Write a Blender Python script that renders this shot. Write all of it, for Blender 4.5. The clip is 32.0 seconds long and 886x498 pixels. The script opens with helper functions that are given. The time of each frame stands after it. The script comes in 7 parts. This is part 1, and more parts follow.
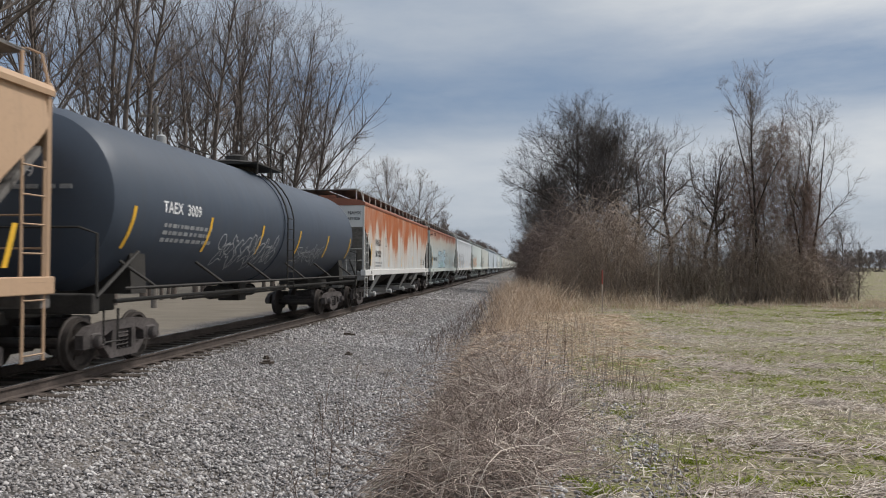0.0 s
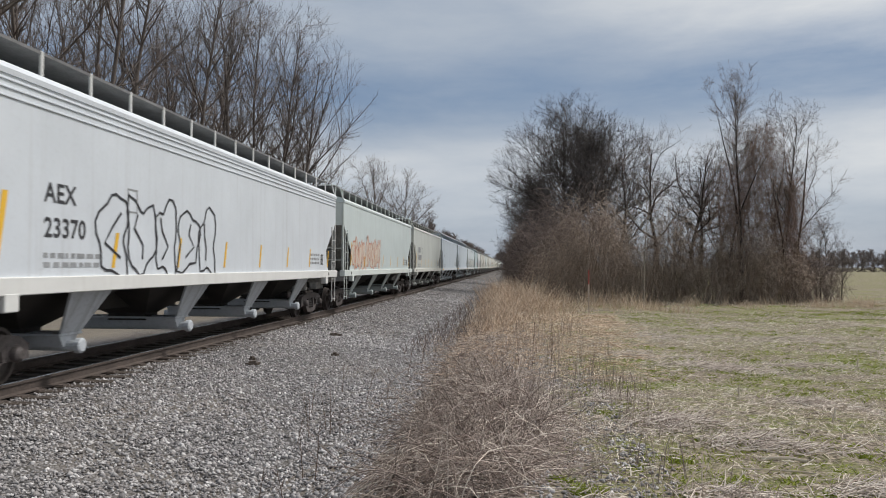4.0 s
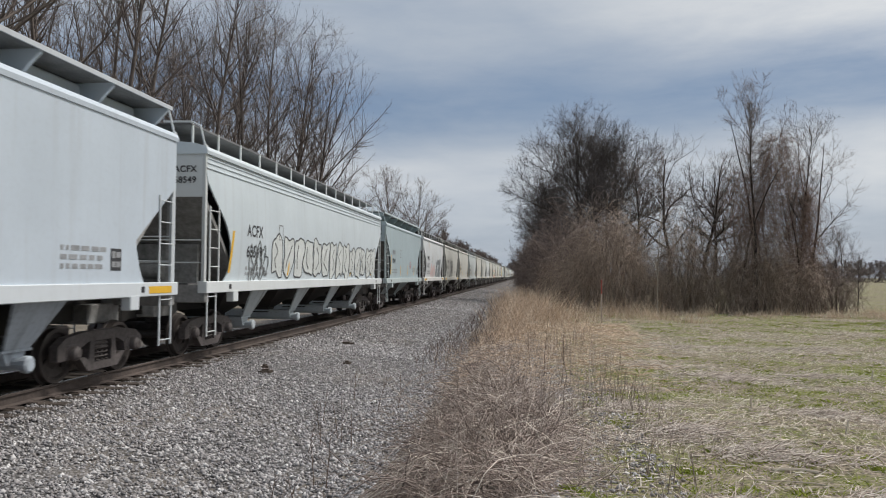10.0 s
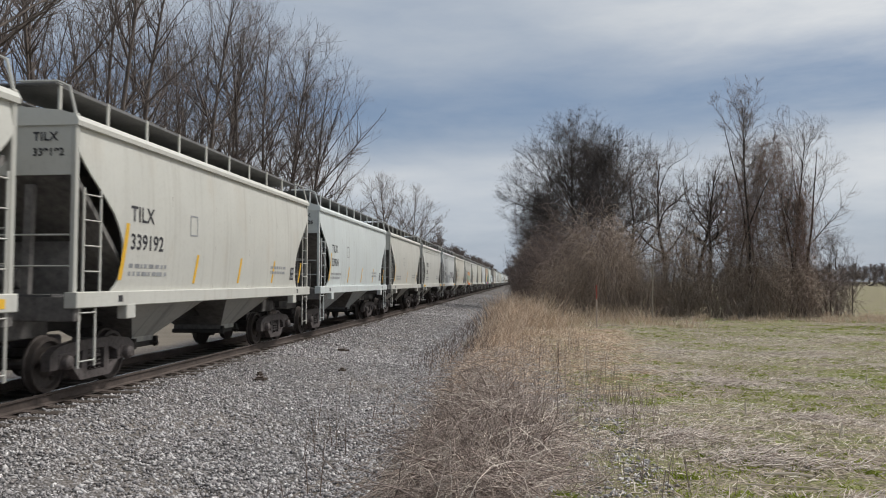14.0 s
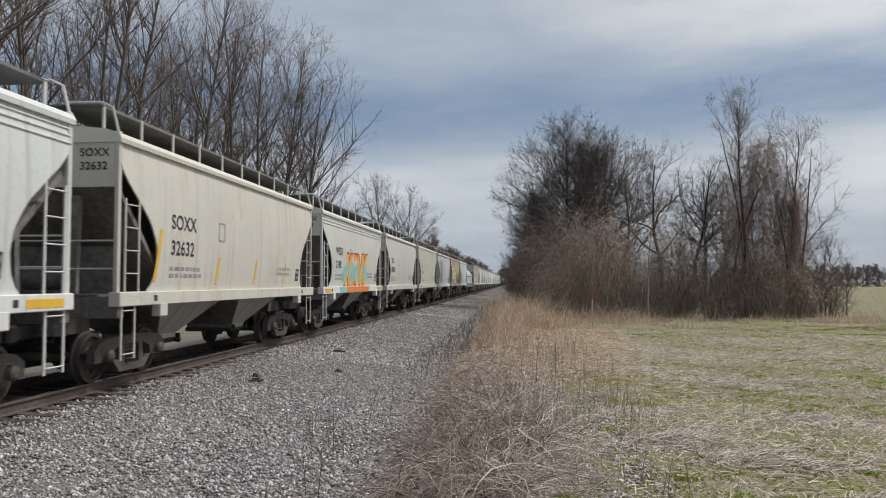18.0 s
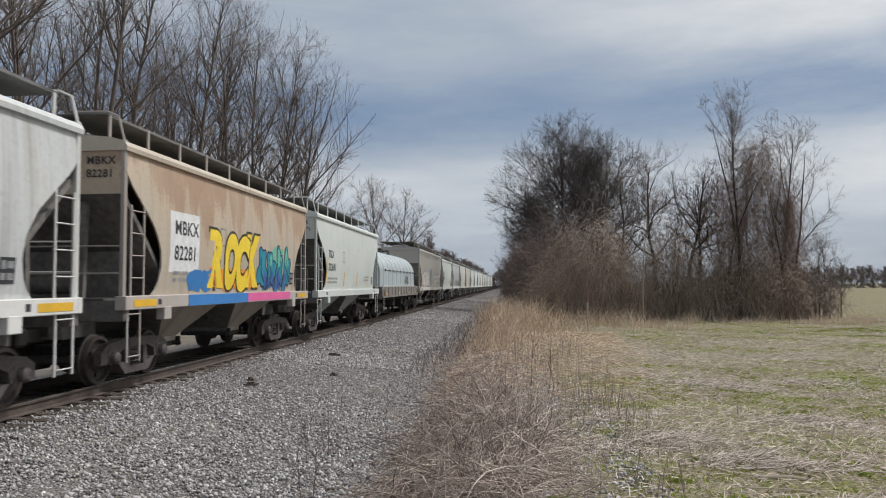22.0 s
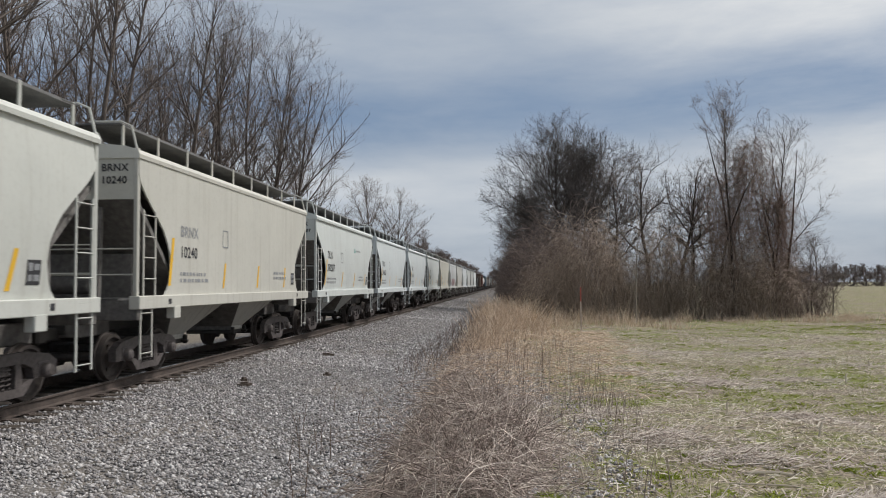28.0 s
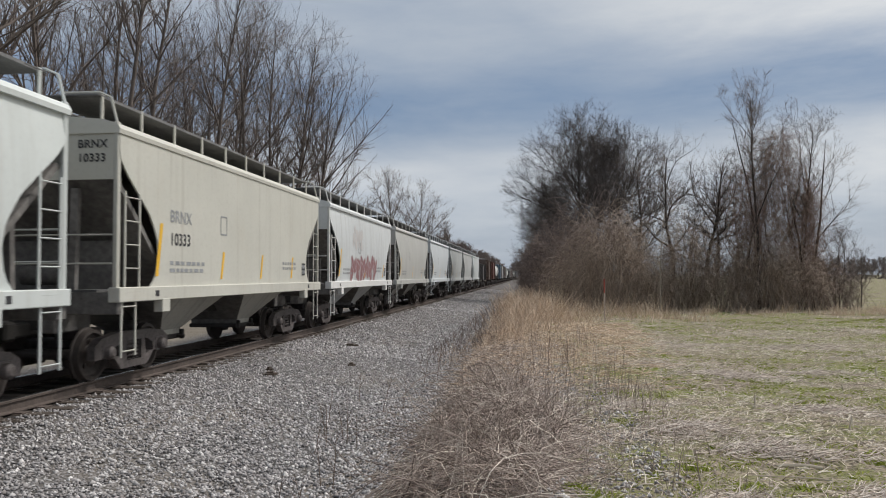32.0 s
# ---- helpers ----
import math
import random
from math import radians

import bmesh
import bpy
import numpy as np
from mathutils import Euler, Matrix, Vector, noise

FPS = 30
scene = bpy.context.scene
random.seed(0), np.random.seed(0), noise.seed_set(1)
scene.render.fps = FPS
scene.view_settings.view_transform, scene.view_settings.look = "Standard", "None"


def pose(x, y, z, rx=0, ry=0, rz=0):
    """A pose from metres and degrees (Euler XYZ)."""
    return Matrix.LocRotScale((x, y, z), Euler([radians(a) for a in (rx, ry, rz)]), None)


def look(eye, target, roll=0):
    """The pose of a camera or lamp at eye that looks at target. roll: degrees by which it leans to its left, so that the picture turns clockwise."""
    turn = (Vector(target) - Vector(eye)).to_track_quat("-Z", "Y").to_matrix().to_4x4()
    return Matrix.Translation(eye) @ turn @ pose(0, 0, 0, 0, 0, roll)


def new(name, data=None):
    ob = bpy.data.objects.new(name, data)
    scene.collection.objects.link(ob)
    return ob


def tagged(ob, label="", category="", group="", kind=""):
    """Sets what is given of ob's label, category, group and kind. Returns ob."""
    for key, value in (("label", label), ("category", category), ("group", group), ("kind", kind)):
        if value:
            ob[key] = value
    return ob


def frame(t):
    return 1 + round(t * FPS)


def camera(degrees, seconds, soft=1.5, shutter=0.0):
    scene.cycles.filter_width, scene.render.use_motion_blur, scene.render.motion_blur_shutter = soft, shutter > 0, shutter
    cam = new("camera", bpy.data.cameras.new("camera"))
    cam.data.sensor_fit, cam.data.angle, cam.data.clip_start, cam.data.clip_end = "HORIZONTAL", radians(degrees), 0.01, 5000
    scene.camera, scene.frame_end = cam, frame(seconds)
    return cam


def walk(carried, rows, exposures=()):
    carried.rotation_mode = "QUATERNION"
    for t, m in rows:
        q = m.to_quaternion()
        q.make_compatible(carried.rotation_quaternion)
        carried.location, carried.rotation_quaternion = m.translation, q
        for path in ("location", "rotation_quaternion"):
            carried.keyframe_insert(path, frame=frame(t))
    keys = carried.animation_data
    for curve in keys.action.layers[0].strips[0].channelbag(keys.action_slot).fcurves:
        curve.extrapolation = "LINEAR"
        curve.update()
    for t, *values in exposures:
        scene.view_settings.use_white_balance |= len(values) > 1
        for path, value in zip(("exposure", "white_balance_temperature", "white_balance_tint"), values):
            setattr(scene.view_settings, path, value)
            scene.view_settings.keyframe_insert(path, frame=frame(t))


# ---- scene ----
# The lens, and the handheld camera beside the line
cam = camera(61.4, 32.0, soft=1.05, shutter=0.12)
PATH = [
    (0, (-0.014, 0.011, 1.598), (-1.112, 9.948, 1.827), 0.16),
    (0.5, (-0.015, 0.012, 1.593), (-1.093, 9.951, 1.822), 0.11),
    (1, (-0.015, 0.017, 1.597), (-1.067, 9.959, 1.813), 0.09),
    (1.5, (-0.016, 0.020, 1.599), (-1.038, 9.965, 1.798), 0.05),
    (2, (-0.013, 0.028, 1.596), (-1.008, 9.976, 1.784), 0.09),
    (2.5, (-0.018, 0.027, 1.598), (-0.988, 9.978, 1.780), 0.14),
    (3, (-0.019, 0.039, 1.597), (-0.974, 9.991, 1.783), 0.18),
    (3.5, (-0.020, 0.029, 1.596), (-0.961, 9.982, 1.801), 0.20),
    (5.5, (-0.024, 0.028, 1.609), (-0.893, 9.986, 1.896), -0.06),
    (6, (-0.028, 0.023, 1.601), (-0.908, 9.981, 1.884), 0.04),
    (6.5, (-0.030, 0.026, 1.599), (-0.937, 9.981, 1.865), 0.06),
    (7, (-0.033, 0.030, 1.598), (-0.976, 9.982, 1.846), 0.16),
    (7.5, (-0.031, 0.023, 1.596), (-1.007, 9.972, 1.848), 0.28),
    (8, (-0.032, 0.015, 1.602), (-1.037, 9.961, 1.872), 0.35),
    (8.5, (-0.036, 0.013, 1.598), (-1.069, 9.955, 1.908), 0.45),
    (9, (-0.016, 0.015, 1.600), (-1.086, 9.952, 1.934), 0.49),
    (9.5, (-0.008, -0.009, 1.607), (-1.103, 9.925, 1.953), 0.41),
    (10, (0.002, -0.010, 1.599), (-1.093, 9.924, 1.950), 0.36),
    (10.5, (0.015, -0.016, 1.600), (-1.058, 9.920, 1.953), 0.21),
    (11, (0.034, -0.012, 1.599), (-1.002, 9.928, 1.945), 0.18),
    (11.5, (0.040, -0.017, 1.596), (-0.958, 9.927, 1.950), 0.13),
    (12, (0.047, -0.004, 1.592), (-0.942, 9.940, 1.961), 0.11),
    (12.5, (0.040, -0.011, 1.602), (-0.958, 9.931, 1.981), 0.08),
    (13, (0.038, -0.006, 1.601), (-0.982, 9.934, 1.996), 0.05),
    (13.5, (0.031, -0.009, 1.602), (-1.005, 9.929, 2.015), -0.02),
    (14, (0.027, -0.007, 1.600), (-1.010, 9.930, 2.034), 0.02),
    (14.5, (0.017, -0.003, 1.600), (-0.995, 9.935, 2.062), 0.04),
    (16.5, (0.011, 0.017, 1.604), (-0.857, 9.967, 2.098), -0.23),
    (17, (0.005, 0.013, 1.605), (-0.880, 9.963, 2.076), -0.23),
    (17.5, (-0.004, 0.026, 1.602), (-0.923, 9.974, 2.049), -0.08),
    (18, (-0.015, 0.021, 1.603), (-0.981, 9.964, 2.047), -0.01),
    (18.5, (-0.022, 0.012, 1.600), (-1.032, 9.950, 2.060), 0.10),
    (19, (-0.011, -0.008, 1.610), (-1.061, 9.925, 2.092), 0.09),
    (19.5, (-0.004, 0.010, 1.605), (-1.073, 9.939, 2.121), 0.06),
    (20, (-0.001, 0.011, 1.602), (-1.064, 9.940, 2.130), 0.11),
    (20.5, (0.001, 0.007, 1.601), (-1.033, 9.939, 2.127), 0.07),
    (21, (0.003, 0.007, 1.601), (-0.986, 9.944, 2.114), 0.00),
    (21.5, (0.005, 0.005, 1.608), (-0.937, 9.948, 2.109), -0.14),
    (22, (0.001, 0.015, 1.606), (-0.906, 9.962, 2.088), -0.23),
    (22.5, (-0.004, 0.005, 1.607), (-0.901, 9.954, 2.062), -0.26),
    (23, (-0.016, 0.018, 1.601), (-0.917, 9.968, 2.024), -0.16),
    (23.5, (-0.017, 0.018, 1.606), (-0.936, 9.968, 1.995), -0.08),
    (24, (-0.024, 0.026, 1.605), (-0.954, 9.976, 1.979), 0.06),
    (24.5, (-0.030, 0.022, 1.603), (-0.961, 9.971, 1.984), 0.19),
    (25, (-0.038, 0.026, 1.602), (-0.956, 9.976, 2.014), 0.27),
    (25.5, (-0.032, 0.018, 1.605), (-0.916, 9.969, 2.052), 0.22),
    (27.5, (0.029, -0.022, 1.607), (-0.752, 9.934, 2.115), -0.31),
    (28, (0.047, -0.037, 1.601), (-0.790, 9.917, 2.080), -0.43),
    (28.5, (0.054, -0.060, 1.597), (-0.851, 9.889, 2.036), -0.50),
    (29, (0.057, -0.058, 1.591), (-0.913, 9.886, 1.998), -0.56),
    (29.5, (0.036, -0.051, 1.591), (-0.973, 9.890, 1.979), -0.58),
    (30, (0.023, -0.055, 1.587), (-1.028, 9.882, 1.970), -0.52),
    (30.5, (0.016, -0.066, 1.597), (-1.069, 9.868, 1.974), -0.42),
    (31, (0.011, -0.049, 1.585), (-1.102, 9.881, 1.961), -0.26),
    (31.5, (-0.001, -0.051, 1.596), (-1.129, 9.878, 1.963), -0.27),
    (32, (-0.002, -0.056, 1.594), (-1.128, 9.874, 1.961), -0.26),
]
walk(cam, [(t, look(eye, target, roll)) for t, eye, target, roll in PATH], [(0, 0.0), (32, 0.0)])

# ---- sky and sun: thin broken cloud, the sun veiled high to the right ----
SUN_EL, SUN_AZ = radians(54), radians(62)   # azimuth from the line's direction towards the field
world = bpy.data.worlds.new("sky")
scene.world = world
world.use_nodes = True
wt = world.node_tree
wt.nodes.clear()


def wn(kind, **kw):
    n = wt.nodes.new(kind)
    for k, val in kw.items():
        n.inputs[k.replace("_", " ")].default_value = val
    return n


sky = wn("ShaderNodeTexSky")
sky.sky_type, sky.sun_disc = "NISHITA", False
sky.sun_elevation, sky.sun_rotation = SUN_EL, SUN_AZ
sky.air_density, sky.dust_density, sky.ozone_density = 1.0, 1.6, 1.5
tc = wn("ShaderNodeTexCoord")
sep = wn("ShaderNodeSeparateXYZ")
wt.links.new(tc.outputs["Generated"], sep.inputs[0])
# layered cloud: decks by height above the horizon, torn by noise that is stretched along them
mp = wn("ShaderNodeMapping", Scale=(1.0, 1.0, 4.2), Location=(0.4, 1.7, 0.3))
wt.links.new(tc.outputs["Generated"], mp.inputs["Vector"])
cl = wn("ShaderNodeTexNoise", Scale=1.9, Detail=8.0, Roughness=0.55, Distortion=0.3)
wt.links.new(mp.outputs[0], cl.inputs["Vector"])
cl2 = wn("ShaderNodeTexNoise", Scale=5.5, Detail=8.0, Roughness=0.6, Distortion=0.2)
wt.links.new(mp.outputs[0], cl2.inputs["Vector"])


def wmath(op, a, b):
    n = wn("ShaderNodeMath")
    n.operation = op
    for i, val in enumerate((a, b)):
        if isinstance(val, (int, float)):
            n.inputs[i].default_value = val
        else:
            wt.links.new(val, n.inputs[i])
    return n.outputs[0]


level = wmath("ADD", sep.outputs["Z"], wmath("MULTIPLY", wmath("SUBTRACT", cl.outputs["Fac"], 0.5), 0.11))
deck = wn("ShaderNodeValToRGB")
deck.color_ramp.interpolation = "B_SPLINE"
stops = [(0.0, 0.45), (0.05, 0.35), (0.10, 0.62), (0.15, 1.0), (0.185, 0.45), (0.21, 0.10), (0.25, 0.12), (0.31, 0.85), (0.6, 0.75), (1.0, 0.6)]
els = deck.color_ramp.elements
while len(els) < len(stops):
    els.new(0.5)
for e, (q, val) in zip(els, stops):
    e.position, e.color = q, (val, val, val, 1)
wt.links.new(level, deck.inputs["Fac"])
dens = wmath("ADD", deck.outputs["Color"], wmath("MULTIPLY", wmath("SUBTRACT", cl2.outputs["Fac"], 0.5), 0.75))
cover = wn("ShaderNodeClamp")
wt.links.new(dens, cover.inputs[0])
# cloud is whiter towards the veiled sun
sdir = wn("ShaderNodeVectorMath"); sdir.operation = "DOT_PRODUCT"
sdir.inputs[1].default_value = (math.sin(SUN_AZ) * math.cos(SUN_EL), math.cos(SUN_AZ) * math.cos(SUN_EL), math.sin(SUN_EL))
wt.links.new(tc.outputs["Generated"], sdir.inputs[0])
glow = wn("ShaderNodeMapRange")
wt.links.new(sdir.outputs["Value"], glow.inputs[0])
glow.inputs[1].default_value, glow.inputs[2].default_value = 0.52, 0.80
ctone = wn("ShaderNodeMix"); ctone.data_type = "RGBA"
ctone.inputs[6].default_value, ctone.inputs[7].default_value = (4.7, 5.2, 5.85, 1), (11.2, 10.9, 10.2, 1)
# and where the low far deck is seen from the side
far_deck = wn("ShaderNodeMapRange")
wt.links.new(sep.outputs["Z"], far_deck.inputs[0])
far_deck.inputs[1].default_value, far_deck.inputs[2].default_value, far_deck.inputs[4].default_value = 0.19, 0.11, 0.32
bright = wn("ShaderNodeClamp")
wt.links.new(wmath("ADD", glow.outputs[0], far_deck.outputs[0]), bright.inputs[0])
wt.links.new(bright.outputs[0], ctone.inputs["Factor"])
veil = wn("ShaderNodeMix"); veil.data_type = "RGBA"; veil.inputs["Factor"].default_value = 0.8
veil.inputs[7].default_value = (2.05, 2.85, 4.15, 1)
wt.links.new(sky.outputs[0], veil.inputs[6])
skymix = wn("ShaderNodeMix"); skymix.data_type = "RGBA"
wt.links.new(cover.outputs[0], skymix.inputs["Factor"])
wt.links.new(veil.outputs[2], skymix.inputs[6])
wt.links.new(ctone.outputs[2], skymix.inputs[7])
bg = wn("ShaderNodeBackground", Strength=0.1)
wt.links.new(skymix.outputs[2], bg.inputs["Color"])
out = wn("ShaderNodeOutputWorld")
wt.links.new(bg.outputs[0], out.inputs["Surface"])

sun = new("sun", bpy.data.lights.new("sun", "SUN"))
sun.data.energy, sun.data.angle, sun.data.color = 2.85, radians(9), (1.0, 0.965, 0.925)
sun.matrix_world = look((0, 0, 30), (-30 * math.sin(SUN_AZ) * math.cos(SUN_EL), -30 * math.cos(SUN_AZ) * math.cos(SUN_EL), 30 - 30 * math.sin(SUN_EL)))

# ---- materials ----
def material(name):
    m = bpy.data.materials.new(name)
    m.use_nodes = True
    return m, m.node_tree.nodes, m.node_tree.links, m.node_tree.nodes["Principled BSDF"]


def node(nodes, kind, **kw):
    n = nodes.new(kind)
    for k, val in kw.items():
        n.inputs[k.replace("_", " ")].default_value = val
    return n


def math_node(nodes, links, op, a, b):
    n = nodes.new("ShaderNodeMath")
    n.operation = op
    for i, val in enumerate((a, b)):
        if isinstance(val, (int, float)):
            n.inputs[i].default_value = val
        else:
            links.new(val, n.inputs[i])
    return n.outputs[0]


def mix_col(nodes, links, fac, a, b):
    n = nodes.new("ShaderNodeMix")
    n.data_type = "RGBA"
    for sock, val in ((n.inputs[0], fac), (n.inputs[6], a), (n.inputs[7], b)):
        if isinstance(val, (int, float)):
            sock.default_value = val
        elif isinstance(val, tuple):
            sock.default_value = (*val[:3], 1)
        else:
            links.new(val, sock)
    return n.outputs[2]


def ramp_of(nodes, links, src, p0, p1):
    n = nodes.new("ShaderNodeMapRange")
    links.new(src, n.inputs[0])
    n.inputs[1].default_value, n.inputs[2].default_value = p0, p1
    return n.outputs[0]


def noise_of(nodes, links, coords, scale, detail=4.0, stretch=(1, 1, 1), where=(0, 0, 0)):
    m = node(nodes, "ShaderNodeMapping", Scale=stretch, Location=where)
    links.new(coords, m.inputs[0])
    n = node(nodes, "ShaderNodeTexNoise", Scale=scale, Detail=detail, Roughness=0.6)
    links.new(m.outputs[0], n.inputs["Vector"])
    return n.outputs["Fac"]


def bump(nodes, links, bsdf, src, strength, distance):
    b = node(nodes, "ShaderNodeBump", Strength=strength, Distance=distance)
    links.new(src, b.inputs["Height"])
    links.new(b.outputs[0], bsdf.inputs["Normal"])


def plain(name, col, rough=0.6, metal=0.0, vary=0.25, scale=9.0, second=None):
    """One worn surface: its colour, uneven at two scales."""
    m, n, l, p = material(name)
    co = node(n, "ShaderNodeTexCoord").outputs["Object"]
    a = noise_of(n, l, co, scale * 0.25, 3)
    b = noise_of(n, l, co, scale * 3, 5)
    f = math_node(n, l, "MULTIPLY", a, b)
    dark = tuple(c * (1 - vary) for c in col)
    light = second or tuple(min(1, c * (1 + vary)) for c in col)
    c = mix_col(n, l, ramp_of(n, l, f, 0.12, 0.4), dark, light)
    l.new(c, p.inputs["Base Color"])
    p.inputs["Roughness"].default_value, p.inputs["Metallic"].default_value = rough, metal
    bump(n, l, p, b, 0.25, 0.004)
    return m


def paint(name, col, rust=0.0, grime=0.3, rough=0.55, streak_col=(0.20, 0.16, 0.12), rust_low=3.3, rust_run=5.0, rust_col=(0.30, 0.085, 0.035), patch=0.0, seed=0.0):
    """Wagon paint: faded, dirty streaks that run down, rust that bleeds from the roof edge."""
    m, n, l, p = material(name)
    co = node(n, "ShaderNodeTexCoord").outputs["Object"]
    w = (seed * 3.1, seed * 7.7, seed)
    xyz = node(n, "ShaderNodeSeparateXYZ")
    l.new(co, xyz.inputs[0])
    big = noise_of(n, l, co, 0.7, 4, where=w)
    fine = noise_of(n, l, co, 14, 5, where=w)
    run = noise_of(n, l, co, 1.0, 5, (0.2, 5.5, 0.22), w)
    c = mix_col(n, l, ramp_of(n, l, big, 0.3, 0.75), tuple(x * 0.93 for x in col), tuple(min(1, x * 1.05) for x in col))
    s = math_node(n, l, "MULTIPLY", ramp_of(n, l, run, 0.52, 0.8), grime)
    c = mix_col(n, l, s, c, streak_col)
    s = math_node(n, l, "MULTIPLY", ramp_of(n, l, fine, 0.5, 0.85), grime * 0.5)
    c = mix_col(n, l, s, c, tuple(x * 0.6 for x in streak_col))
    if patch:
        q = noise_of(n, l, co, 0.9, 6, (1, 1.4, 0.8), (seed + 5, seed, 2))
        c = mix_col(n, l, math_node(n, l, "MULTIPLY", ramp_of(n, l, q, 0.56, 0.72), patch), c, (0.42, 0.27, 0.13))
    if rust:
        # the height down to which each run of rust bleeds
        run2 = noise_of(n, l, co, 1.0, 5, (0.1, 1.25, 0.07), (seed, seed * 2, 0))
        edge = math_node(n, l, "ADD", xyz.outputs["Z"], math_node(n, l, "MULTIPLY", math_node(n, l, "SUBTRACT", run2, 0.5), rust_run))
        edge = math_node(n, l, "ADD", edge, math_node(n, l, "MULTIPLY", math_node(n, l, "SUBTRACT", fine, 0.5), 0.9))
        mask = math_node(n, l, "MULTIPLY", ramp_of(n, l, edge, rust_low, rust_low + 0.32), rust)
        worn = noise_of(n, l, co, 1.0, 5, (0.3, 1.1, 0.35), (seed + 3, seed, 1))
        mask = math_node(n, l, "MULTIPLY", mask, math_node(n, l, "ADD", 0.6, math_node(n, l, "MULTIPLY", ramp_of(n, l, worn, 0.36, 0.52), 0.4)))
        r = mix_col(n, l, ramp_of(n, l, fine, 0.35, 0.7), rust_col, tuple(min(1, x * 1.7) for x in rust_col))
        pale = ramp_of(n, l, edge, rust_low - 1.0, rust_low + 0.2)
        c = mix_col(n, l, math_node(n, l, "MULTIPLY", pale, rust * 0.45), c, (0.55, 0.33, 0.17))
        c = mix_col(n, l, mask, c, r)
    l.new(c, p.inputs["Base Color"])
    p.inputs["Roughness"].default_value = rough
    p.inputs["Specular IOR Level"].default_value = 0.35
    dent = noise_of(n, l, co, 1.3, 2, (1, 1.0, 0.6), w)
    bump(n, l, p, math_node(n, l, "ADD", dent, math_node(n, l, "MULTIPLY", fine, 0.03)), 0.35, 0.03)
    return m


# dirty black fittings; also the painted shade around four-bay outlets
STEEL_DARK = plain("dirty_black_steel_and_bay_shade", (0.028, 0.025, 0.022), 0.75, 0.0, 0.35)
TRUCK_MAT = plain("oily_brown_cast_steel", (0.070, 0.058, 0.053), 0.68, 0.0, 0.45, 6, (0.125, 0.108, 0.105))
WHEEL_MAT = plain("brown_wheel_steel", (0.062, 0.052, 0.047), 0.6, 0.3, 0.4, 5)
GALV = plain("galvanised_steel", (0.42, 0.42, 0.41), 0.5, 0.3, 0.2)
GRATE_MAT = plain("weathered_walkway_grating", (0.12, 0.118, 0.116), 0.7, 0.2, 0.3)
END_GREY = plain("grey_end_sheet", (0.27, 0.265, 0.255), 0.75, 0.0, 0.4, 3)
GRATE_PALE = plain("grey_walkway_grating", (0.19, 0.19, 0.19), 0.65, 0.2, 0.3)
GRATE_EDGE = plain("worn_walkway_edge", (0.17, 0.168, 0.165), 0.6, 0.2, 0.3)
# dark end paint, with the shade of recessed ends and bays mixed in
END_DARK = plain("dark_end_paint_and_shade", (0.145, 0.136, 0.128), 0.8, 0.0, 0.45, 3)
YELLOW = plain("yellow_reflective_tape", (0.76, 0.45, 0.04), 0.45, 0, 0.12)
INK = plain("black_stencil_paint", (0.035, 0.035, 0.04), 0.6, 0, 0.3, 20)
INK_PALE = plain("faded_grey_stencil_paint", (0.28, 0.29, 0.30), 0.6, 0, 0.3, 20)
INK_WHITE = plain("white_stencil_paint", (0.72, 0.73, 0.74), 0.6, 0, 0.15, 20)
RAIL_MAT = plain("rusty_rail_side", (0.095, 0.074, 0.064), 0.75, 0.1, 0.35, 8)
RAIL_TOP = plain("polished_rail_head", (0.42, 0.41, 0.40), 0.25, 0.95, 0.15)
OLD_WOOD = plain("splintered_old_wood", (0.11, 0.085, 0.068), 0.9, 0, 0.45, 12)
TIE_MAT = plain("weathered_sleeper_wood", (0.060, 0.046, 0.036), 0.9, 0, 0.45, 7)


def colour_by_island(name, cols, rough=0.85, scale=None):
    """A surface of many loose pieces, each with a colour of its own out of a few."""
    m, n, l, p = material(name)
    g = n.new("ShaderNodeNewGeometry")
    r = n.new("ShaderNodeValToRGB")
    els = r.color_ramp.elements
    for i, c in enumerate(cols):
        e = els[i] if i < 2 else els.new(0.5)
        e.position = i / (len(cols) - 1)
        e.color = (*c, 1)
    for i, c in enumerate(cols):
        els[i].position = i / (len(cols) - 1)
        els[i].color = (*c, 1)
    l.new(g.outputs["Random Per Island"], r.inputs[0])
    co = node(n, "ShaderNodeTexCoord").outputs["Object"]
    a = noise_of(n, l, co, scale or 6.0, 4)
    c = mix_col(n, l, ramp_of(n, l, a, 0.25, 0.8), mix_col(n, l, 0.25, r.outputs[0], tuple(x * 0.5 for x in cols[0])), r.outputs[0])
    l.new(c, p.inputs["Base Color"])
    p.inputs["Roughness"].default_value = rough
    p.inputs["Specular IOR Level"].default_value = 0.2
    return m


BARK = plain("grey_brown_bark", (0.135, 0.112, 0.098), 0.92, 0, 0.45, 4)
# wood colour with the haze of distance mixed in as a paler grey-brown
FAR_WOOD = plain("hazed_distant_wood", (0.155, 0.125, 0.115), 0.95, 0, 0.3, 2)
TWIG = plain("dark_winter_twigs", (0.165, 0.135, 0.122), 0.9, 0, 0.35, 3)
BARK_DARK = plain("dark_bark", (0.07, 0.058, 0.053), 0.92, 0, 0.4, 4)
TWIG_DARK = plain("blackish_winter_twigs", (0.078, 0.067, 0.065), 0.9, 0, 0.3, 3)
VINE = colour_by_island("dry_vine_stems", [(0.21, 0.160, 0.128), (0.36, 0.285, 0.23), (0.52, 0.43, 0.352)])
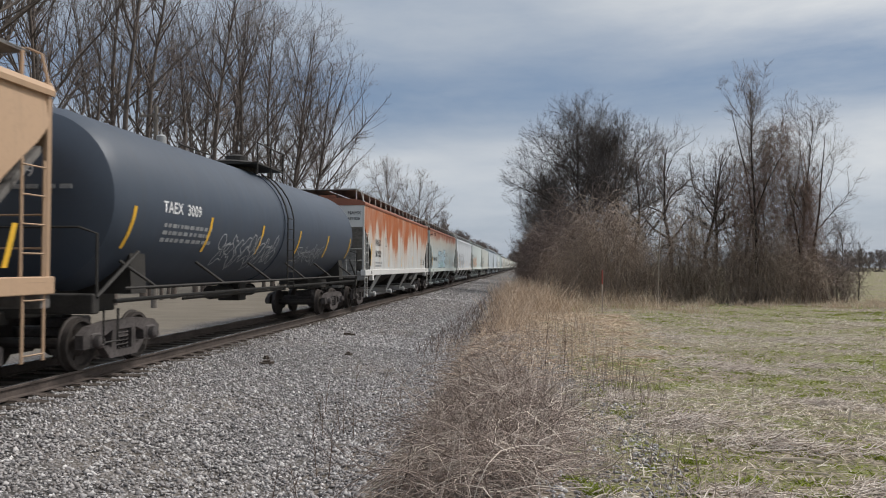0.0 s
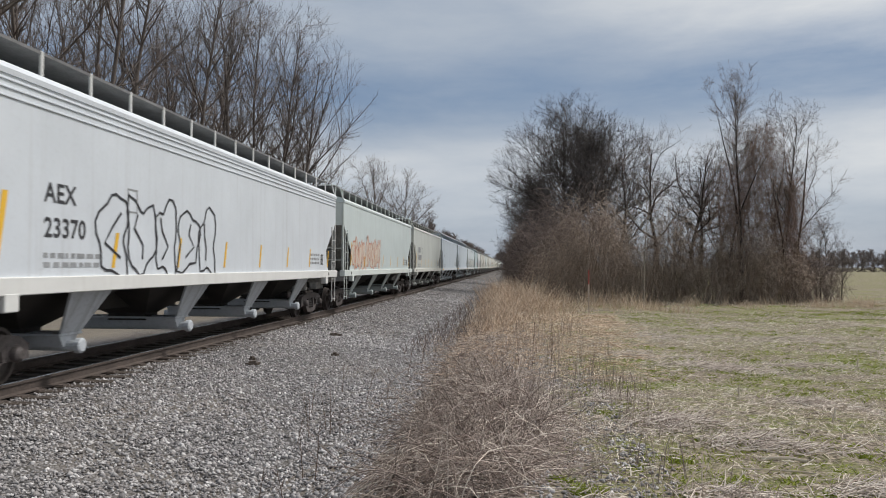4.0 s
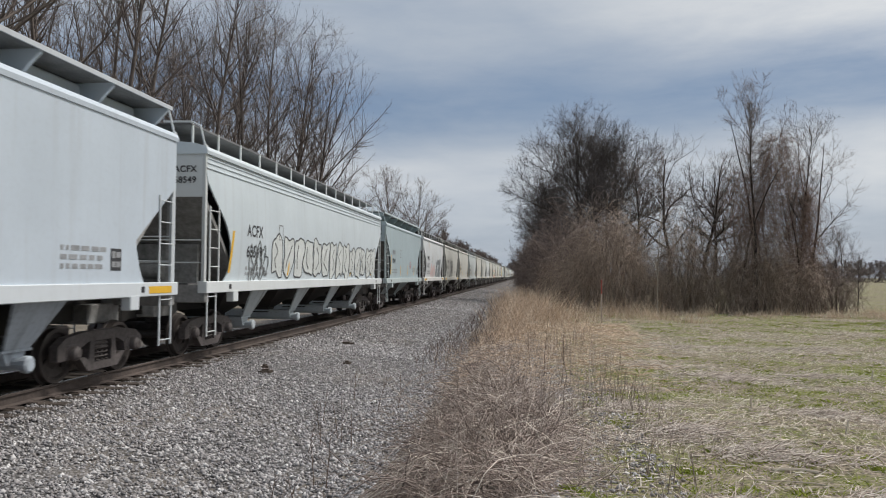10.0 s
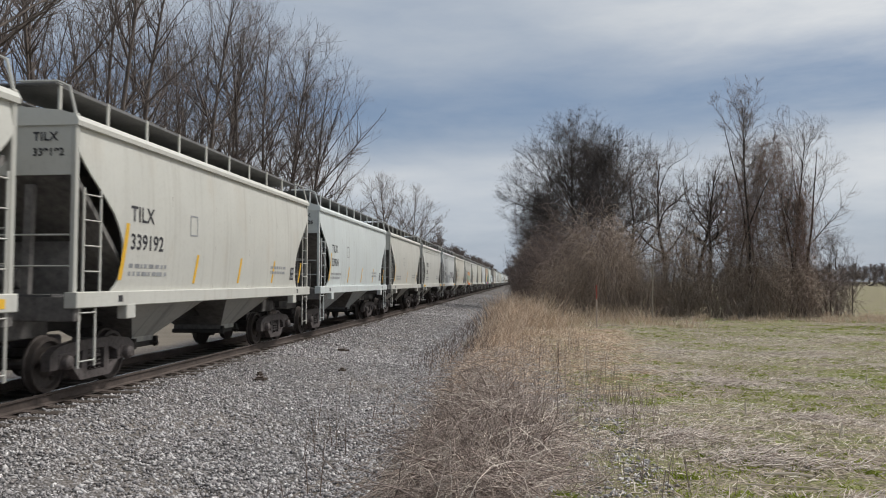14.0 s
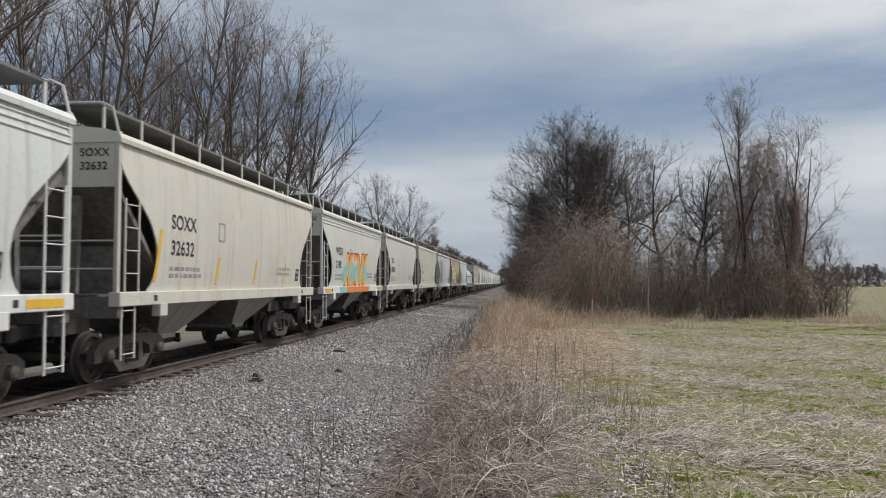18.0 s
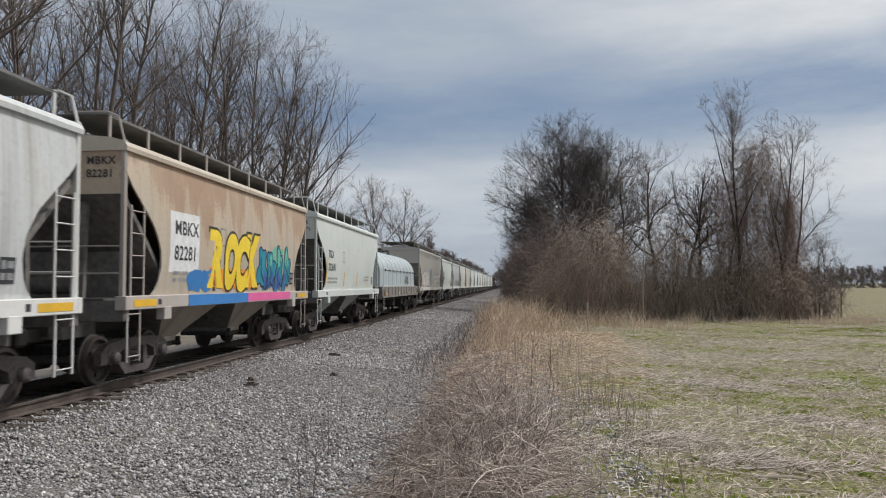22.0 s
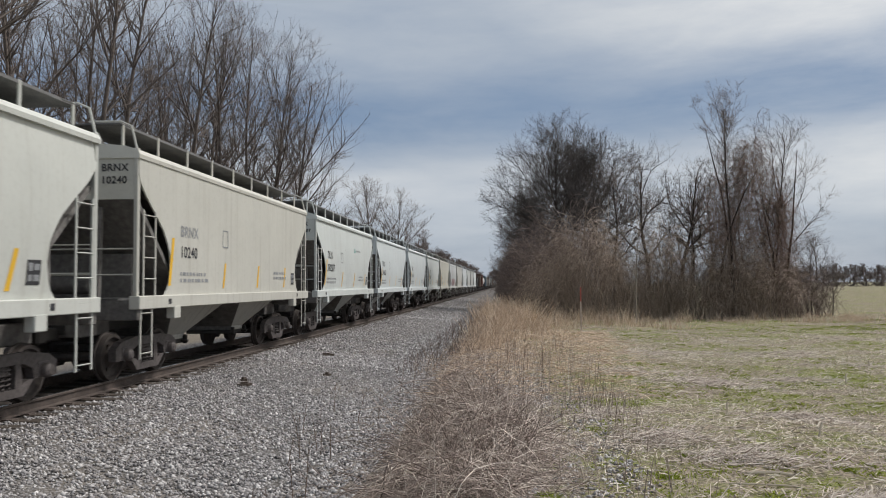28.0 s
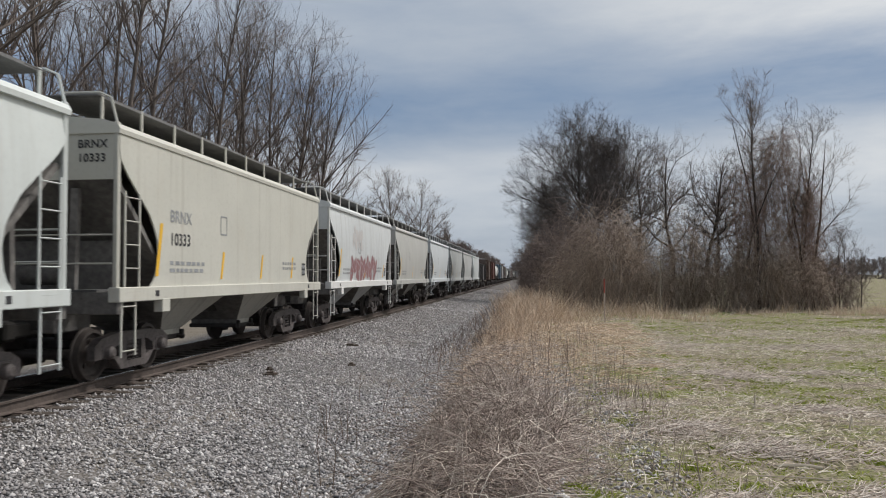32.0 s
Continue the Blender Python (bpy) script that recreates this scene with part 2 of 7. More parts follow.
VINE_RED = colour_by_island("reddish_dead_vine", [(0.17, 0.115, 0.095), (0.26, 0.18, 0.15), (0.36, 0.27, 0.225)])
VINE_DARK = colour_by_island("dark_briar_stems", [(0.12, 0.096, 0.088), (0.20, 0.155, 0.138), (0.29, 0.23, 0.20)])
BRAMBLE = colour_by_island("dry_bramble_canes", [(0.42, 0.345, 0.30), (0.17, 0.13, 0.11), (0.70, 0.60, 0.52), (0.27, 0.215, 0.185), (0.36, 0.285, 0.25), (0.92, 0.84, 0.74)])
STRAW = colour_by_island("dry_straw_grass", [(0.60, 0.44, 0.31), (0.80, 0.65, 0.49), (0.46, 0.31, 0.22), (0.90, 0.79, 0.64)])
PALE_STALK = colour_by_island("pale_stalk_pieces", [(0.62, 0.55, 0.45), (0.86, 0.80, 0.69), (0.48, 0.41, 0.33), (0.74, 0.67, 0.56)])
WEED_STEM = colour_by_island("dark_dead_weed_stems", [(0.15, 0.105, 0.085), (0.24, 0.175, 0.14), (0.11, 0.075, 0.06)])
RESIDUE = colour_by_island("bleached_maize_residue", [(0.52, 0.445, 0.36), (0.74, 0.66, 0.55), (0.36, 0.295, 0.235), (0.90, 0.84, 0.73)])
TRASH = colour_by_island("grey_brown_crop_trash", [(0.55, 0.47, 0.415), (0.74, 0.66, 0.585), (0.36, 0.29, 0.25), (0.90, 0.83, 0.75)])
WEED = colour_by_island("low_green_weeds", [(0.15, 0.20, 0.025), (0.29, 0.34, 0.045), (0.21, 0.26, 0.03), (0.40, 0.41, 0.08)])
STONE = colour_by_island("crushed_limestone", [(0.18, 0.172, 0.175), (0.36, 0.343, 0.345), (0.25, 0.226, 0.215), (0.60, 0.578, 0.572), (0.105, 0.10, 0.102), (0.80, 0.772, 0.76)], 0.85, 25)


def ground_material():
    """Ballast by the line, worn verge, stubble field with green weed beyond it."""
    m, n, l, p = material("line_side_ground")
    co = node(n, "ShaderNodeTexCoord").outputs["Object"]
    xyz = node(n, "ShaderNodeSeparateXYZ")
    l.new(co, xyz.inputs[0])
    wob = math_node(n, l, "MULTIPLY", math_node(n, l, "SUBTRACT", noise_of(n, l, co, 0.5, 6), 0.5), 2.6)
    x = math_node(n, l, "ADD", xyz.outputs["X"], wob)
    vor = node(n, "ShaderNodeTexVoronoi", Scale=24.0)
    l.new(co, vor.inputs["Vector"])
    hue = node(n, "ShaderNodeSeparateColor")
    l.new(vor.outputs["Color"], hue.inputs[0])
    st = mix_col(n, l, hue.outputs[0], (0.062, 0.058, 0.059), (0.28, 0.268, 0.268))
    st = mix_col(n, l, ramp_of(n, l, vor.outputs["Distance"], 0.35, 0.75), st, (0.07, 0.066, 0.062))
    st = mix_col(n, l, ramp_of(n, l, noise_of(n, l, co, 0.35, 4), 0.45, 0.75), st, mix_col(n, l, 0.5, st, (0.30, 0.25, 0.20)))
    # soil, matted straw and weeds of the field
    a = noise_of(n, l, co, 0.75, 7, (0.6, 1.5, 1))
    b = noise_of(n, l, co, 9.0, 6, (1, 1, 1))
    c2 = noise_of(n, l, co, 40.0, 6, (0.6, 1, 1))
    b2 = noise_of(n, l, co, 34.0, 6)
    soil = mix_col(n, l, ramp_of(n, l, c2, 0.40, 0.62), (0.070, 0.056, 0.041), (0.40, 0.335, 0.26))
    green = mix_col(n, l, ramp_of(n, l, b2, 0.38, 0.64), (0.075, 0.095, 0.022), (0.26, 0.28, 0.075))
    gm = math_node(n, l, "MULTIPLY", ramp_of(n, l, math_node(n, l, "ADD", a, math_node(n, l, "MULTIPLY", b, 0.6)), 0.74, 0.92), 0.8)
    field = mix_col(n, l, gm, soil, green)
    verge = mix_col(n, l, ramp_of(n, l, c2, 0.3, 0.7), (0.15, 0.118, 0.092), (0.36, 0.30, 0.235))
    c = mix_col(n, l, ramp_of(n, l, x, -2.4, -1.6), st, mix_col(n, l, 0.45, verge, st))
    c = mix_col(n, l, ramp_of(n, l, x, -0.2, 1.0), c, field)
    # bare grass land beyond the line
    c = mix_col(n, l, ramp_of(n, l, math_node(n, l, "MULTIPLY", x, -1.0), 12.4, 13.6), c, mix_col(n, l, a, (0.12, 0.105, 0.085), (0.25, 0.22, 0.18)))
    # shade under the train, painted as a dark band between the rails
    mid = math_node(n, l, "ABSOLUTE", math_node(n, l, "ADD", x, 7.875), 0)
    c = mix_col(n, l, math_node(n, l, "MULTIPLY", ramp_of(n, l, mid, 1.75, 1.05), 0.85), c, (0.035, 0.029, 0.025))
    l.new(c, p.inputs["Base Color"])
    p.inputs["Roughness"].default_value = 0.95
    p.inputs["Specular IOR Level"].default_value = 0.15
    h = math_node(n, l, "SUBTRACT", math_node(n, l, "ADD", math_node(n, l, "MULTIPLY", b, 0.5), math_node(n, l, "MULTIPLY", b2, 0.6)), math_node(n, l, "MULTIPLY", vor.outputs["Distance"], ramp_of(n, l, x, 0.0, -1.0)))
    bump(n, l, p, h, 0.7, 0.03)
    return m


GROUND_MAT = ground_material()

# ---- mesh helpers ----
class Build:
    """Gathers vertices and faces of one mesh."""

    def __init__(self):
        self.v, self.f = [], []

    def add(self, verts, faces):
        k = len(self.v)
        self.v += [tuple(p) for p in verts]
        self.f += [tuple(i + k for i in q) for q in faces]
        return self

    def box(self, x0, x1, y0, y1, z0, z1, c=0.0):
        """A box, with its edges chamfered by c."""
        if c <= 0:
            return self.add([(x, y, z) for x in (x0, x1) for y in (y0, y1) for z in (z0, z1)],
                            [(0, 1, 3, 2), (4, 6, 7, 5), (0, 4, 5, 1), (2, 3, 7, 6), (0, 2, 6, 4), (1, 5, 7, 3)])
        a = []
        for sx in (0, 1):
            for sy in (0, 1):
                for sz in (0, 1):
                    p = [(x0, x1)[sx], (y0, y1)[sy], (z0, z1)[sz]]
                    s = [1 - 2 * sx, 1 - 2 * sy, 1 - 2 * sz]
                    for ax in range(3):
                        a.append([p[i] + (0 if i == ax else c * s[i]) for i in range(3)])
        at = lambda sx, sy, sz, ax: (sx * 4 + sy * 2 + sz) * 3 + ax
        fs = []
        for s in (0, 1):
            fs += [tuple(at(s, b, d, 0) for b, d in ((0, 0), (0, 1), (1, 1), (1, 0))[:: -1 if s else 1]),
                   tuple(at(b, s, d, 1) for b, d in ((0, 0), (1, 0), (1, 1), (0, 1))[:: -1 if s else 1]),
                   tuple(at(b, d, s, 2) for b, d in ((0, 0), (0, 1), (1, 1), (1, 0))[:: -1 if s else 1])]
        for i in (0, 1):
            for j in (0, 1):
                fs += [(at(0, i, j, 1), at(0, i, j, 2), at(1, i, j, 2), at(1, i, j, 1)),
                       (at(i, 0, j, 0), at(i, 0, j, 2), at(i, 1, j, 2), at(i, 1, j, 0)),
                       (at(i, j, 0, 0), at(i, j, 0, 1), at(i, j, 1, 1), at(i, j, 1, 0))]
                fs += [(at(i, j, s, 0), at(i, j, s, 1), at(i, j, s, 2)) for s in (0, 1)]
        return self.add(a, fs)

    def prism(self, outline, axis, a, b):
        """An outline of two coordinates, drawn out along an axis from a to b."""
        n = len(outline)
        put = {"x": lambda p, s: (s, p[0], p[1]), "y": lambda p, s: (p[0], s, p[1]), "z": lambda p, s: (p[0], p[1], s)}[axis]
        return self.add([put(p, s) for s in (a, b) for p in outline],
                        [tuple(range(n)), tuple(range(2 * n - 1, n - 1, -1))] + [(i, n + i, n + (i + 1) % n, (i + 1) % n) for i in range(n)])

    def lathe(self, rings, axis, centre, n=16):
        """Rings (place along the axis, radius), closed at both ends."""
        put = {"x": lambda s, u, w: (s, u, w), "y": lambda s, u, w: (u, s, w), "z": lambda s, u, w: (u, w, s)}[axis]
        v, f = [], []
        for s, r in rings:
            for i in range(n):
                a = 2 * math.pi * i / n
                v.append(tuple(q + o for q, o in zip(put(s, r * math.cos(a), r * math.sin(a)), centre)))
        for k in range(len(rings) - 1):
            f += [(k * n + i, k * n + (i + 1) % n, (k + 1) * n + (i + 1) % n, (k + 1) * n + i) for i in range(n)]
        f += [tuple(range(n)), tuple(range(len(v) - 1, len(v) - n - 1, -1))]
        return self.add(v, f)

    def tube(self, pts, r, n=6):
        pts = [Vector(p) for p in pts]
        v, f = [], []
        for i, p in enumerate(pts):
            d = (pts[min(i + 1, len(pts) - 1)] - pts[max(i - 1, 0)]).normalized()
            s = d.orthogonal().normalized() if abs(d.z) > 0.9 else d.cross(Vector((0, 0, 1))).normalized()
            u = s.cross(d)
            v += [p + r * (math.cos(2 * math.pi * k / n) * s + math.sin(2 * math.pi * k / n) * u) for k in range(n)]
        for i in range(len(pts) - 1):
            f += [(i * n + k, i * n + (k + 1) % n, (i + 1) * n + (k + 1) % n, (i + 1) * n + k) for k in range(n)]
        f += [tuple(range(n)), tuple(range(len(v) - 1, len(v) - n - 1, -1))]
        return self.add(v, f)

    def grid(self, rows):
        n = len(rows[0])
        return self.add([p for r in rows for p in r],
                        [(i * n + j, i * n + j + 1, (i + 1) * n + j + 1, (i + 1) * n + j) for i in range(len(rows) - 1) for j in range(n - 1)])

    def mesh(self, name, mat, smooth=False):
        me = bpy.data.meshes.new(name)
        me.from_pydata(self.v, [], self.f)
        bm = bmesh.new()
        bm.from_mesh(me)
        bmesh.ops.recalc_face_normals(bm, faces=bm.faces)
        bm.to_mesh(me)
        bm.free()
        me.materials.append(mat)
        if smooth:
            me.polygons.foreach_set("use_smooth", [True] * len(me.polygons))
            me.set_sharp_from_angle(angle=radians(32))
        return me


def part(name, me, parent, label=""):
    ob = new(name, me)
    ob.parent = parent
    return tagged(ob, label)


def np_mesh(name, verts, faces, mat):
    """A mesh from arrays; faces: one array, or several whose faces have different numbers of corners."""
    me = bpy.data.meshes.new(name)
    sets = [np.asarray(f, dtype=np.int32) for f in (faces if isinstance(faces, list) else [faces])]
    counts = np.concatenate([np.full(len(f), f.shape[1]) for f in sets])
    loops = np.concatenate([f.ravel() for f in sets])
    me.vertices.add(len(verts))
    me.vertices.foreach_set("co", np.asarray(verts, dtype=np.float32).ravel())
    me.loops.add(len(loops))
    me.loops.foreach_set("vertex_index", loops)
    me.polygons.add(len(counts))
    me.polygons.foreach_set("loop_start", np.concatenate([[0], np.cumsum(counts)[:-1]]).astype(np.int32))
    me.materials.append(mat)
    me.update(calc_edges=True)
    return me


def cones(P, R):
    """Straight pointed twigs between the two points of each stem: vertices and triangles."""
    m = len(P)
    T = P[:, 1] - P[:, 0]
    T /= np.linalg.norm(T, axis=1, keepdims=True) + 1e-9
    S = np.cross(T, np.where(np.abs(T[:, 2:3]) > 0.8, np.array([1.0, 0, 0]), np.array([0, 0, 1.0])))
    S /= np.linalg.norm(S, axis=1, keepdims=True) + 1e-9
    U = np.cross(S, T)
    ang = 2 * np.pi * np.arange(3) / 3
    ring = P[:, :1] + R[:, :1, None] * (np.cos(ang)[None, :, None] * S[:, None] + np.sin(ang)[None, :, None] * U[:, None])
    v = np.concatenate([ring, P[:, 1:2]], 1).reshape(-1, 3)
    i = np.arange(m)[:, None] * 4
    return v, np.concatenate([i + np.array([[0, 1, 3]]), i + np.array([[1, 2, 3]]), i + np.array([[2, 0, 3]])])


def tubes(groups, sides=3):
    """Vertices and quads of many thin stems: groups of (points m x n x 3, radii m x n)."""
    vs, fs, base = [], [], 0
    for P, R in groups:
        m, n, _ = P.shape
        T = np.gradient(P, axis=1)
        T /= np.linalg.norm(T, axis=2, keepdims=True) + 1e-9
        ref = np.where(np.abs(T[..., 2:3]) > 0.8, np.array([1.0, 0.0, 0.0]), np.array([0.0, 0.0, 1.0]))
        S = np.cross(T, ref)
        S /= np.linalg.norm(S, axis=2, keepdims=True) + 1e-9
        U = np.cross(S, T)
        ang = 2 * np.pi * np.arange(sides) / sides
        ring = P[:, :, None, :] + R[:, :, None, None] * (np.cos(ang)[None, None, :, None] * S[:, :, None, :] + np.sin(ang)[None, None, :, None] * U[:, :, None, :])
        vs.append(ring.reshape(-1, 3))
        idx = np.arange(m * n * sides).reshape(m, n, sides) + base
        nxt = np.roll(idx, -1, axis=2)
        fs.append(np.stack([idx[:, :-1], nxt[:, :-1], nxt[:, 1:], idx[:, 1:]], axis=-1).reshape(-1, 4))
        base += m * n * sides
    return np.concatenate(vs), np.concatenate(fs)


def stems(rng, start, way, length, n, up=0.0, wander=0.12, r0=None, tip=0.35):
    """Bent stems from start points along ways: points and radii."""
    m = len(start)
    P = np.zeros((m, n, 3))
    P[:, 0] = start
    d = way / (np.linalg.norm(way, axis=1, keepdims=True) + 1e-9)
    step = (length / (n - 1))[:, None]
    for i in range(1, n):
        d = d + rng.normal(0, wander, (m, 3)) + np.array([0, 0, up / n])
        d /= np.linalg.norm(d, axis=1, keepdims=True) + 1e-9
        P[:, i] = P[:, i - 1] + d * step
    R = r0[:, None] * np.linspace(1, tip, n)[None, :]
    return P, R


def sprout(rng, P, R, per, t0, t1, angle, length, n, up, wander, thin=0.55, least=0.004, taper=True):
    """Side stems that leave the stems P."""
    m, k, _ = P.shape
    t = rng.uniform(t0, t1, (m, per)) * (k - 1)
    i = np.minimum(t.astype(int), k - 2)
    f = (t - i)[..., None]
    rows = np.arange(m)[:, None]
    A, B = P[rows, i], P[rows, i + 1]
    start = A + f * (B - A)
    T = B - A
    T /= np.linalg.norm(T, axis=2, keepdims=True) + 1e-9
    rnd = rng.normal(0, 1, T.shape)
    side = rnd - (rnd * T).sum(2, keepdims=True) * T
    side /= np.linalg.norm(side, axis=2, keepdims=True) + 1e-9
    a = np.radians(rng.normal(angle, angle * 0.22, (m, per)))[..., None]
    way = np.cos(a) * T + np.sin(a) * side
    own = np.linalg.norm(P[:, -1] - P[:, 0], axis=1)[:, None]
    ln = own * length * rng.uniform(0.65, 1.25, (m, per))
    if taper:
        ln = ln * (1.15 - 0.6 * t / (k - 1))
    r = np.maximum(R[rows, i] * thin, least)
    return stems(rng, start.reshape(-1, 3), way.reshape(-1, 3), ln.ravel(), n, up, wander, r.ravel())

# ---- the plan: x across the line (field at plus), y along it, z up from the field ----
RAIL_Z, TRACK_X, SPEED = -0.08, -7.875, 15.362
PROFILE_X = [-3000, -60, -22, -14, -11.6, -9.9, -9.3, -6.45, -5.9, -3.4, -2.7, -2.1, -1.0, 0.2, 1.2, 60, 3000]
PROFILE_Z = [-0.3, -0.5, -0.7, -0.75, -0.72, -0.36, -0.29, -0.29, -0.35, -0.54, -0.58, -0.50, -0.18, -0.03, 0.0, 0.0, 0.2]


def ground_z(x, y):
    """The lie of the land, for arrays too."""
    z = np.interp(x, PROFILE_X, PROFILE_Z)
    rough = np.clip((np.asarray(x) + 2.9) / 2.0, 0.25, 1.0)
    z = z + rough * (0.035 * np.sin(1.3 * np.asarray(x) + 0.9 * np.asarray(y)) * np.sin(0.7 * np.asarray(y) - 0.4 * np.asarray(x)) + 0.018 * np.sin(3.1 * np.asarray(x) + 0.5) * np.sin(2.7 * np.asarray(y)))
    return z


def build_ground():
    xs = np.unique(np.concatenate([np.linspace(-13, 9, 150), -np.geomspace(13.5, 3000, 34), np.geomspace(9.4, 3000, 34)]))
    ys = np.unique(np.concatenate([np.linspace(-14, 46, 250), np.geomspace(47, 4000, 60), -np.geomspace(15, 3000, 20)]))
    X, Y = np.meshgrid(xs, ys)
    Z = ground_z(X, Y)
    rng = np.random.default_rng(3)
    Z = Z + rng.normal(0, 0.008, Z.shape) * (np.abs(X) < 14)
    n = len(xs)
    idx = np.arange(X.size).reshape(X.shape)
    faces = np.stack([idx[:-1, :-1], idx[:-1, 1:], idx[1:, 1:], idx[1:, :-1]], -1).reshape(-1, 4)
    me = np_mesh("ground", np.stack([X, Y, Z], -1).reshape(-1, 3), faces, GROUND_MAT)
    me.polygons.foreach_set("use_smooth", [True] * len(me.polygons))
    tagged(new("ground", me), "crushed stone line side falling to a swale, then a stubble field", "ground", kind="structure")


build_ground()


# ---- the track ----
def build_track():
    track = tagged(new("railway_track"), "single railway line of rusty rails on wooden sleepers", "railway track", kind="structure")
    web = [(-0.07, -0.178), (0.07, -0.178), (0.07, -0.163), (0.012, -0.145), (0.010, -0.05), (0.036, -0.036), (0.036, -0.006), (0.030, 0.0), (-0.030, 0.0), (-0.036, -0.006), (-0.036, -0.036), (-0.010, -0.05), (-0.012, -0.145), (-0.07, -0.163)]
    for side in (-1, 1):
        x = TRACK_X + side * 0.7535
        b = Build().prism([(x + p, RAIL_Z - 0.002 + q) for p, q in web], "y", -40, 1400)
        rail = part("rail", b.mesh("rail", RAIL_MAT), track, "rusty steel rail with a polished head")
        part("rail_head", Build().box(x - 0.026, x + 0.026, -40, 1400, RAIL_Z - 0.004, RAIL_Z + 0.001).mesh("rail_head", RAIL_TOP), rail)
    plate_mesh = Build().box(-0.17, 0.17, -0.09, 0.09, -0.01, 0.014, 0.004).mesh("tie_plate", RAIL_MAT)
    rng = random.Random(5)
    mats = [Build().box(-1.3 - rng.uniform(0, 0.05), 1.3 + rng.uniform(0, 0.07), -0.115, 0.115, -0.18, 0, 0.012).mesh("sleeper", TIE_MAT) for _ in range(4)]
    y, far = -6.0, Build()
    top = RAIL_Z - 0.192
    while y < 260:
        if y < 70:
            s = part("sleeper", mats[rng.randrange(4)], track)
            s.location, s.rotation_euler = (TRACK_X + rng.uniform(-0.05, 0.05), y, top), (0, 0, rng.uniform(-0.012, 0.012))
            for side in (-1, 1):
                p = part("tie_plate", plate_mesh, s)
                p.location = (side * 0.7535, 0, 0.002)
        else:
            far.box(TRACK_X - 1.3, TRACK_X + 1.33, y - 0.115, y + 0.115, top - 0.18, top)
        y += 0.495 + rng.uniform(-0.02, 0.02)
    tagged(part("sleepers", far.mesh("sleepers", TIE_MAT), track), kind="stuff")


build_track()


# ---- trees ----
class Outline:
    """The uneven rounded outline of a crown, to which its branches grow."""

    def __init__(self, seed, centre, size):
        self.seed, self.centre, self.size = seed, centre, size

    def dist(self, start, way):
        """How far it is from points inside, along ways."""
        p, w = (start - self.centre) / self.size, way / self.size
        d = start + way - self.centre
        d = d / (np.linalg.norm(d, axis=1, keepdims=True) + 1e-9)
        k = 1 + 0.07 * np.sin(5.1 * d[:, 0] + 4.3 * d[:, 2] + self.seed) + 0.05 * np.sin(9 * d[:, 1] - 8 * d[:, 2] + 2 * self.seed)
        A, B, C = (w * w).sum(1), (p * w).sum(1), (p * p).sum(1) - k * k
        return (-B + np.sqrt(np.maximum(B * B - A * C, 0))) / A


def shoots(rng, P, R, total, t0, angle, length, n, up, wander, thin, least, root, pull, outline=None):
    """Side stems spread evenly over the length of the stems P, drawn outward from the root."""
    m, k, _ = P.shape
    L = np.linalg.norm(np.diff(P, axis=1), axis=2).sum(1)
    row = rng.choice(m, total, p=L / L.sum())
    t = (t0 + (1 - t0) * rng.uniform(0, 1, total) ** 0.9) * (k - 1)
    i = np.minimum(t.astype(int), k - 2)
    A, B = P[row, i], P[row, i + 1]
    start = A + (t - i)[:, None] * (B - A)
    T = (B - A) / (np.linalg.norm(B - A, axis=1, keepdims=True) + 1e-9)
    out_ = start - root
    out_ /= np.linalg.norm(out_, axis=1, keepdims=True) + 1e-9
    side = rng.normal(0, 1, T.shape) + pull * out_
    side -= (side * T).sum(1, keepdims=True) * T
    side /= np.linalg.norm(side, axis=1, keepdims=True) + 1e-9
    a = np.radians(rng.normal(angle, angle * 0.25, total))[:, None]
    way = np.cos(a) * T + np.sin(a) * side
    ln = length * rng.uniform(0.55, 1.35, total) * (1.2 - 0.5 * t / (k - 1))
    if outline:
        ln = np.clip(outline.dist(start, way) * rng.uniform(0.75, 1.05, total), length * 0.25, ln)
    return stems(rng, start, way, ln, n, up, wander, np.maximum(R[row, i] * thin, least), 0.3)


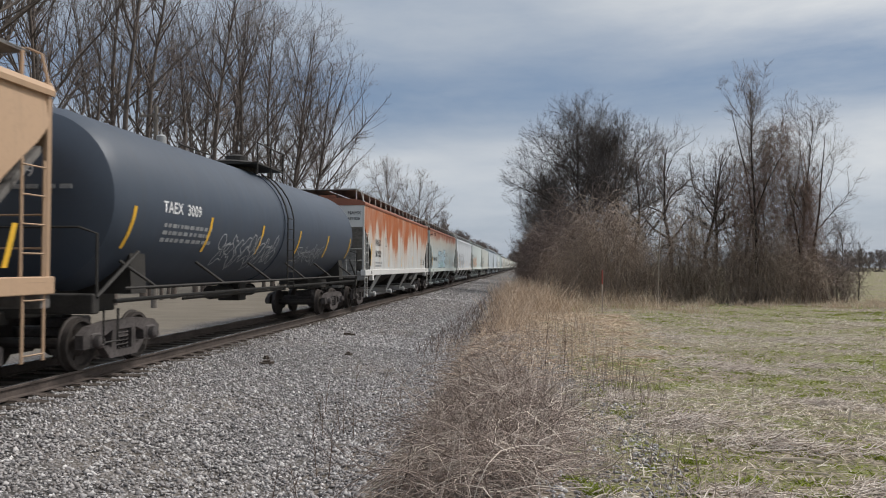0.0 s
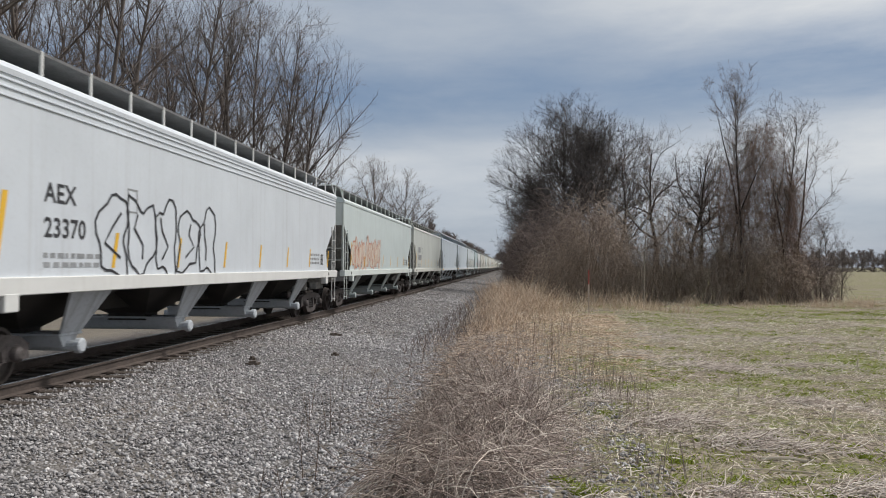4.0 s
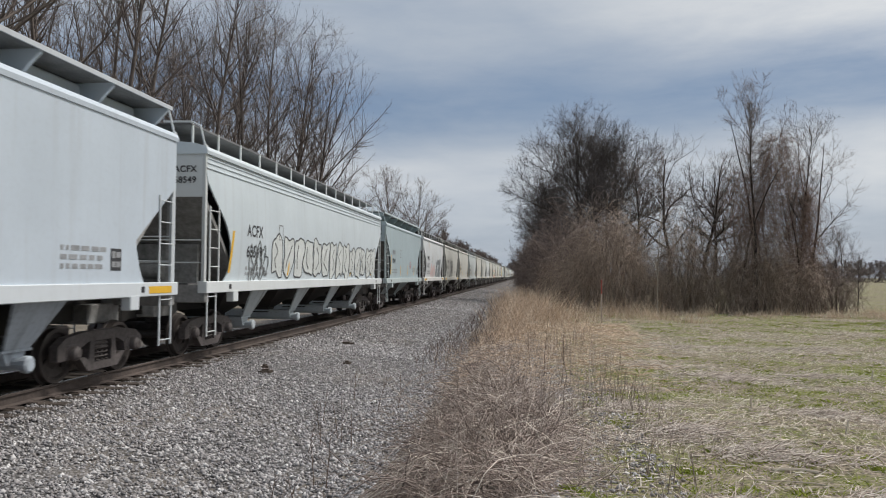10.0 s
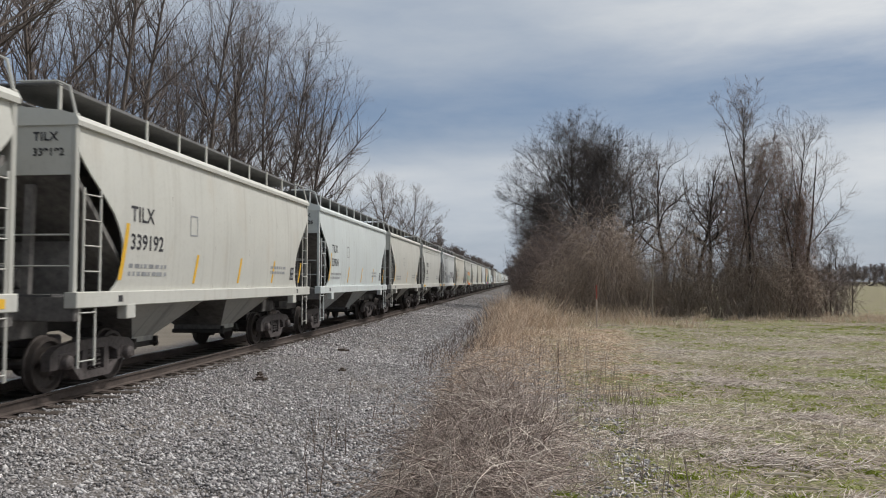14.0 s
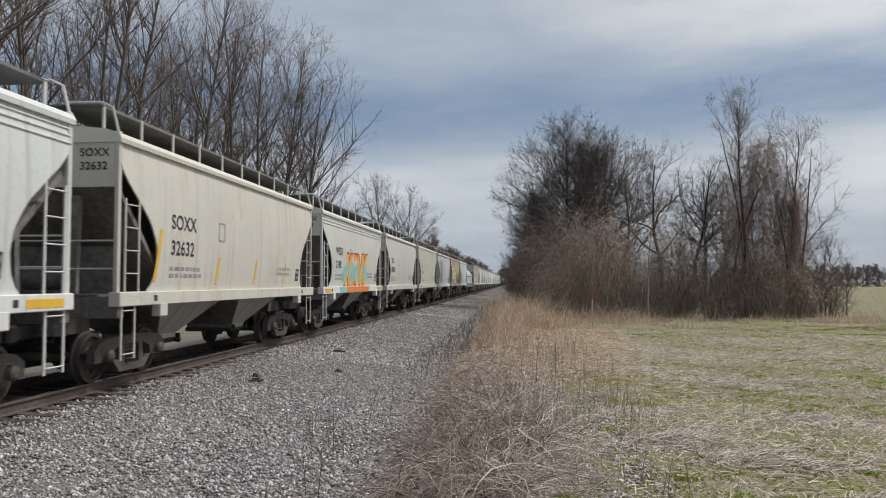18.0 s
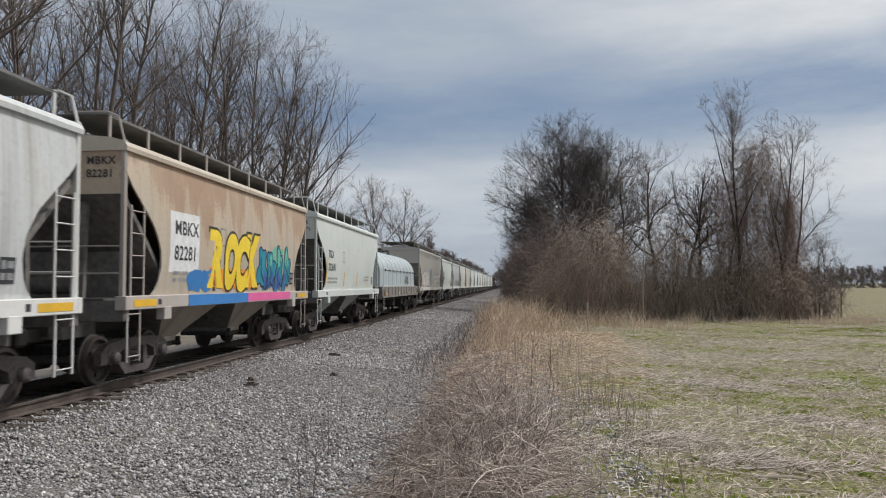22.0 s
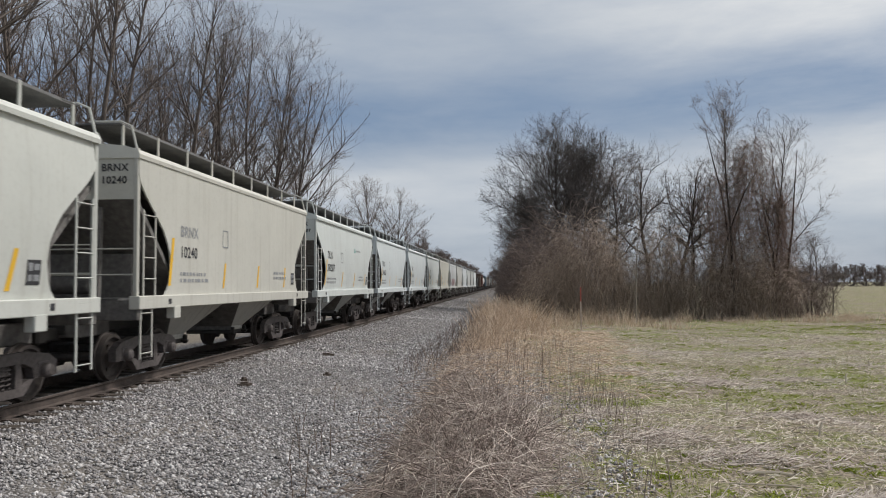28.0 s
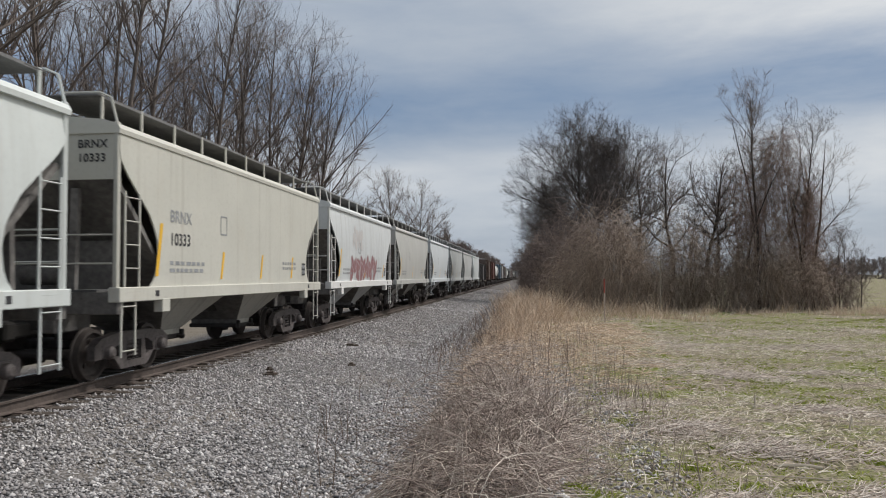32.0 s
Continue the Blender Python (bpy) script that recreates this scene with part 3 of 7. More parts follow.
def tree_meshes(seed, height, limbs, bark, twig, low=0.3, mid=0.62, rx=0.24, rz=0.40, lean=0.0, thick=0.010, kink=0.07, count=(170, 1300, 6000), wide=58, steep=20, girth=0.0088, up=0.25, fork=42, spans=(0.17, 0.070, 0.034)):
    """Trunk with limbs that reach for a rounded outline, branches on them, twigs on those, as two meshes: wood and crown."""
    rng = np.random.default_rng(seed)
    trunk = stems(rng, np.zeros((1, 3)), np.array([[lean, 0.1 * lean, 1.0]]), np.array([height * (mid + rz) * 0.86]), 14, 0.1, kink * 0.5, np.array([height * girth]), 0.12)
    P = trunk[0][0]
    g = np.sort(rng.uniform(0, 1, limbs)) ** 0.9
    t = (low + (0.92 - low) * g) * 13
    i = np.minimum(t.astype(int), 12)
    start = P[i] + (t - i)[:, None] * (P[i + 1] - P[i])
    ang = np.radians(wide + (steep - wide) * g + rng.normal(0, 7, limbs))
    az = np.arange(limbs) * 2.4 + rng.normal(0, 0.4, limbs)
    way = np.stack([np.sin(ang) * np.cos(az) + lean * 0.8, np.sin(ang) * np.sin(az), np.cos(ang)], 1)
    way /= np.linalg.norm(way, axis=1, keepdims=True)
    outline = Outline(seed, np.array([lean * height * mid, 0, mid * height]), np.array([rx * height, rx * height, rz * height]))
    ln = np.clip(outline.dist(start, way), 0.08 * height, 0.62 * height) * rng.uniform(0.70, 0.92, limbs)
    r = np.interp(t, np.arange(14), trunk[1][0]) * 0.55 * np.clip(ln / (0.28 * height), 0.6, 1.2)
    li = stems(rng, start, way, ln, 9, up, kink, np.maximum(r, thick * 2.6), 0.18)
    root = np.array([lean * height * low * 0.7, 0, height * low * 0.7])
    wood = np.concatenate([li[0], P[None, 5:14]]), np.concatenate([li[1], trunk[1][:, 5:14]])
    br = shoots(rng, *wood, count[0], 0.12, fork, spans[0] * height, 7, up * 0.7, kink * 1.1, 0.58, thick * 1.7, root, 0.9, outline)
    both = np.concatenate([wood[0][:, ::2], br[0][:, [0, 1, 3, 4, 6]]]), np.concatenate([wood[1][:, ::2], br[1][:, [0, 1, 3, 4, 6]]])
    tw = shoots(rng, *both, count[1], 0.20, fork, spans[1] * height, 4, up * 0.4, kink * 1.4, 0.55, thick, root, 0.8, outline)
    v, f = tubes([trunk], 9)
    v2, f2 = tubes([li], 5)
    v3, f3 = tubes([br], 3)
    body = np_mesh("trunk", np.concatenate([v, v2, v3]), np.concatenate([f, f2 + len(v), f3 + len(v) + len(v2)]), bark)
    cv, cf = tubes([tw], 3)
    if not count[2]:
        return body, np_mesh("crown", cv, cf, twig)
    fv, ff = cones(*shoots(rng, *tw, count[2], 0.10, fork * 0.95, spans[2] * height, 2, 0.1, 0.05, 0.85, thick * 0.72, root, 0.7))
    return body, np_mesh("crown", np.concatenate([cv, fv]), [cf, ff + len(cv)], twig)


def plant(meshes, x, y, turn, size, label, group, name="tree"):
    ob = new(name)
    part("trunk", meshes[0], ob)
    part("crown", meshes[1], ob)
    ob.matrix_world = pose(x, y, float(ground_z(x, y)) - 0.15, 0, 0, turn) @ Matrix.Diagonal((size, size, size, 1))
    return tagged(ob, label, "tree", group)


def build_woods():
    rng = random.Random(11)
    tall = [tree_meshes(20 + i, 25 + i, 13, BARK, TWIG, 0.24 + 0.05 * (i % 3), 0.64, 0.20 + 0.014 * i, 0.38, 0.03 * (i - 2), 0.0085, 0.065, (66, 290, 850), 60, 14, 0.0092, 0.28, 40) for i in range(5)]
    pole_tree = [tree_meshes(30 + i, 24, 7, BARK, TWIG, 0.48, 0.74, 0.12, 0.28, 0.02, 0.0095, 0.05, (26, 120, 380), 38, 12, 0.0066, 0.3, 36, (0.12, 0.065, 0.034)) for i in range(3)]
    lean = [tree_meshes(41 + i, 24, 14, BARK, TWIG, 0.14, 0.57, rx, 0.47, q, 0.0086, 0.06, (88, 470, 1800), 62, 14, 0.0088, 0.28, 42) for i, (q, rx) in enumerate(((0.03, 0.27), (0.12, 0.29), (0.24, 0.30)))]
    what = "tall bare deciduous tree at the edge of the wood"
    many = "bare trees beyond the line"
    # tall wood beyond the line, its edge along it
    y = 26.0
    while y < 63:
        for row in range(3 if y > 44 else 2):
            x = -23.5 - row * 4.5 + rng.uniform(-1.6, 1.6)
            kind = tall[rng.randrange(5)] if row < 2 else pole_tree[rng.randrange(3)]
            plant(kind, x, y + rng.uniform(-1.5, 1.5), rng.uniform(0, 360), rng.uniform(0.88, 1.12), what, many)
        x = -25.5 + rng.uniform(-3, 3)
        if y > 38:
            plant(pole_tree[rng.randrange(3)], x, y + 2 + rng.uniform(-1, 1), rng.uniform(0, 360), rng.uniform(0.8, 1.0), "slender bare tree with a long clean trunk", many)
        y += 4.8 if y < 42 else 4.3
    out = "bare tree leaning out from the wood's end"
    for k, x, y, turn, size in ((0, -24.2, 60, 20, 1.08), (0, -22.6, 65, -30, 1.13), (1, -22.8, 68, 0, 1.14), (2, -22.2, 70, -10, 1.03), (2, -24.2, 76, 12, 0.86), (1, -24.5, 73, 15, 1.05), (0, -27.0, 75, 90, 1.0)):
        plant(lean[k], x, y, turn, size, out, many)
    # lone trees farther on
    wide = [tree_meshes(51 + i, 24, 16, BARK, TWIG, 0.12, 0.54, 0.41, 0.46, 0.0, 0.019, 0.055, (120, 700, 2500), 68, 10, 0.0105, 0.25, 42) for i in range(2)]
    alone = "round-crowned bare tree standing alone by the line"
    plant(wide[0], -30.0, 166, 40, 1.16, alone, "lone bare trees")
    plant(wide[1], -25.0, 172, 160, 1.06, alone, "lone bare trees")
    plant(wide[0], -24.5, 214, 250, 0.78, alone, "lone bare trees")
    # dark trees along the right of way
    dark = [tree_meshes(60 + i, 15, 26, BARK_DARK, TWIG_DARK, 0.05, 0.50, 0.44, 0.50, 0.0, 0.0095, 0.07, (340, 2500, 11000), 88, 12, 0.011, 0.18, 46, (0.20, 0.09, 0.048)) for i in range(2)]
    for x, y, s in ((4.6, 66, 1.10), (7.4, 63, 0.98), (6.4, 80, 1.08), (3.0, 92, 1.0), (4.0, 115, 1.0), (4.6, 145, 1.1)):
        plant(dark[rng.randrange(2)], x, y, rng.uniform(0, 360), s, "dark bare tree dense with fine twigs beside the line", "dark trees along the right of way")
    # the copse at the field's corner
    copse = "bare trees of the copse"
    crown = tree_meshes(70, 11.2, 14, BARK_DARK, TWIG, 0.60, 0.815, 0.19, 0.185, 0.01, 0.0042, 0.035, (90, 520, 2300), 74, 8, 0.0080, 0.2, 44, (0.08, 0.045, 0.026))
    plant(crown, 10.2, 34.5, 30, 1.0, "slender bare tree with a round airy crown", copse)
    twisted = [tree_meshes(71 + i, 8.0, 8, BARK_DARK, TWIG, 0.26, 0.62, 0.42, 0.38, 0.0, 0.0040, 0.19, (60, 300, 900), 68, 22, 0.015, 0.3, 48, (0.2, 0.09, 0.05)) for i in range(2)]
    for k, (x, y, s, turn) in enumerate(((6.9, 36.6, 1.08, 20), (8.3, 37.6, 1.06, 150), (5.4, 38.4, 1.0, 260), (9.4, 39.0, 0.98, 80))):
        plant(twisted[k % 2], x, y, turn, s, "bare tree with crooked limbs above the briars", copse)
    right = [tree_meshes(80 + i, 9.4, 12, BARK_DARK, TWIG, 0.2, 0.58, 0.38, 0.47, 0.06, 0.0042, 0.09, (85, 480, 1900), 72, 16, 0.0086, 0.2, 46, (0.17, 0.08, 0.04)) for i in range(2)]
    for k, (x, y, s, turn) in enumerate(((12.4, 36.0, 0.98, 0), (13.2, 37.0, 0.80, 120), (11.4, 37.0, 0.90, 200), (10.6, 38.5, 0.82, 60), (12.0, 39.0, 0.86, 300), (8.8, 36.2, 0.62, 100), (7.4, 36.0, 0.58, 10), (13.8, 38.0, 0.62, 40), (15.0, 37.4, 0.44, 130), (16.2, 38.6, 0.34, 220), (14.3, 36.4, 0.40, 310))):
        plant(right[k % 2], x, y, turn, s, "bare tree wrapped in dead vines", copse)
    # far woods on the skyline
    far = [tree_meshes(90 + i, 15, 10, BARK, TWIG, 0.04, 0.48, 0.46, 0.50, 0, 0.07, 0.08, (50, 330, 0), 80, 16, 0.012, 0.3, 42, (0.2, 0.13, 0)) for i in range(2)]
    fr = np.random.default_rng(8)
    spots = [(-22 - fr.uniform(0, 9), 232 + 6.5 * i, fr.uniform(0.85, 1.12)) for i in range(64)] + [(3 + fr.uniform(0, 8), 165 + 16 * i, fr.uniform(0.8, 1.0)) for i in range(12)] + [(-6 + fr.uniform(-9, 9), 680 + 6 * i, fr.uniform(0.9, 1.2)) for i in range(8)]
    spots += [(70 + 1.9 * i, 262 + 9 * (i % 3) + fr.uniform(-4, 4), fr.uniform(0.56, 0.68)) for i in range(130)]
    vs, fs, base = [], [], 0
    for which, pair in enumerate(far):
        for me in pair:
            co = np.zeros(len(me.vertices) * 3)
            me.vertices.foreach_get("co", co)
            lo = np.zeros(len(me.loops), dtype=np.int32)
            me.loops.foreach_get("vertex_index", lo)
            co, lo = co.reshape(-1, 3), lo.reshape(-1, 4)
            for x, y, s in spots[which::2]:
                a = 2.4 * x + y
                rot = np.array([[math.cos(a), -math.sin(a), 0], [math.sin(a), math.cos(a), 0], [0, 0, 1]])
                vs.append(co @ rot.T * s * np.array([1.25, 1.25, 1]) + np.array([x, y, -0.6 if x < 60 else -2.2]))
                fs.append(lo + base)
                base += len(co)
    tagged(new("far_woods", np_mesh("far_woods", np.concatenate(vs), np.concatenate(fs), FAR_WOOD)), "distant bare woods along the horizon", "trees", kind="stuff")


build_woods()


def arcs(rng, start, way, length, droop, n=6, r=0.004, wander=0.12):
    """Stems that rise and bow over."""
    m = len(start)
    P = np.zeros((m, n, 3))
    P[:, 0] = start
    d = way / np.linalg.norm(way, axis=1, keepdims=True)
    for i in range(1, n):
        P[:, i] = P[:, i - 1] + d * (length / (n - 1))[:, None]
        d = d + rng.normal(0, wander, (m, 3)) - np.array([0, 0, 1]) * (droop / n)[:, None]
        d /= np.linalg.norm(d, axis=1, keepdims=True)
    return P, np.full((m, 1), r) * rng.uniform(0.6, 1.4, (m, 1)) * np.linspace(1, 0.4, n)[None]


def build_tangle():
    """Vines and briars that smother the copse."""
    def clump(seed, x, y, rx, ry, h, count, dark=False, size=0.008):
        rng = np.random.default_rng(seed)
        a, q = rng.uniform(0, 6.283, count), np.sqrt(rng.uniform(0, 1, count))
        lump = 1 + 0.16 * np.sin(3 * a + seed) + 0.10 * np.sin(7 * a + 2 * seed)
        shell = h * lump * np.sqrt(1 - q ** 2 * 0.94)
        deep = rng.uniform(0.0, 1.0, count) ** 0.35
        st = np.stack([rx * lump * q * np.cos(a), ry * lump * q * np.sin(a), shell * (0.12 + 0.86 * deep)], 1)
        # most hang down over the mound, some stand out of it
        hang = rng.uniform(0, 1, count) < (0.45 if dark else 0.72)
        lift = np.where(hang, rng.uniform(-0.5, 0.5, count), rng.uniform(0.2, 1.4, count))
        way = np.stack([np.cos(a) * 0.8 + rng.normal(0, 0.45, count), np.sin(a) * 0.8 + rng.normal(0, 0.45, count), lift], 1)
        g = arcs(rng, st, way, rng.uniform(0.4, 1.5, count) * (0.5 + 0.13 * h), np.where(hang, rng.uniform(2.5, 6.0, count), rng.uniform(0.3, 2.4, count)), 4, size * 0.85, 0.18)
        g[0][..., 2] = np.maximum(g[0][..., 2], 0.03)
        k = count // 9
        st2 = np.stack([rx * q[:k] * np.cos(a[:k]), ry * q[:k] * np.sin(a[:k]), np.zeros(k)], 1)
        g2 = stems(rng, st2, np.stack([rng.normal(0, 0.25, k), rng.normal(0, 0.25, k), np.ones(k)], 1), shell[:k] * rng.uniform(0.5, 1.05, k) + 0.3, 6, 0.2, 0.14, np.full(k, size * 1.5))
        ob = new("vine_thicket")
        mat = VINE_DARK if dark else VINE
        part("briar_mass", np_mesh("briar_mass", *tubes([g], 3), mat), ob)
        part("stem_mass", np_mesh("stem_mass", *tubes([g2], 3), mat), ob)
        ob.location = (x, y, float(ground_z(x, y)) - 0.05)
        tagged(ob, "dark tangle of bare shrubs and briars" if dark else "dense brown mound of bare vines and briars", "bush", "tangled bushes of the copse")

    spec = [(3.7, 34.0, 1.7, 1.5, 4.4, 2600, 0), (5.5, 33.4, 1.0, 1.0, 1.9, 800, 0), (7.0, 34.2, 1.0, 1.1, 4.0, 1600, 0), (8.6, 33.8, 1.1, 1.0, 2.3, 900, 0), (10.2, 34.2, 1.2, 1.1, 3.6, 1500, 0), (11.8, 34.6, 1.1, 1.1, 2.6, 1100, 0), (13.2, 35.4, 1.1, 1.0, 2.3, 700, 1), (14.4, 36.8, 1.0, 1.0, 1.9, 480, 1),
            (6.2, 36.5, 2.2, 1.2, 2.4, 1100, 1), (9.6, 37.0, 2.4, 1.2, 2.4, 1200, 1), (12.6, 38.0, 2.2, 1.2, 2.4, 1000, 1), (2.0, 37.5, 1.2, 1.6, 2.6, 1100, 0), (2.6, 43, 1.8, 2.5, 4.4, 1700, 1), (1.6, 50, 1.5, 3, 4.2, 1600, 1), (1.6, 60, 2.0, 4, 5.0, 1600, 1), (1.6, 74, 2.2, 6, 5.5, 1500, 1), (1.8, 92, 2.4, 8, 6, 1300, 1), (2.2, 120, 2.6, 14, 6.5, 1300, 1), (4.6, 54, 3.0, 4, 6.6, 1900, 1)]
    for i, (x, y, rx, ry, h, n, dk) in enumerate(spec):
        clump(100 + i, x, y, rx, ry, h, n, bool(dk), 0.0085 if y < 40 else 0.017)
    # columns of vine up the taller trunks
    for i, (x, y, h, r, sl) in enumerate(((10.0, 34.9, 8.0, 0.34, 0.17), (12.1, 35.0, 5.6, 0.36, 0.03), (9.5, 34.6, 6.4, 0.18, 0.03), (12.9, 35.6, 7.0, 0.14, -0.05))):
        rng = np.random.default_rng(200 + i)
        n = int(1900 * r / 0.34 * h / 8)
        z = h * rng.uniform(0, 1, n) ** 0.8
        a = rng.uniform(0, 6.283, n)
        q = r * (1 + 0.35 * np.sin(z * 2.1 + i))
        st = np.stack([q * rng.uniform(0.1, 1.3, n) * np.cos(a) + sl * z, q * 0.7 * np.sin(a), z], 1)
        way = np.stack([np.cos(a) * 0.45 + rng.normal(0, 0.15, n), np.sin(a) * 0.45, rng.uniform(-1.0, 1.0, n)], 1)
        P, R = arcs(rng, st, way, rng.uniform(0.4, 1.9, n), rng.uniform(1.5, 6.0, n), 6, 0.0066, 0.16)
        P[..., 2] = np.maximum(P[..., 2], 0.05)
        v, f = tubes([(P, R)], 3)
        ob = new("hanging_vine")
        part("vine_mass", np_mesh("vine_mass", v, f, VINE_RED), ob)
        host = stems(rng, np.zeros((1, 3)), np.array([[sl, 0.0, 1.0]]), np.array([h * 1.1]), 12, 0.0, 0.05, np.array([0.085]), 0.1)
        part("host_trunk", np_mesh("host_trunk", *tubes([host], 7), BARK_DARK), ob)
        ob.location = (x, y, float(ground_z(x, y)))
        tagged(ob, "reddish brown dead vine climbing a trunk", "vine", "vines on the copse trees")


build_tangle()

# ---- the train ----
def truck_parts():
    """Meshes of a freight truck, made once: two side frames, two wheelsets, a bolster."""
    out = {}
    b = Build()
    # the cast frame: top member, pedestals, lower member, columns either side of the springs
    b.prism([(-1.20, 0.36), (-0.66, 0.36), (-0.62, 0.52), (-0.40, 0.60), (0.40, 0.60), (0.62, 0.52), (0.66, 0.36), (1.20, 0.36), (1.20, 0.58), (1.0, 0.70), (0.5, 0.76), (-0.5, 0.76), (-1.0, 0.70), (-1.20, 0.58)], "x", -0.07, 0.07)
    b.prism([(-0.66, 0.36), (-0.50, 0.36), (-0.30, 0.26), (0.30, 0.26), (0.50, 0.36), (0.66, 0.36), (0.42, 0.14), (-0.42, 0.14)], "x", -0.07, 0.07)
    for s in (-1, 1):
        b.prism([(s * 0.24, 0.26), (s * 0.40, 0.26), (s * 0.36, 0.62), (s * 0.24, 0.62)], "x", -0.065, 0.065)
        b.box(-0.085, 0.085, s * 0.865 - 0.15, s * 0.865 + 0.15, 0.36, 0.60, 0.02)
    out["side_frame"] = b.mesh("side_frame", TRUCK_MAT)
    b = Build()
    for k in (-0.13, 0.0, 0.13):
        pts = [(0.05 * math.cos(a * 1.0), k + 0.055 * math.sin(a * 1.0), 0.27 + 0.33 * a / 31.4) for a in np.linspace(0, 31.4, 26)]
        b.tube(pts, 0.018, 3)
    out["spring"] = b.mesh("spring", TRUCK_MAT)
    out["bearing"] = Build().lathe([(-0.04, 0.10), (0.06, 0.115), (0.10, 0.10), (0.125, 0.06)], "x", (0, 0, 0), 12).mesh("bearing_cap", TRUCK_MAT, True)
    b = Build().box(-1.0, 1.0, -0.20, 0.20, 0.44, 0.62, 0.03).box(-0.3, 0.3, -0.25, 0.25, 0.60, 0.80, 0.03)
    b.box(-0.75, 0.75, -0.52, -0.44, 0.30, 0.40, 0.01).box(-0.75, 0.75, 0.44, 0.52, 0.30, 0.40, 0.01)
    out["bolster"] = b.mesh("bolster", TRUCK_MAT)
    w = Build()
    for s in (-1, 1):
        x = s * 0.755
        w.lathe([(x - s * 0.075, 0.452), (x - s * 0.045, 0.45), (x - s * 0.035, 0.424), (x + s * 0.062, 0.415), (x + s * 0.066, 0.36), (x + s * 0.02, 0.33), (x + s * 0.01, 0.20), (x + s * 0.05, 0.14), (x + s * 0.07, 0.10), (x + s * 0.07, 0.04)], "x", (0, 0, 0), 20)
    w.lathe([(-0.95, 0.075), (-0.7, 0.09), (0.7, 0.09), (0.95, 0.075)], "x", (0, 0, 0), 10)
    # cast marks on the plates, so that the turning shows
    for q in range(3):
        a = 2 * math.pi * q / 3
        w.box(0.76, 0.80, 0.24 * math.cos(a) - 0.03, 0.24 * math.cos(a) + 0.03, 0.24 * math.sin(a) - 0.03, 0.24 * math.sin(a) + 0.03)
    out["wheelset"] = w.mesh("wheelset", WHEEL_MAT, True)
    return out


TRUCK = truck_parts()
WHEELSETS = []
WHEEL_R = 0.42


def add_truck(car, y):
    t = part("truck", TRUCK["bolster"], car, "oily cast steel truck")
    t.location = (0, y, 0)
    for s in (-1, 1):
        f = part("side_frame", TRUCK["side_frame"], t)
        f.location = (s * 0.98, 0, 0)
        g = part("spring", TRUCK["spring"], t)
        g.location = (s * 0.98, 0, 0)
        for e in (-1, 1):
            c = part("bearing_cap", TRUCK["bearing"], t)
            c.location, c.rotation_euler = (s * 1.06, e * 0.865, 0.46), (0, 0, 0 if s > 0 else math.pi)
    for e in (-1, 1):
        w = part("wheelset", TRUCK["wheelset"], t)
        w.matrix_parent_inverse = Matrix.Translation((0, e * 0.865, WHEEL_R))
        WHEELSETS.append(w)


COUPLER = Build().box(-0.12, 0.12, -0.05, 0.45, 0.76, 0.98, 0.03).box(-0.16, 0.10, 0.40, 0.66, 0.72, 1.02, 0.04).tube([(0.22, 0.0, 0.9), (0.25, 0.3, 0.62), (0.2, 0.62, 0.5)], 0.028).mesh("coupler", STEEL_DARK)


def add_ends(car, half):
    for s in (-1, 1):
        c = part("coupler", COUPLER, car)
        c.location, c.rotation_euler = (0, s * (half - 0.05), 0), (0, 0, 0 if s > 0 else math.pi)


def ladder_mesh(mat, z0, z1, w=0.42, rungs=None):
    b = Build()
    for s in (-1, 1):
        b.box(-0.012, 0.012, s * w / 2 - 0.022, s * w / 2 + 0.022, z0, z1, 0.004)
    n = rungs or int((z1 - z0) / 0.42) + 1
    for i in range(n):
        z = z0 + 0.1 + i * (z1 - z0 - 0.2) / max(1, n - 1)
        b.tube([(0.0, -w / 2, z), (0.03, -w / 2 + 0.03, z), (0.03, w / 2 - 0.03, z), (0.0, w / 2, z)], 0.012, 5)
    return b.mesh("ladder", mat)


class Shape:
    """The side of a hopper wagon: half width at each height."""

    def __init__(self, eave, round_):
        self.z0, self.eave, self.round = 1.50, eave, round_

    def x(self, z):
        t = min(1, max(0, (z - self.z0) / (self.eave - self.z0)))
        return 1.50 + 0.075 * math.sin(math.pi * t) ** 0.8 if self.round else 1.545


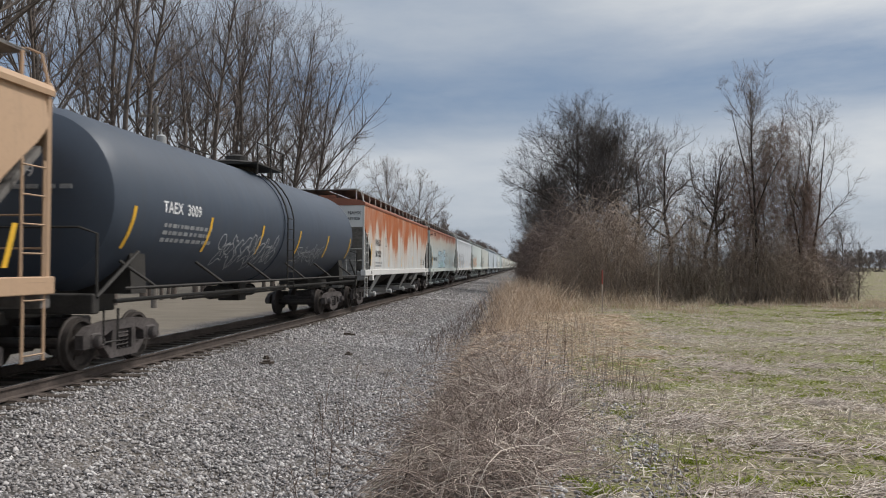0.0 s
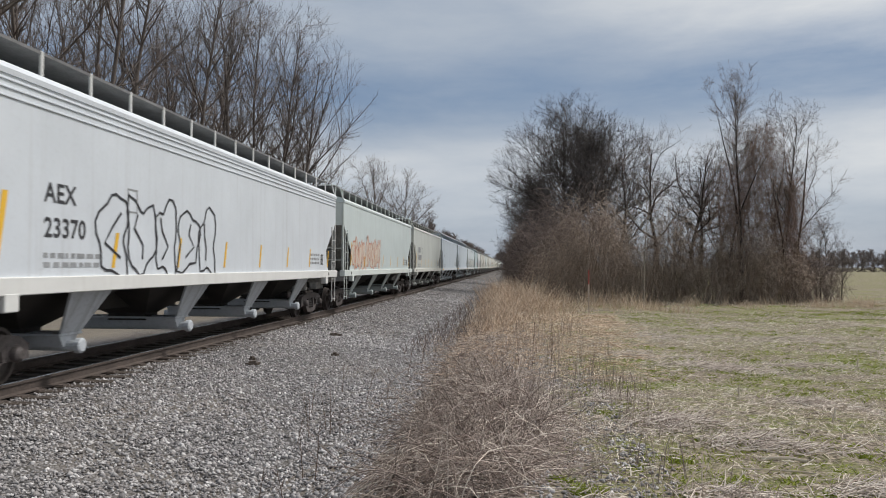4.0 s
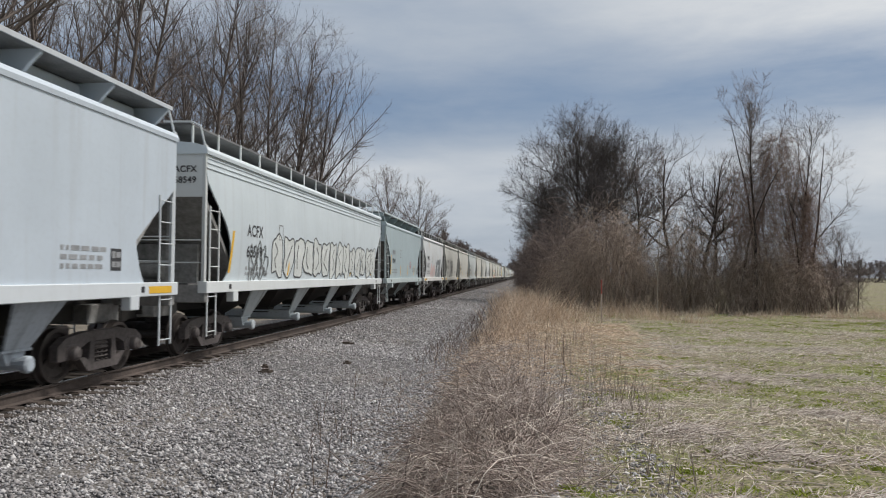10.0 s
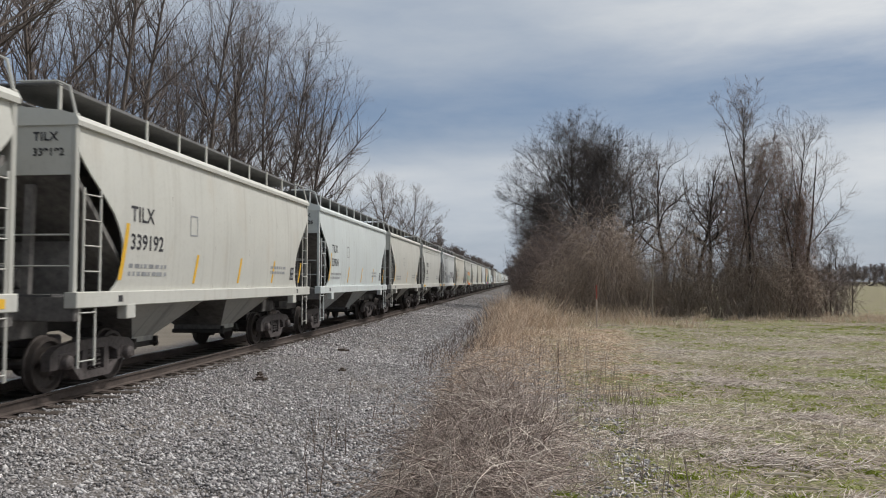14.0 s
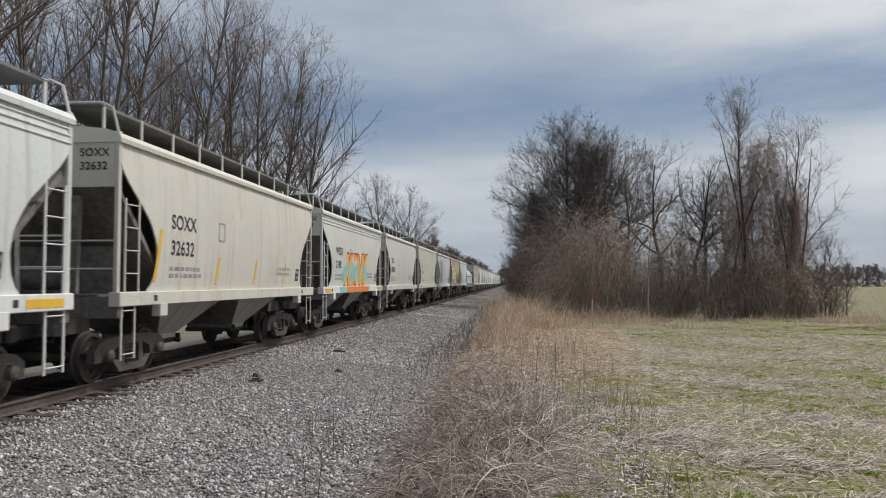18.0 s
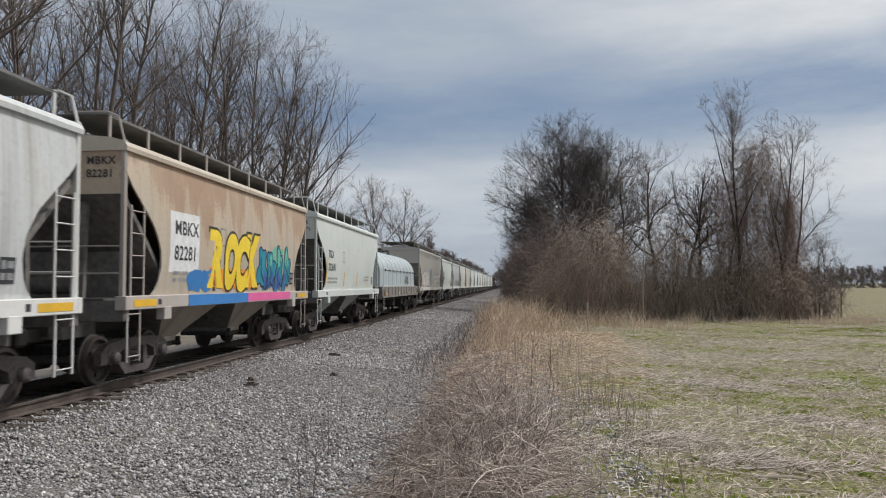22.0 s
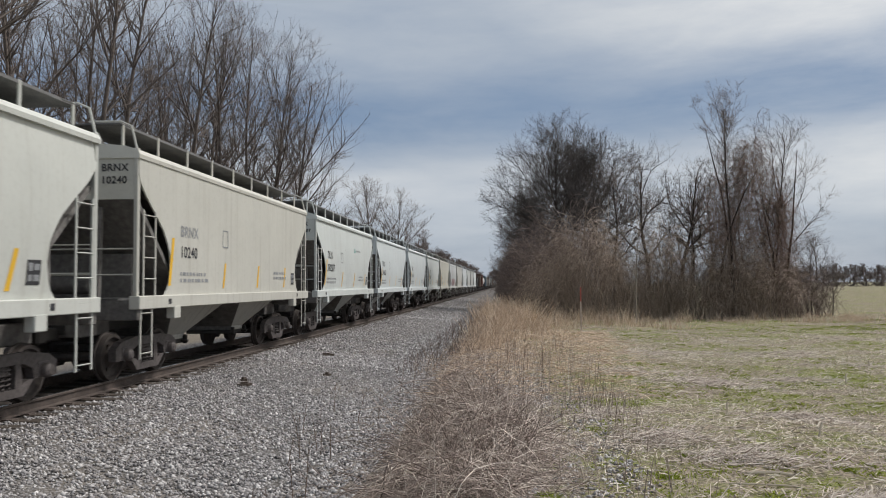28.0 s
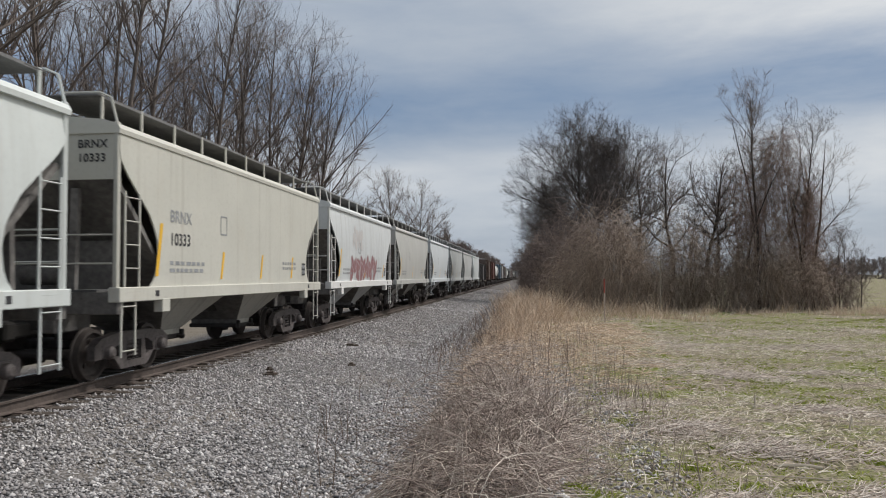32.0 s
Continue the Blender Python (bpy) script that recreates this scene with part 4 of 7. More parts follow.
def hopper_meshes(L, kind, mats, eave):
    """All meshes of one covered hopper of coupled length L. kind: bays, and 'round' or 'flat' sides, and end cut."""
    bays, round_, cut = kind
    body_mat, sill_mat, frame_mat, roof_mat, bay_mat = mats
    H = L / 2 - 0.62
    sh = Shape(eave, round_)
    z0 = sh.z0
    d = {"half": H, "shape": sh, "bays": bays}
    # side sheets, with their ends cut back
    if not cut.startswith("angle"):
        inset = lambda z: float(np.interp(z, [1.5, 1.62, 1.8, 2.05, 2.35, 2.7, 3.0, 3.3, 3.5, 3.62, 5], [1.02, 1.16, 1.27, 1.32, 1.28, 1.05, 0.70, 0.32, 0.12, 0.05, 0.05]))
    else:
        inset = lambda z: float(np.interp(z, [1.5, 1.7, 2.2, 3.10, 3.2, 5], [1.10, 1.25, 1.42, 0.22, 0.05, 0.05]))
    zs = np.linspace(z0, eave, 19)
    nlen = 17
    side = Build()
    for off in (0.0, -0.03):
        rows = []
        for z in zs:
            e = H - inset(z)
            rows.append([(sh.x(z) + off, y, z) for y in np.linspace(-e, e, nlen)])
        side.grid(rows)
    n = len(zs) * nlen
    m = len(zs)
    edge = [i * nlen for i in range(m)], [i * nlen + nlen - 1 for i in range(m)]
    for col in edge:
        side.f += [(a, b, b + n, a + n) for a, b in zip(col[:-1], col[1:])]
    side.f += [(j, j + 1, j + 1 + n, j + n) for j in range(nlen - 1)] + [((m - 1) * nlen + j, (m - 1) * nlen + j + 1, (m - 1) * nlen + j + 1 + n, (m - 1) * nlen + j + n) for j in range(nlen - 1)]
    d["side_sheet"] = side.mesh("side_sheet", body_mat, True)
    # eave band and roof
    b = Build()
    prof = [(1.50, eave - 0.02), (1.565, eave - 0.02), (1.575, eave + 0.05), (1.53, eave + 0.13), (1.30, eave + 0.20), (0.6, eave + 0.27), (-0.6, eave + 0.27), (-1.30, eave + 0.20), (-1.53, eave + 0.13), (-1.575, eave + 0.05), (-1.565, eave - 0.02), (-1.50, eave - 0.02)]
    b.prism(prof, "y", -H, H)
    d["roof"] = b.mesh("roof", roof_mat)
    # hatches along the roof's middle
    b = Build()
    k = bays * 2 + 1
    for i in range(k):
        y = -H + (i + 0.5) * 2 * H / k
        b.box(-0.38, 0.38, y - 0.9 * H / k, y + 0.9 * H / k, eave + 0.25, eave + 0.40, 0.04)
    d["hatch_cover"] = b.mesh("hatch_cover", roof_mat)
    # end wall above, slope sheet below
    b = Build()
    for s in (1,):
        b.box(-1.49, 1.49, s * (H - 0.06) - 0.03, s * (H - 0.06) + 0.03, 3.22, eave + 0.02)
    d["end_panel"] = b.mesh("end_panel", sill_mat if bays > 2 else body_mat)
    b = Build()
    for s in (1,):
        b.prism([(s * (H - 0.05), 3.24), (s * (H - 0.16), 3.26), (s * (H - 2.1), 1.42), (s * (H - 2.05), 1.34)], "x", -1.46, 1.46)
    # two-bay ends: the recess shade is part of this dark paint colour
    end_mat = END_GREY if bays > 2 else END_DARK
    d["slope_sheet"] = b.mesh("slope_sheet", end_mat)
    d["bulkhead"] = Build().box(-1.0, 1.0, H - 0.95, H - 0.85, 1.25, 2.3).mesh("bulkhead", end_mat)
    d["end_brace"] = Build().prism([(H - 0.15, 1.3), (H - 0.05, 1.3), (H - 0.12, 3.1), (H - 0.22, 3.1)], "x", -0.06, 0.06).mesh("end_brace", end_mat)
    # side sill, bolster plates
    b = Build()
    b.box(1.40, 1.60, -H, H, 1.29, 1.525, 0.012)
    for s in (-1, 1):
        b.box(1.44, 1.606, s * (H - 1.5) - 0.14, s * (H - 1.5) + 0.14, 1.08, 1.32, 0.012)
    d["side_sill"] = b.mesh("side_sill", sill_mat)
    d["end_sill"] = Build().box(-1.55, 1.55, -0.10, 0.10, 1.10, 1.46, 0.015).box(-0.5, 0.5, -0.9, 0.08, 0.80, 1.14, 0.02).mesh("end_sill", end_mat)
    d["platform"] = Build().box(-1.2, 1.2, -0.55, 0.0, 1.46, 1.49).mesh("end_platform", GRATE_MAT)
    # corner posts and ladders
    d["post"] = Build().box(-0.035, 0.035, -0.05, 0.05, 1.3, eave + 0.16, 0.008).mesh("corner_post", frame_mat)
    d["ladder"] = ladder_mesh(frame_mat, 1.35, 3.05, 0.44)
    d["ladder_long"] = ladder_mesh(frame_mat, 1.3, eave + 0.12, 0.42)
    d["step"] = ladder_mesh(frame_mat, 0.42, 1.32, 0.42, 2)
    d["rail"] = Build().tube([(-1.45, 0, 2.35), (1.45, 0, 2.35)], 0.016).tube([(-1.45, 0, 1.9), (1.45, 0, 1.9)], 0.016).mesh("grab_rail", frame_mat)
    # running boards on brackets, two along the roof and one across each end
    b = Build()
    top = eave + 0.58
    d["running_board"] = Build().box(0.06, 1.17, -H + 0.1, H - 0.1, top, top + 0.03, 0.006).mesh("running_board", GRATE_PALE if bays > 2 else GRATE_MAT)
    d["board_edge"] = Build().box(1.17, 1.195, -H + 0.1, H - 0.1, top - 0.01, top + 0.035).mesh("board_edge", GRATE_EDGE)
    d["end_board"] = Build().box(-1.2, 1.2, -0.46, 0.0, top + 0.005, top + 0.035, 0.006).mesh("end_board", GRATE_MAT)
    d["roof_rail"] = Build().tube([(1.50, 0, eave - 0.2), (1.50, 0.02, eave + 0.1), (1.38, 0.02, top - 0.02), (1.2, 0.02, top + 0.06), (0.6, 0.02, top + 0.07)], 0.022, 6).mesh("roof_handrail", frame_mat)
    # posts under the outer edge
    d["bracket"] = Build().box(1.165, 1.198, -0.03, 0.03, -0.42, 0.045, 0.004).mesh("bracket", frame_mat)
    d["bracket_gap"] = 1.25
    if cut.endswith("shelf"):
        # pale solid brackets under a wide pale walkway
        d["bracket"] = Build().prism([(1.42, 0.0), (1.42, -0.05), (1.06, -0.42), (0.5, -0.36), (0.5, 0.0)], "y", -0.03, 0.03).mesh("bracket", roof_mat)
        d["running_board"] = Build().box(0.06, 1.46, -H + 0.1, H - 0.1, top, top + 0.03, 0.006).mesh("running_board", GRATE_PALE)
        d["board_edge"] = Build().box(1.46, 1.485, -H + 0.1, H - 0.1, top - 0.035, top + 0.035).mesh("board_edge", frame_mat)
        d["hatch_cover"] = Build().box(-0.86, 0.86, -H + 0.3, H - 0.3, eave + 0.2, top - 0.02, 0.03).mesh("hatch_cover", roof_mat)
        d["bracket_gap"] = 1.7
    d["top"] = top
    # the bays below
    step = (2 * H - 3.4) / bays
    a, c = (step * 0.48, 0.26) if bays > 2 else (step * 0.44, 0.42)
    lo = 0.70 if bays > 2 else 0.62
    ring = lambda z, hx, hy: [(-hx, -hy, z), (hx, -hy, z), (hx, hy, z), (-hx, hy, z)]
    e = 0.40 if bays > 2 else 0.60
    v = ring(1.5, 1.36, a) + ring(lo, e, c) + ring(lo - 0.14, e, c)
    # sloping end sheets whose dark colour holds the shade under the sill, and the side sheets or narrow stiffening
    # plates in wagon paint
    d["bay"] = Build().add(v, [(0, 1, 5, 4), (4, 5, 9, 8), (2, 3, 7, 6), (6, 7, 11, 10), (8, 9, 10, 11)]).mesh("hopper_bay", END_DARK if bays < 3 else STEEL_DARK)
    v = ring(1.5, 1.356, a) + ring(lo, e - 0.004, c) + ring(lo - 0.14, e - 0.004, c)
    # four-bay side sheets are black too: shade painted behind the plates
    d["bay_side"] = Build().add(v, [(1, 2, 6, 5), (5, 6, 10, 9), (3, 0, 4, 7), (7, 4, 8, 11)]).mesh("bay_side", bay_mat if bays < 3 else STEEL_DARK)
    if bays > 2:
        k, b = min(0.58, step * 0.17), Build()
        b.add([(x, q, z) for x0, z, w in ((1.44, 1.34, k), (1.06, 0.64, 0.26)) for x in (x0, x0 - 0.04) for q in (-w, w)],
              [(0, 1, 5, 4), (2, 6, 7, 3), (0, 4, 6, 2), (1, 3, 7, 5), (0, 2, 3, 1), (4, 5, 7, 6)])
        d["bay_plate"] = b.mesh("bay_plate", bay_mat)
    b = Build()
    if bays > 2:
        b.prism([(-0.24, 0.62), (0.24, 0.62), (0.15, 0.43), (-0.15, 0.43)], "x", -1.02, 1.02)
        b.box(-1.06, 1.06, -0.31, 0.31, 0.60, 0.64, 0.006)
        b.tube([(-1.18, 0, 0.44), (1.18, 0, 0.44)], 0.085, 12)
        b.lathe([(1.16, 0.12), (1.24, 0.12), (1.26, 0.09)], "x", (0, 0, 0.44), 12)
    else:
        b.box(-0.62, 0.62, -0.5, 0.5, 0.42, 0.52, 0.02)
        b.tube([(-0.7, 0.25, 0.47), (0.78, 0.25, 0.47)], 0.03)
        b.box(0.60, 0.68, -0.46, -0.38, 0.40, 0.60, 0.01).box(0.60, 0.68, 0.38, 0.46, 0.40, 0.60, 0.01)
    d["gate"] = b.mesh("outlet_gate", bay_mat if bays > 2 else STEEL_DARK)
    d["bay_y"] = [-H + 1.7 + step * (i + 0.5) for i in range(bays)]
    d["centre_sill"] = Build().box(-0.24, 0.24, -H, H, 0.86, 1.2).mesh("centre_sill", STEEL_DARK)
    d["tank"] = Build().lathe([(-0.45, 0.06), (-0.38, 0.16), (0.38, 0.16), (0.45, 0.06)], "x", (0.1, 0, 1.72), 12).mesh("air_reservoir", end_mat, True)
    d["brake"] = Build().lathe([(-0.01, 0.27), (0.02, 0.28), (0.03, 0.25)], "y", (-0.7, 0, 2.55), 18).box(-0.9, -0.5, -0.12, 0.0, 2.3, 2.7, 0.02).mesh("brake_wheel", frame_mat)
    return d


def hopper(d, name="hopper_wagon", extras=True):
    car = new(name)
    H, sh = d["half"], d["shape"]
    part("side_sheet", d["side_sheet"], car)
    back = part("side_sheet", d["side_sheet"], car)
    back.rotation_euler = (0, 0, math.pi)
    part("roof", d["roof"], car)
    part("hatch_cover", d["hatch_cover"], car)
    for turn in (0, math.pi):
        part("end_panel", d["end_panel"], car).rotation_euler = (0, 0, turn)
        part("slope_sheet", d["slope_sheet"], car, "dull sloping end sheet, paint and recess shade in one colour").rotation_euler = (0, 0, turn)
        part("bulkhead", d["bulkhead"], car).rotation_euler = (0, 0, turn)
        for q in (-0.75, 0.75):
            e = part("end_brace", d["end_brace"], car)
            e.rotation_euler, e.location = (0, 0, turn), (q, 0, 0)
    part("centre_sill", d["centre_sill"], car)
    for turn in (0, math.pi):
        part("side_sill", d["side_sill"], car).rotation_euler = (0, 0, turn)
    for s in (-1, 1):
        turn = 0 if s > 0 else math.pi
        e = part("end_sill", d["end_sill"], car)
        e.location, e.rotation_euler = (0, s * (H - 0.12), 0), (0, 0, turn)
        p = part("end_platform", d["platform"], car)
        p.location, p.rotation_euler = (0, s * (H - 0.02), 0), (0, 0, turn)
        r = part("grab_rail", d["rail"], car)
        r.location = (0, s * (H - 0.02), 0)
        for x in (-1, 1):
            q = part("corner_post", d["post"], car)
            q.location = (x * 1.50, s * (H - 0.06), 0)
            if x > 0 or extras:
                l = part("ladder", d["ladder"], car)
                l.location, l.rotation_euler = (x * 1.56, s * (H - 0.42), 0), (0, 0, 0 if x > 0 else math.pi)
                st = part("step", d["step"], car)
                st.location, st.rotation_euler = (x * 1.54, s * (H - 0.36), 0), (0, 0, 0 if x > 0 else math.pi)
    if extras:
        t = part("air_reservoir", d["tank"], car)
        t.location = (0, -(H - 0.4), 0)
        t = part("brake_wheel", d["brake"], car)
        t.location = (0, -(H - 0.02), 0)
    for turn in (0, math.pi):
        q = part("running_board", d["running_board"], car, "dark grating walkway along the roof")
        q.rotation_euler = (0, 0, turn)
        part("board_edge", d["board_edge"], q)
        q = part("end_board", d["end_board"], car)
        q.location, q.rotation_euler = (0, (H - 0.02) * (1 if turn == 0 else -1), 0), (0, 0, turn)
        for x in (-1, 1) if extras else (1,):
            r = part("roof_handrail", d["roof_rail"], car)
            r.location, r.scale = (0, (H - 0.05) * (1 if turn == 0 else -1), 0), (x, 1, 1)
    n = max(6, int(2 * H / d["bracket_gap"]))
    for s in (-1, 1) if extras else (1,):
        for i in range(n + 1):
            q = part("bracket", d["bracket"], car)
            q.location, q.rotation_euler = (0, -H + 0.15 + i * (2 * H - 0.3) / n, d["top"]), (0, 0, 0 if s > 0 else math.pi)
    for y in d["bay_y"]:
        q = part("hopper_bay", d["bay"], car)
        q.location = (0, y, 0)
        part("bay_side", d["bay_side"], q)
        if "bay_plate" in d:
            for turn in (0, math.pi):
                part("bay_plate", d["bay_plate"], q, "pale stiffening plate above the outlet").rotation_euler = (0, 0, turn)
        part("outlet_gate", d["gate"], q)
    for s in (-1, 1):
        add_truck(car, s * (H - 1.45))
    add_ends(car, H)
    return car


def on_side(sh, y, z, off):
    return (sh.x(z) + off, y, z)


WRITING = []   # text objects that wait for their meshes


def glyphs(text, size, bold):
    cu = bpy.data.curves.new("lettering", "FONT")
    cu.body, cu.size, cu.offset, cu.space_character = text, size, bold, 1.06
    tmp = bpy.data.objects.new("lettering", cu)
    scene.collection.objects.link(tmp)
    return tmp


def letters(car, text, y, z, size, mat, sh, name="lettering", bold=0.0, end=None):
    """Stencilled writing on the side that faces the field (or on an end panel at y = end)."""
    put = lambda q: [on_side(sh, y + a, z + b, 0.006) if end is None else (y + a, end, z + b) for a, b in q]
    WRITING.append((glyphs(text, size, bold), car, put, mat, name, ""))


def tag_letters(car, text, y0, z0, width, height, fill, line, sh, seed, lean=0.12, thick=0.05, fat=0.05, overlap=1.12):
    """Sprayed letters, each one fitted into its own uneven box; the outline lies behind the fill."""
    rng = random.Random(seed)
    step = width / len(text)
    for i, ch in enumerate(text):
        if ch == " ":
            continue
        cy, w = y0 + step * (i + 0.5) + rng.uniform(-0.05, 0.05) * step, step * overlap * rng.uniform(0.94, 1.08)
        if ch in "I1":
            w *= 0.36
        zb, h, tilt = z0 + rng.uniform(-0.05, 0.04) * height, height * rng.uniform(0.92, 1.08), lean + rng.uniform(-0.08, 0.08)
        for mat, grow, off in ((line, thick, 0.007), (fill, 0.0, 0.011)):
            if not mat:
                continue

            def put(q, cy=cy, w=w, zb=zb, h=h, tilt=tilt, grow=grow, off=off + 0.0005 * i):
                q = np.array(q)
                lo, hi = q.min(0), q.max(0)
                u = (q - lo) / (hi - lo + 1e-6)
                a, b = (u[:, 0] - 0.5) * (w + 2 * grow), u[:, 1] * (h + 2 * grow) - grow
                a = a * (1 + 0.10 * np.sin(b / h * 5 + i)) + tilt * b
                return [on_side(sh, cy + y, zb + z, off) for y, z in zip(a, b)]
            WRITING.append((glyphs(ch, 1.0, fat + 0.9 * grow / max(height, 0.2)), car, put, mat, "graffiti", "sprayed graffiti letter" if grow == 0 else "sprayed graffiti outline"))


def finish_letters():
    """Turns all the waiting text into meshes on its wagons."""
    bpy.context.view_layer.update()
    dg = bpy.context.evaluated_depsgraph_get()
    done = [bpy.data.meshes.new_from_object(w[0].evaluated_get(dg)) for w in WRITING]
    for me, (tmp, car, put, mat, name, label) in zip(done, WRITING):
        for v, co in zip(me.vertices, put([(v.co.x, v.co.y) for v in me.vertices])):
            v.co = co
        me.materials.clear()
        me.materials.append(mat)
        part(name, me, car, label)
        bpy.data.objects.remove(tmp)


def patch(car, name, rects, mat, sh, off=0.005, label=""):
    """Flat paint or tape on the side: rectangles (y0, y1, z0, z1, slant)."""
    b = Build()
    for r in rects:
        y0, y1, z0, z1 = r[:4]
        k = r[4] if len(r) > 4 else 0.0
        rows = []
        for i in range(4):
            z = z0 + (z1 - z0) * i / 3
            rows.append([on_side(sh, y0 + k * i / 3, z, off), on_side(sh, y1 + k * i / 3, z, off)])
        b.grid(rows)
    return part(name, b.mesh(name, mat), car, label)


def sill_patch(car, name, rects, mat):
    b = Build()
    for y0, y1, z0, z1 in rects:
        b.box(1.60, 1.606, y0, y1, z0, z1)
    return part(name, b.mesh(name, mat), car)


def graffiti(car, sh, seed, y0, z0, width, height, count, fill, line, spike=0.3, thick=0.045, fill2=None):
    """Spray-painted letter forms, none of them a readable letter."""
    rng = random.Random(seed)
    step = width / count
    for i in range(count):
        fb, lb = Build(), Build()
        cy, cz = y0 + step * (i + 0.5), z0 + height * 0.5
        ry, rz = step * rng.uniform(0.50, 0.62), height * rng.uniform(0.44, 0.56)
        n = 22
        pts = []
        ph = [rng.uniform(0, 6.28) for _ in range(3)]
        for k in range(n):
            a = 2 * math.pi * k / n
            q = 1 + spike * (0.5 * math.sin(3 * a + ph[0]) + 0.4 * math.sin(5 * a + ph[1]) + 0.3 * math.sin(2 * a + ph[2]))
            c, s = math.cos(a), math.sin(a)
            m = max(abs(c), abs(s)) ** 0.75
            pts.append((cy + ry * q * c / m * 0.85, cz + rz * q * s / m * 0.85))
        if fill:
            k = len(fb.v)
            fb.v += [on_side(sh, cy, cz, 0.006 + 0.0006 * i)] + [on_side(sh, a, b, 0.006 + 0.0006 * i) for a, b in pts]
            fb.f += [(k, k + 1 + j, k + 1 + (j + 1) % n) for j in range(n)]
        if line:
            def ribbon(ps, w, closed, off):
                m = len(ps)
                k = len(lb.v)
                for j in range(m):
                    a = ps[(j - 1) % m] if closed or j > 0 else ps[j]
                    c = ps[(j + 1) % m] if closed or j < m - 1 else ps[j]
                    dx, dz = c[0] - a[0], c[1] - a[1]
                    ln = math.hypot(dx, dz) or 1
                    nx, nz = -dz / ln * w / 2, dx / ln * w / 2
                    lb.v += [on_side(sh, ps[j][0] + nx, ps[j][1] + nz, off), on_side(sh, ps[j][0] - nx, ps[j][1] - nz, off)]
                for j in range(m if closed else m - 1):
                    p, q = k + 2 * j, k + 2 * ((j + 1) % m)
                    lb.f.append((p, q, q + 1, p + 1))
            ribbon(pts, thick, True, 0.009 + 0.0006 * i)
            inner = [(cy + (rng.uniform(-0.5, 0.5)) * ry, cz + t * rz) for t in (-0.55, -0.2, 0.2, 0.55)]
            ribbon(inner, thick, False, 0.0095 + 0.0006 * i)
        if fill:
            part("graffiti", fb.mesh("graffiti", fill), car, "sprayed graffiti fill")
        if line:
            part("graffiti", lb.mesh("graffiti", line), car, "sprayed graffiti outlines")


_cols = {}


def spray(col):
    if col not in _cols:
        _cols[col] = plain("spray_paint", col, 0.5, 0, 0.12, 6)
    return _cols[col]


# ---- the wagons in their order: coupled ends along the train, kind, colours, marks ----
CREAM, PALE, WHITE, GREYW = (0.60, 0.575, 0.50), (0.63, 0.65, 0.61), (0.70, 0.70, 0.68), (0.56, 0.56, 0.54)
MINT, BLUEG, TANW, SAND = (0.50, 0.575, 0.56), (0.50, 0.555, 0.60), (0.40, 0.29, 0.19), (0.47, 0.43, 0.36)
BLUEW = (0.55, 0.595, 0.625)
TWO_BAY, TWO_FLAT, TWO_SHELF, FOUR_SHELF, FOUR, FOUR_R, THREE = (2, True, "curve"), (2, False, "curve"), (2, False, "shelf"), (4, False, "angle_shelf"), (4, False, "angle"), (4, True, "curve"), (3, False, "angle")
